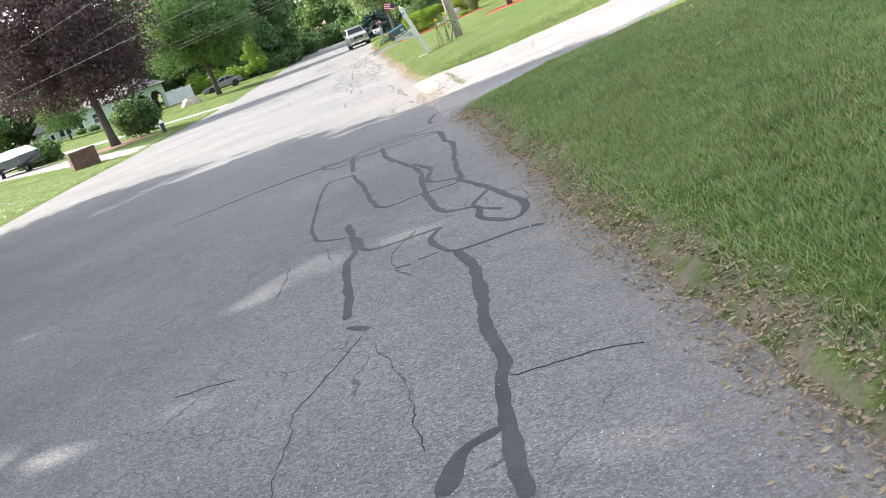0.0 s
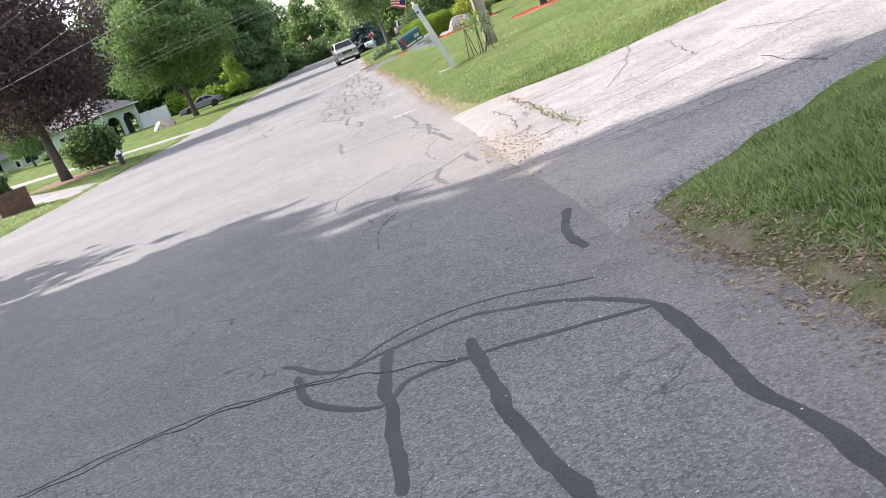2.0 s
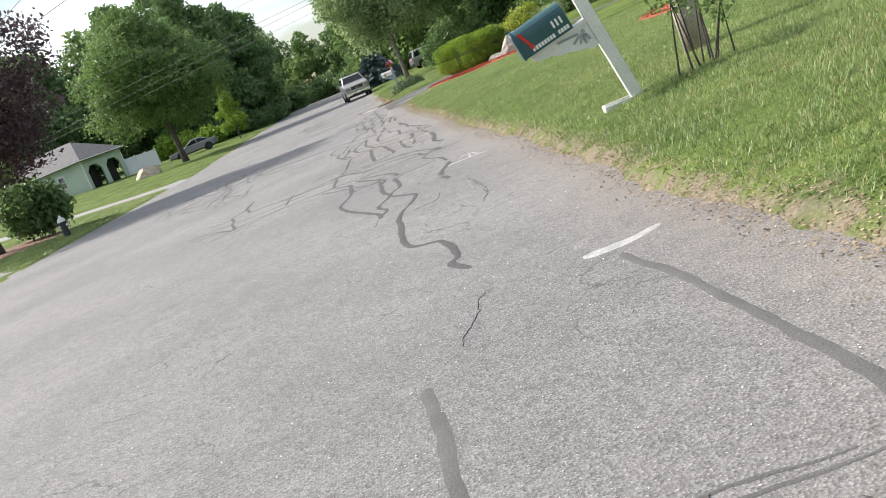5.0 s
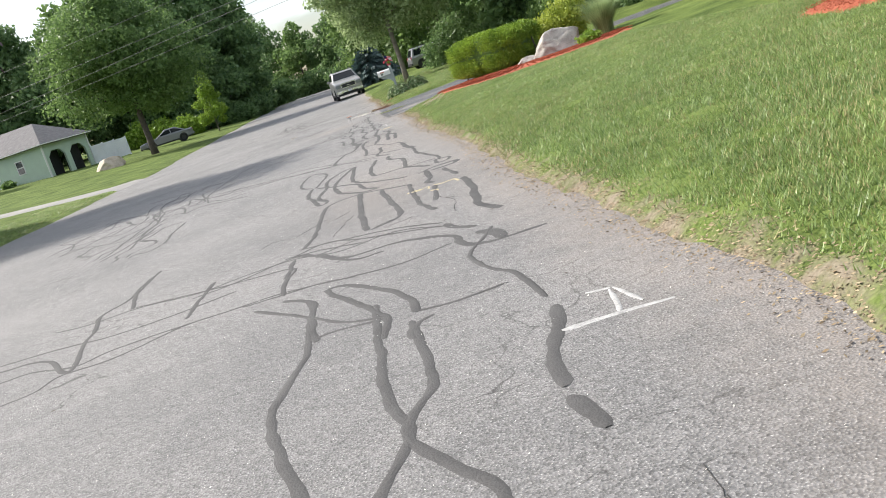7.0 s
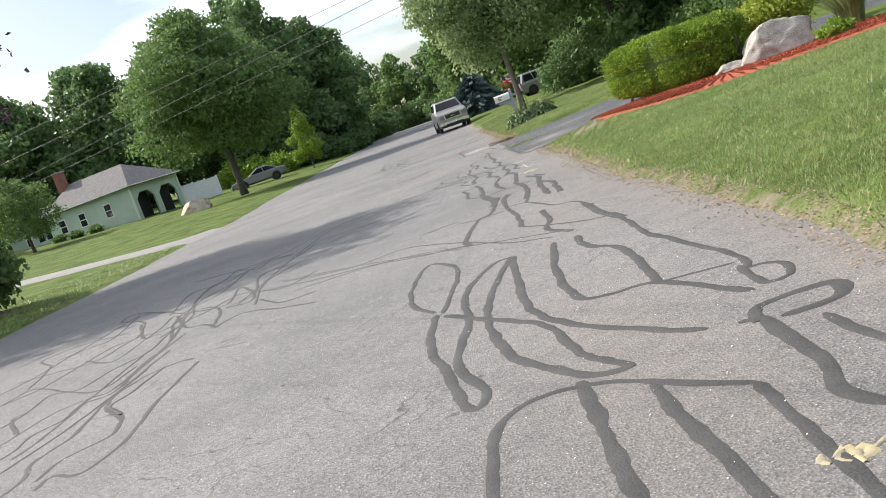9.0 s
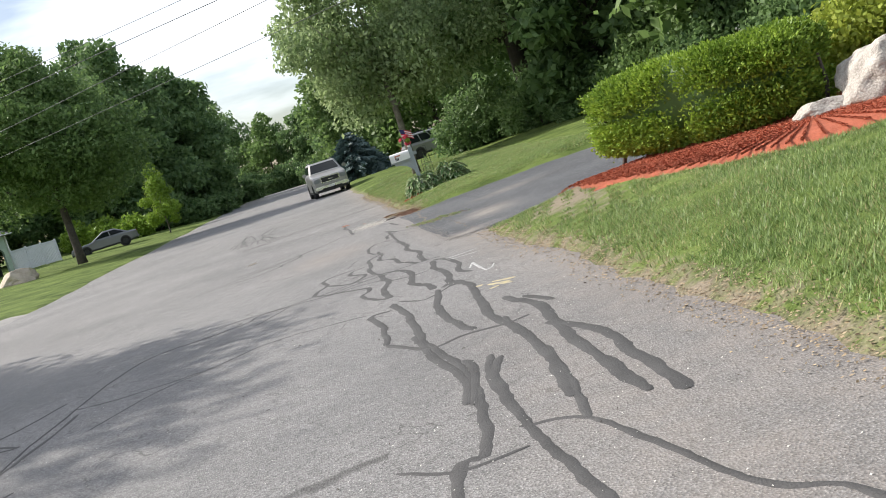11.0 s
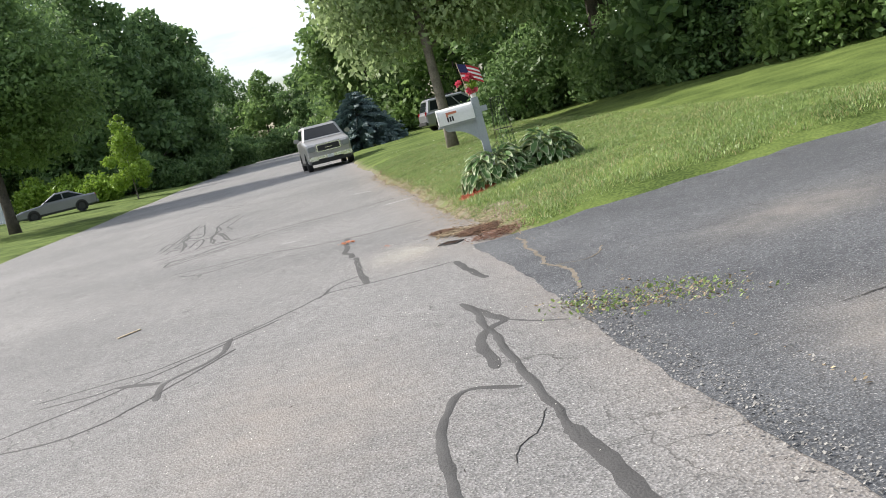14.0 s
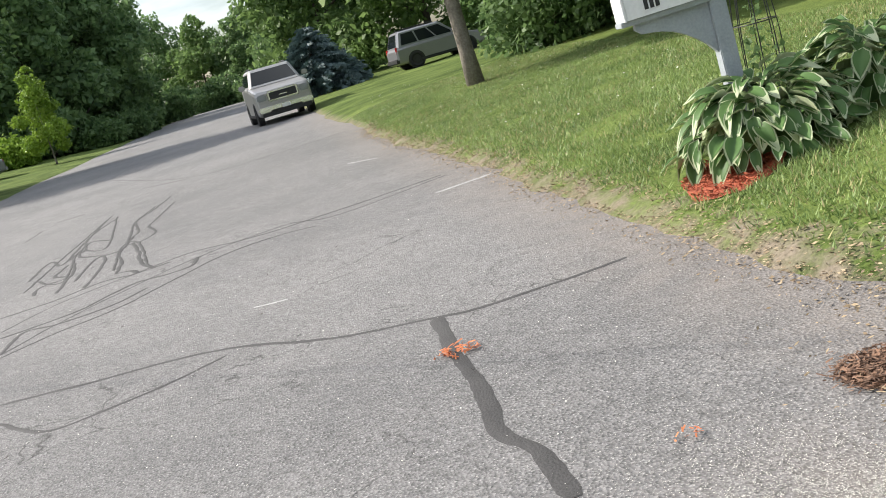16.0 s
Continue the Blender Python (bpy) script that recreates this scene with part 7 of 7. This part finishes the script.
def fence(p0, p1, n):
    root = thing("vinyl_fence", "tall white vinyl privacy fence beside the green house", "fence")
    a, b = np.array(p0, float), np.array(p1, float)
    d = (b - a) / n
    ang = math.degrees(math.atan2(d[1], d[0]))
    L = float(np.hypot(*d))
    for i in range(n + 1):
        p = a + d * i
        z = gz(*p)
        part("post", box_bm(0.13, 0.13, 2.0, (0, 0, 1.0), 0.01), M_VINYL, root).matrix_world = pose(p[0], p[1], z, 0, 0, ang)
        if i < n:
            q = a + d * (i + 0.5)
            z = gz(*q)
            for k in range(10):
                part("board", box_bm(L / 10 - 0.012, 0.03, 1.7, ((k - 4.5) * L / 10, 0, 0.97), 0.004), M_VINYL, root).matrix_world = pose(q[0], q[1], z, 0, 0, ang)
            for zz in (0.12, 1.84):
                part("rail", box_bm(L, 0.06, 0.12, (0, 0, zz), 0.008), M_VINYL, root).matrix_world = pose(q[0], q[1], z, 0, 0, ang)


fence((-28.1, 143.8), (-25.2, 146.6), 3)


def boat():
    root = thing("boat_trailer", "covered small boat on a trailer in the driveway", "boat", pose(-25.6, 80.5, gz(-25.6, 80.5), 0, 0, -38))
    secs = [[(y, -0.9 * s, 0.6 + 0.5 * (1 - s)), (y, 0.9 * s, 0.6 + 0.5 * (1 - s)), (y, 1.05 * s, 1.25), (y, -1.05 * s, 1.25)] for y, s in ((-2.6, 0.97), (0, 1.0), (1.6, 0.8), (2.7, 0.1))]
    part("hull", loft_bm([[(a, b, c) for a, b, c in s] for s in secs]), M_HULL, root)
    cov = [[(y, -1.08 * s, 1.24), (y, 1.08 * s, 1.24), (y, 0.5 * s, 1.24 + 0.55 * t), (y, -0.5 * s, 1.24 + 0.55 * t)] for y, s, t in ((-2.7, 0.97, 0.5), (-0.5, 1.0, 1.0), (1.2, 0.85, 0.9), (2.75, 0.1, 0.1))]
    part("cover", loft_bm(cov), M_CANVAS, root)
    part("frame_rail", box_bm(5.6, 0.1, 0.12, (0.3, 0, 0.5), 0.01), M_TRIM_DARK, root)
    for s in (-1, 1):
        w = new("trailer_wheel")
        w.parent, w.matrix_local = root, pose(-0.8, s * 1.05, 0.34, 0, 0, 90)
        part("tyre", tube_bm([(-0.1, 0, 0), (0.1, 0, 0)], 0.34, 18), M_TYRE, w)
        part("rim", tube_bm([(-0.12, 0, 0), (0.12, 0, 0)], 0.18, 14), M_WHITE, w)
        part("mudguard", box_bm(0.95, 0.26, 0.04, (-0.8, s * 1.05, 0.76), 0.015), M_TRIM_DARK, root)
    part("outboard", box_bm(0.4, 0.4, 0.7, (-2.85, 0, 1.35), 0.1), M_TRIM_DARK, root)
    return root


boat()


def hydrant(x, y):
    root = thing("fire_hydrant", "grey and white fire hydrant on the verge", "hydrant", pose(x, y, gz(x, y) - 0.02))
    part("barrel", tube_bm([(0, 0, 0), (0, 0, 0.06), (0, 0, 0.07), (0, 0, 0.62), (0, 0, 0.63), (0, 0, 0.68)], [0.2, 0.2, 0.14, 0.13, 0.18, 0.18], 16), M_TRIM_DARK, root)
    part("bonnet", tube_bm([(0, 0, 0.68), (0, 0, 0.8), (0, 0, 0.88), (0, 0, 0.96)], [0.17, 0.14, 0.06, 0.04], 16), M_WHITE_OLD, root)
    for s in (-1, 1):
        part("nozzle", tube_bm([(s * 0.1, 0, 0.5), (s * 0.24, 0, 0.5)], 0.065, 12), M_WHITE_OLD, root)


hydrant(-14.5, 75.7)


def crate(x, y):
    root = thing("wooden_planter", "rusty brown wooden planter box by the driveway", "planter", pose(x, y, gz(x, y), 0, 0, 25))
    for s in (-1, 1):
        for k in range(4):
            part("board", box_bm(1.3, 0.04, 0.22, (0, s * 0.55, 0.13 + 0.235 * k), 0.006), M_RUST, root)
            part("board", box_bm(0.04, 1.06, 0.22, (s * 0.63, 0, 0.13 + 0.235 * k), 0.006), M_RUST, root)


crate(-15.8, 62.8)
mulch_bed("maple_mulch", [(-20.2, 76.5), (-17, 75.5), (-15.6, 77.5), (-15.8, 81), (-18.5, 82.5), (-20.5, 80)], M_MULCH_BROWN, "brown mulch bed under the purple maple", 600, 9)


def cable(p0, p1, sag, r=0.009):
    a, b = Vector(p0), Vector(p1)
    pts = []
    for i in range(25):
        f = i / 24
        p = a.lerp(b, f)
        p.z -= sag * 4 * f * (1 - f)
        pts.append(p)
    tagged(part("overhead_cable", tube_bm(pts, r, 6), M_WIRE), "dark overhead utility cable above the lawn", "cable", "overhead cables")


cable((2.5, 47.5, 6.8), (-36, 100, 7.0), 0.3)
cable((2.5, 47.5, 7.9), (-43, 100, 8.0), 0.3)
cable((2.5, 47.5, 5.0), (-48, 100, 6.0), 0.2)
cable((-55, 118, 6.0), (28.6, 62, 6.0), 0.1)
cable((-46, 118, 8.0), (42, 62, 8.0), 0.1)
cable((-38, 118, 6.0), (22.7, 62, 6.0), 0.1)
cable((-33.3, 118, 6.0), (28.9, 62, 6.0), 0.1)

# ---- debris, litter, grass ----


def debris_pile(x, y, rx, ry, n, mat, label, seed, h=0.10, size=0.05, thin=0.01):
    root = thing("debris_pile", label, "debris pile")
    r = np.random.default_rng(seed)
    bm = bmesh.new()
    bmesh.ops.create_uvsphere(bm, u_segments=28, v_segments=10, radius=1)
    noise.seed_set(seed)
    for v in bm.verts:
        k = 1 + 0.25 * noise.noise(v.co * 2.2)
        v.co = Vector((x + v.co.x * rx * k, y + v.co.y * ry * k, gz(x + v.co.x * rx, y + v.co.y * ry) + max(-0.01, v.co.z * h * k)))
    if h > 0.01:
        part("mound", bm, mat, root, smooth=True)
    else:
        bm.free()
    a, q = r.random(n) * 6.28, r.random(n) ** 0.7 * 1.15 + 0.25 * np.abs(r.standard_normal(n)) * (r.random(n) < 0.3)
    px, py = x + np.cos(a) * q * rx, y + np.sin(a) * q * ry
    pz = ground_z(px, py) + np.maximum(0, 1 - q ** 2) ** 0.5 * h + 0.01 + 0.02 * r.random(n)
    t, s = r.random(n) * 6.28, size * (0.4 + r.random(n))
    d = np.stack([np.cos(t) * s, np.sin(t) * s, 0.2 * s * r.standard_normal(n)], 1)
    w = np.stack([-np.sin(t), np.cos(t), 0.6 * r.standard_normal(n)], 1) * thin
    c = np.stack([px, py, pz], 1)
    V = np.stack([c - d - w, c + d - w, c + d + w, c - d + w], 1).reshape(-1, 3)
    tagged(quads("chips", V, np.arange(4 * n).reshape(n, 4), mat, root), kind="stuff")


debris_pile(-0.61, 85.37, 0.14, 0.14, 1500, M_MULCH_BROWN, "low heap of dark brown bark debris on the pavement", 3, 0.012, 0.016, 0.0025)
debris_pile(-0.27, 84.70, 0.22, 0.24, 3600, M_MULCH_BROWN, "larger heap of dark leaf debris by the storm drain", 7, 0.020, 0.018, 0.0025)
debris_pile(-0.14, 84.01, 0.28, 0.26, 1800, M_BARK_RED, "scatter of reddish bark bits beside the heap", 6, 0.004, 0.016, 0.0025)
debris_pile(-0.44, 85.03, 0.26, 0.26, 700, M_STRAW, "pale straw mixed with bark on the pavement", 8, 0.004, 0.022, 0.004)
debris_pile(-1.76, 86.99, 0.09, 0.07, 90, M_ORANGE_CHIP, "small scatter of orange mulch chips on the road", 4, 0.003, 0.016, 0.003)
debris_pile(-1.31, 85.40, 0.04, 0.03, 12, M_ORANGE_CHIP, "tiny scatter of orange mulch chips on asphalt", 5, 0.003, 0.014, 0.003)


def storm_drain(x, y, turn, L=0.20, W=0.15):
    """A cast-iron grate let into the asphalt: frame and crossing bars over a black plate that paints the pit's shade.
    """
    root = thing("storm_drain", "rusty cast-iron storm drain grate in the asphalt", "drain grate", pose(x, y, 0.004, 0, 0, turn))
    # flat near-black plate in place of the shaded depth below the bars
    part("pit", box_bm(L, W, 0.004, (0, 0, 0.001)), M_DARK, root)
    for sx in (-1, 1):
        part("frame_bar", box_bm(0.022, W + 0.044, 0.014, (sx * (L / 2 + 0.011), 0, 0.004), 0.003), M_TAR, root)
        part("frame_bar", box_bm(L, 0.022, 0.014, (0, sx * (W / 2 + 0.011), 0.004), 0.003), M_TAR, root)
    for k in range(4):
        part("grate_bar", box_bm(0.012, W, 0.012, ((k - 1.5) * L / 5 * 1.05, 0, 0.005), 0.003), M_RUST, root)
    part("cross_bar", box_bm(L, 0.012, 0.011, (0, 0, 0.0048), 0.003), M_RUST, root)


storm_drain(-0.66, 84.30, -40)


def scatter(name, label, category, n, xs, ys, mat, size, seed, aspect=0.35, curl=0.3, keep=None, lift=0.006):
    """Loose flecks on the ground between ranges of x (offset from the right border) and y."""
    r = np.random.default_rng(seed)
    y = ys[0] + (ys[1] - ys[0]) * r.random(n)
    x = right_edge(y) + xs[0] + (xs[1] - xs[0]) * r.random(n) ** 1.0
    if keep is not None:
        k = keep(x, y, r)
        x, y = x[k], y[k]
        n = len(x)
    z = top_z(x, y) + lift
    t, s = r.random(n) * 6.28, size * (0.4 + 1.0 * r.random(n))
    d = np.stack([np.cos(t) * s, np.sin(t) * s, curl * s * r.random(n)], 1)
    w = np.stack([-np.sin(t) * s * aspect, np.cos(t) * s * aspect, curl * s * r.random(n)], 1)
    c = np.stack([x, y, z], 1)
    V = np.stack([c - d, c - w, c + d, c + w], 1).reshape(-1, 3)
    return tagged(quads(name, V, np.arange(4 * n).reshape(n, 4), mat), label, category, kind="stuff")


edge_keep = lambda x, y, r: (r.random(len(x)) < np.exp(-((x - right_edge(y) - 0.19) / 0.20) ** 2)) & (r.random(len(x)) > 0.8 * drive_mask(y))
scatter("leaf_litter", "dry leaves and straw along the road's edge", "leaf litter", 210000, (-0.25, 0.8), (14, 104), M_STRAW, 0.0125, 401, keep=edge_keep, lift=0.006)
scatter("leaf_litter", "dry tan leaves and straw on the dirt shoulder", "leaf litter", 26000, (-0.1, 0.9), (14, 28.5), M_STRAW, 0.016, 420, keep=edge_keep, lift=0.008)
scatter("pile_straw", "pale straw and bark bits round the debris pile", "straw", 4500, (-0.8, 0.9), (83.6, 86.6), M_STRAW, 0.012, 410, 0.25, 0.4, keep=lambda x, y, r: r.random(len(x)) < np.exp(-(((x + 0.1) / 0.5) ** 2 + ((y - 85.0) / 0.9) ** 2)), lift=0.02)
scatter("road_grit", "small pale stones scattered on the asphalt", "grit", 26000, (-7.0, 0.0), (15, 102), M_SAND, 0.0042, 402, 0.8, 0.5, lift=0.004)
scatter("joint_weeds", "weeds and dead leaves in the driveway joint", "weeds", 9000, (-0.6, 1.2), (77.8, 81.0), M_STRAW, 0.013, 411, 0.3, 0.5, keep=lambda x, y, r: r.random(len(x)) < np.exp(-(((x - -0.11) / 0.45) ** 4 + ((y - 79.40 - -0.69 * (x - -0.11)) / 0.28) ** 2)), lift=0.03)
scatter("joint_greens", "small green weeds in the driveway joint", "weeds", 7000, (-0.6, 1.2), (77.8, 81.0), M_BLADE, 0.013, 412, 0.3, 0.9, keep=lambda x, y, r: r.random(len(x)) < np.exp(-(((x - -0.11) / 0.45) ** 4 + ((y - 79.40 - -0.69 * (x - -0.11)) / 0.28) ** 2)), lift=0.03)
scatter("joint_gravel", "loose grey gravel along the driveway joint", "gravel", 9000, (-0.55, 0.35), (74.8, 80.2), M_GRAVEL, 0.007, 415, 0.8, 0.6, keep=lambda x, y, r: r.random(len(x)) < np.exp(-((x - right_edge(y) + 0.12) / 0.2) ** 2), lift=0.012)
scatter("road_twigs", "dark twigs and bits of bark scattered on the asphalt", "twigs", 900, (-6.0, 0.2), (15, 100), M_TWIG, 0.022, 403, 0.12, 0.1, lift=0.006)
scatter("apron_litter", "dry leaves and straw over the driveway's dirt apron", "leaf litter", 11000, (-0.25, 0.75), (30.2, 36.5), M_STRAW, 0.012, 421, 0.4, 0.4, keep=lambda x, y, r: r.random(len(x)) < np.exp(-(((x - 0.25) / 0.28) ** 2 + ((y - 32.9) / 1.1) ** 2)), lift=0.034)
scatter("joint_litter", "straw and dead leaves in the old driveway's joint", "leaf litter", 5000, (0.3, 1.1), (32.4, 37.2), M_STRAW, 0.011, 422, 0.4, 0.5, keep=lambda x, y, r: r.random(len(x)) < np.exp(-((x - 0.97) / 0.06) ** 2), lift=0.038)
scatter("joint_grass", "green weeds in the old driveway's joint", "weeds", 1800, (0.3, 1.1), (32.4, 35.2), M_BLADE, 0.012, 423, 0.2, 1.2, keep=lambda x, y, r: r.random(len(x)) < np.exp(-((x - 0.95) / 0.05) ** 2), lift=0.040)
scatter("clover_heads", "white clover flowers in the lawn", "clover", 300, (0.6, 4.5), (92, 112), M_FLOWER, 0.011, 404, 0.9, 0.6, lift=0.06)
scatter("fallen_leaves", "tan fallen leaves on the grass", "fallen leaves", 26, (0.8, 6), (16, 28), M_STRAW, 0.035, 405, 0.6, 0.5, lift=0.06)
scatter("spilled_sand", "pale sand spilled round the debris pile", "sand", 330000, (-1.6, 0.3), (82.8, 86.0), M_SAND, 0.0021, 406, 0.8, 0.3, keep=lambda x, y, r: r.random(len(x)) < np.exp(-(((x - (-1.19)) / 0.33) ** 2 + ((y - 84.44) / 0.6) ** 2)), lift=0.004)
tagged(part("wood_stake", box_bm(0.30, 0.03, 0.010, (-4.15, 83.76, 0.009), 0.002, Matrix.Rotation(0.9, 3, "Z")), M_STAKE), "pale splinter of wood lying on the road", "stake")


def lawn_blades(name, label, n, xr, yr, height, seed, width=0.0045, keep=None, ox=None):
    """Grass blades in tufts: thin bent slivers over a stretch of lawn."""
    r = np.random.default_rng(seed)
    y = yr[0] + (yr[1] - yr[0]) * r.random(n)
    u = r.random(n)
    if ox is None:
        x = right_edge(y) + xr[0] + (xr[1] - xr[0]) * u ** 1.5
        side = x - right_edge(y)
    else:
        x = ox - (xr[0] + (xr[1] - xr[0]) * u)
        side = ox - x
    tuft = 0.5 * np.sin(x * 9.1 + 3 * np.sin(y * 2.3)) * np.sin(y * 8.3 + 2 * np.sin(x * 1.9)) + 0.6 * np.sin(x * 31 + 3 * np.sin(y * 7)) * np.sin(y * 27 + 2 * np.sin(x * 9))
    k = (r.random(n) < np.clip((side - 0.22) / 0.5, 0.0, 1.0) ** 1.2) & (r.random(n) < 0.80 + 0.40 * tuft)
    if keep is not None:
        k &= keep(x, y)
    x, y, tuft = x[k], y[k], tuft[k]
    n = len(x)
    z = top_z(x, y) - 0.008
    h = height * (0.5 + 0.6 * r.random(n)) * (1 + 0.35 * tuft)
    a = r.random(n) * 6.28
    bend = h * (0.4 + 1.3 * r.random(n))
    d = np.stack([np.cos(a), np.sin(a), 0 * a], 1)
    w = np.stack([-np.sin(a), np.cos(a), 0 * a], 1) * (width * (0.7 + 0.6 * r.random(n)))[:, None]
    b = np.stack([x, y, z], 1)
    t = b + d * (bend * 0.8)[:, None] + np.stack([0 * h, 0 * h, h], 1)
    V = np.stack([b - w, b + w, t], 1).reshape(-1, 3)
    F = np.arange(3 * n).reshape(n, 3)
    dry = r.random(n) < 0.13 + 0.10 * np.sin(x * 1.3 + 2 * np.sin(y * 0.7)) * np.sin(y * 0.9)
    for pick, mat in ((~dry, M_BLADE), (dry, M_DRY_BLADE)):
        k = np.repeat(pick, 3)
        tagged(quads(name, V[k], np.arange(int(k.sum())).reshape(-1, 3), mat), label, "grass", kind="stuff")


def off_bed(x, y):
    bed = (x > 1.15) & (x < 6.3) & (y > np.interp(x, [1.15, 1.3, 1.9, 2.6, 4.1, 5.4, 6.3], [74.6, 73.2, 71.4, 70.1, 69.2, 68.5, 69.6])) & (y < 75.2)
    drive = ((y > 28.6 + 0.5 * np.clip(x, 0, 6)) & (y < 37.9 - 0.3 * np.clip(x, 0, 3))) | ((y > 75.0) & (y < 83.7))
    host = (x > 0.1) & (x < 2.0) & (y > 87.9) & (y < 88.9)
    worn = np.exp(-(((x - 0.95) / 0.8) ** 2 + ((y - 72.6) / 1.9) ** 2)) > 0.62 + 0.5 * np.sin(x * 13 + y * 5) * np.sin(y * 11 - x * 7)
    return ~(bed | drive | host | worn)


lawn_blades("lawn_grass", "mown green grass blades beside the road", 450000, (0.02, 5.0), (15, 29.5), 0.056, 501, 0.0046, keep=off_bed)
lawn_blades("lawn_grass", "mown green grass blades beside the road", 980000, (0.02, 6.0), (37, 76), 0.056, 502, 0.0048, keep=off_bed)
lawn_blades("lawn_grass", "mown green grass blades beside the driveway", 360000, (0.02, 5.5), (83, 108), 0.054, 503, 0.0060, keep=off_bed)
lawn_blades("lawn_grass", "mown grass blades on the far verge", 40000, (0.05, 5.0), (40, 62), 0.07, 504, 0.012, ox=-12.9)
lawn_blades("lawn_grass", "mown grass blades on the far verge", 40000, (0.05, 3.5), (66, 90), 0.07, 505, 0.014, ox=-12.9)
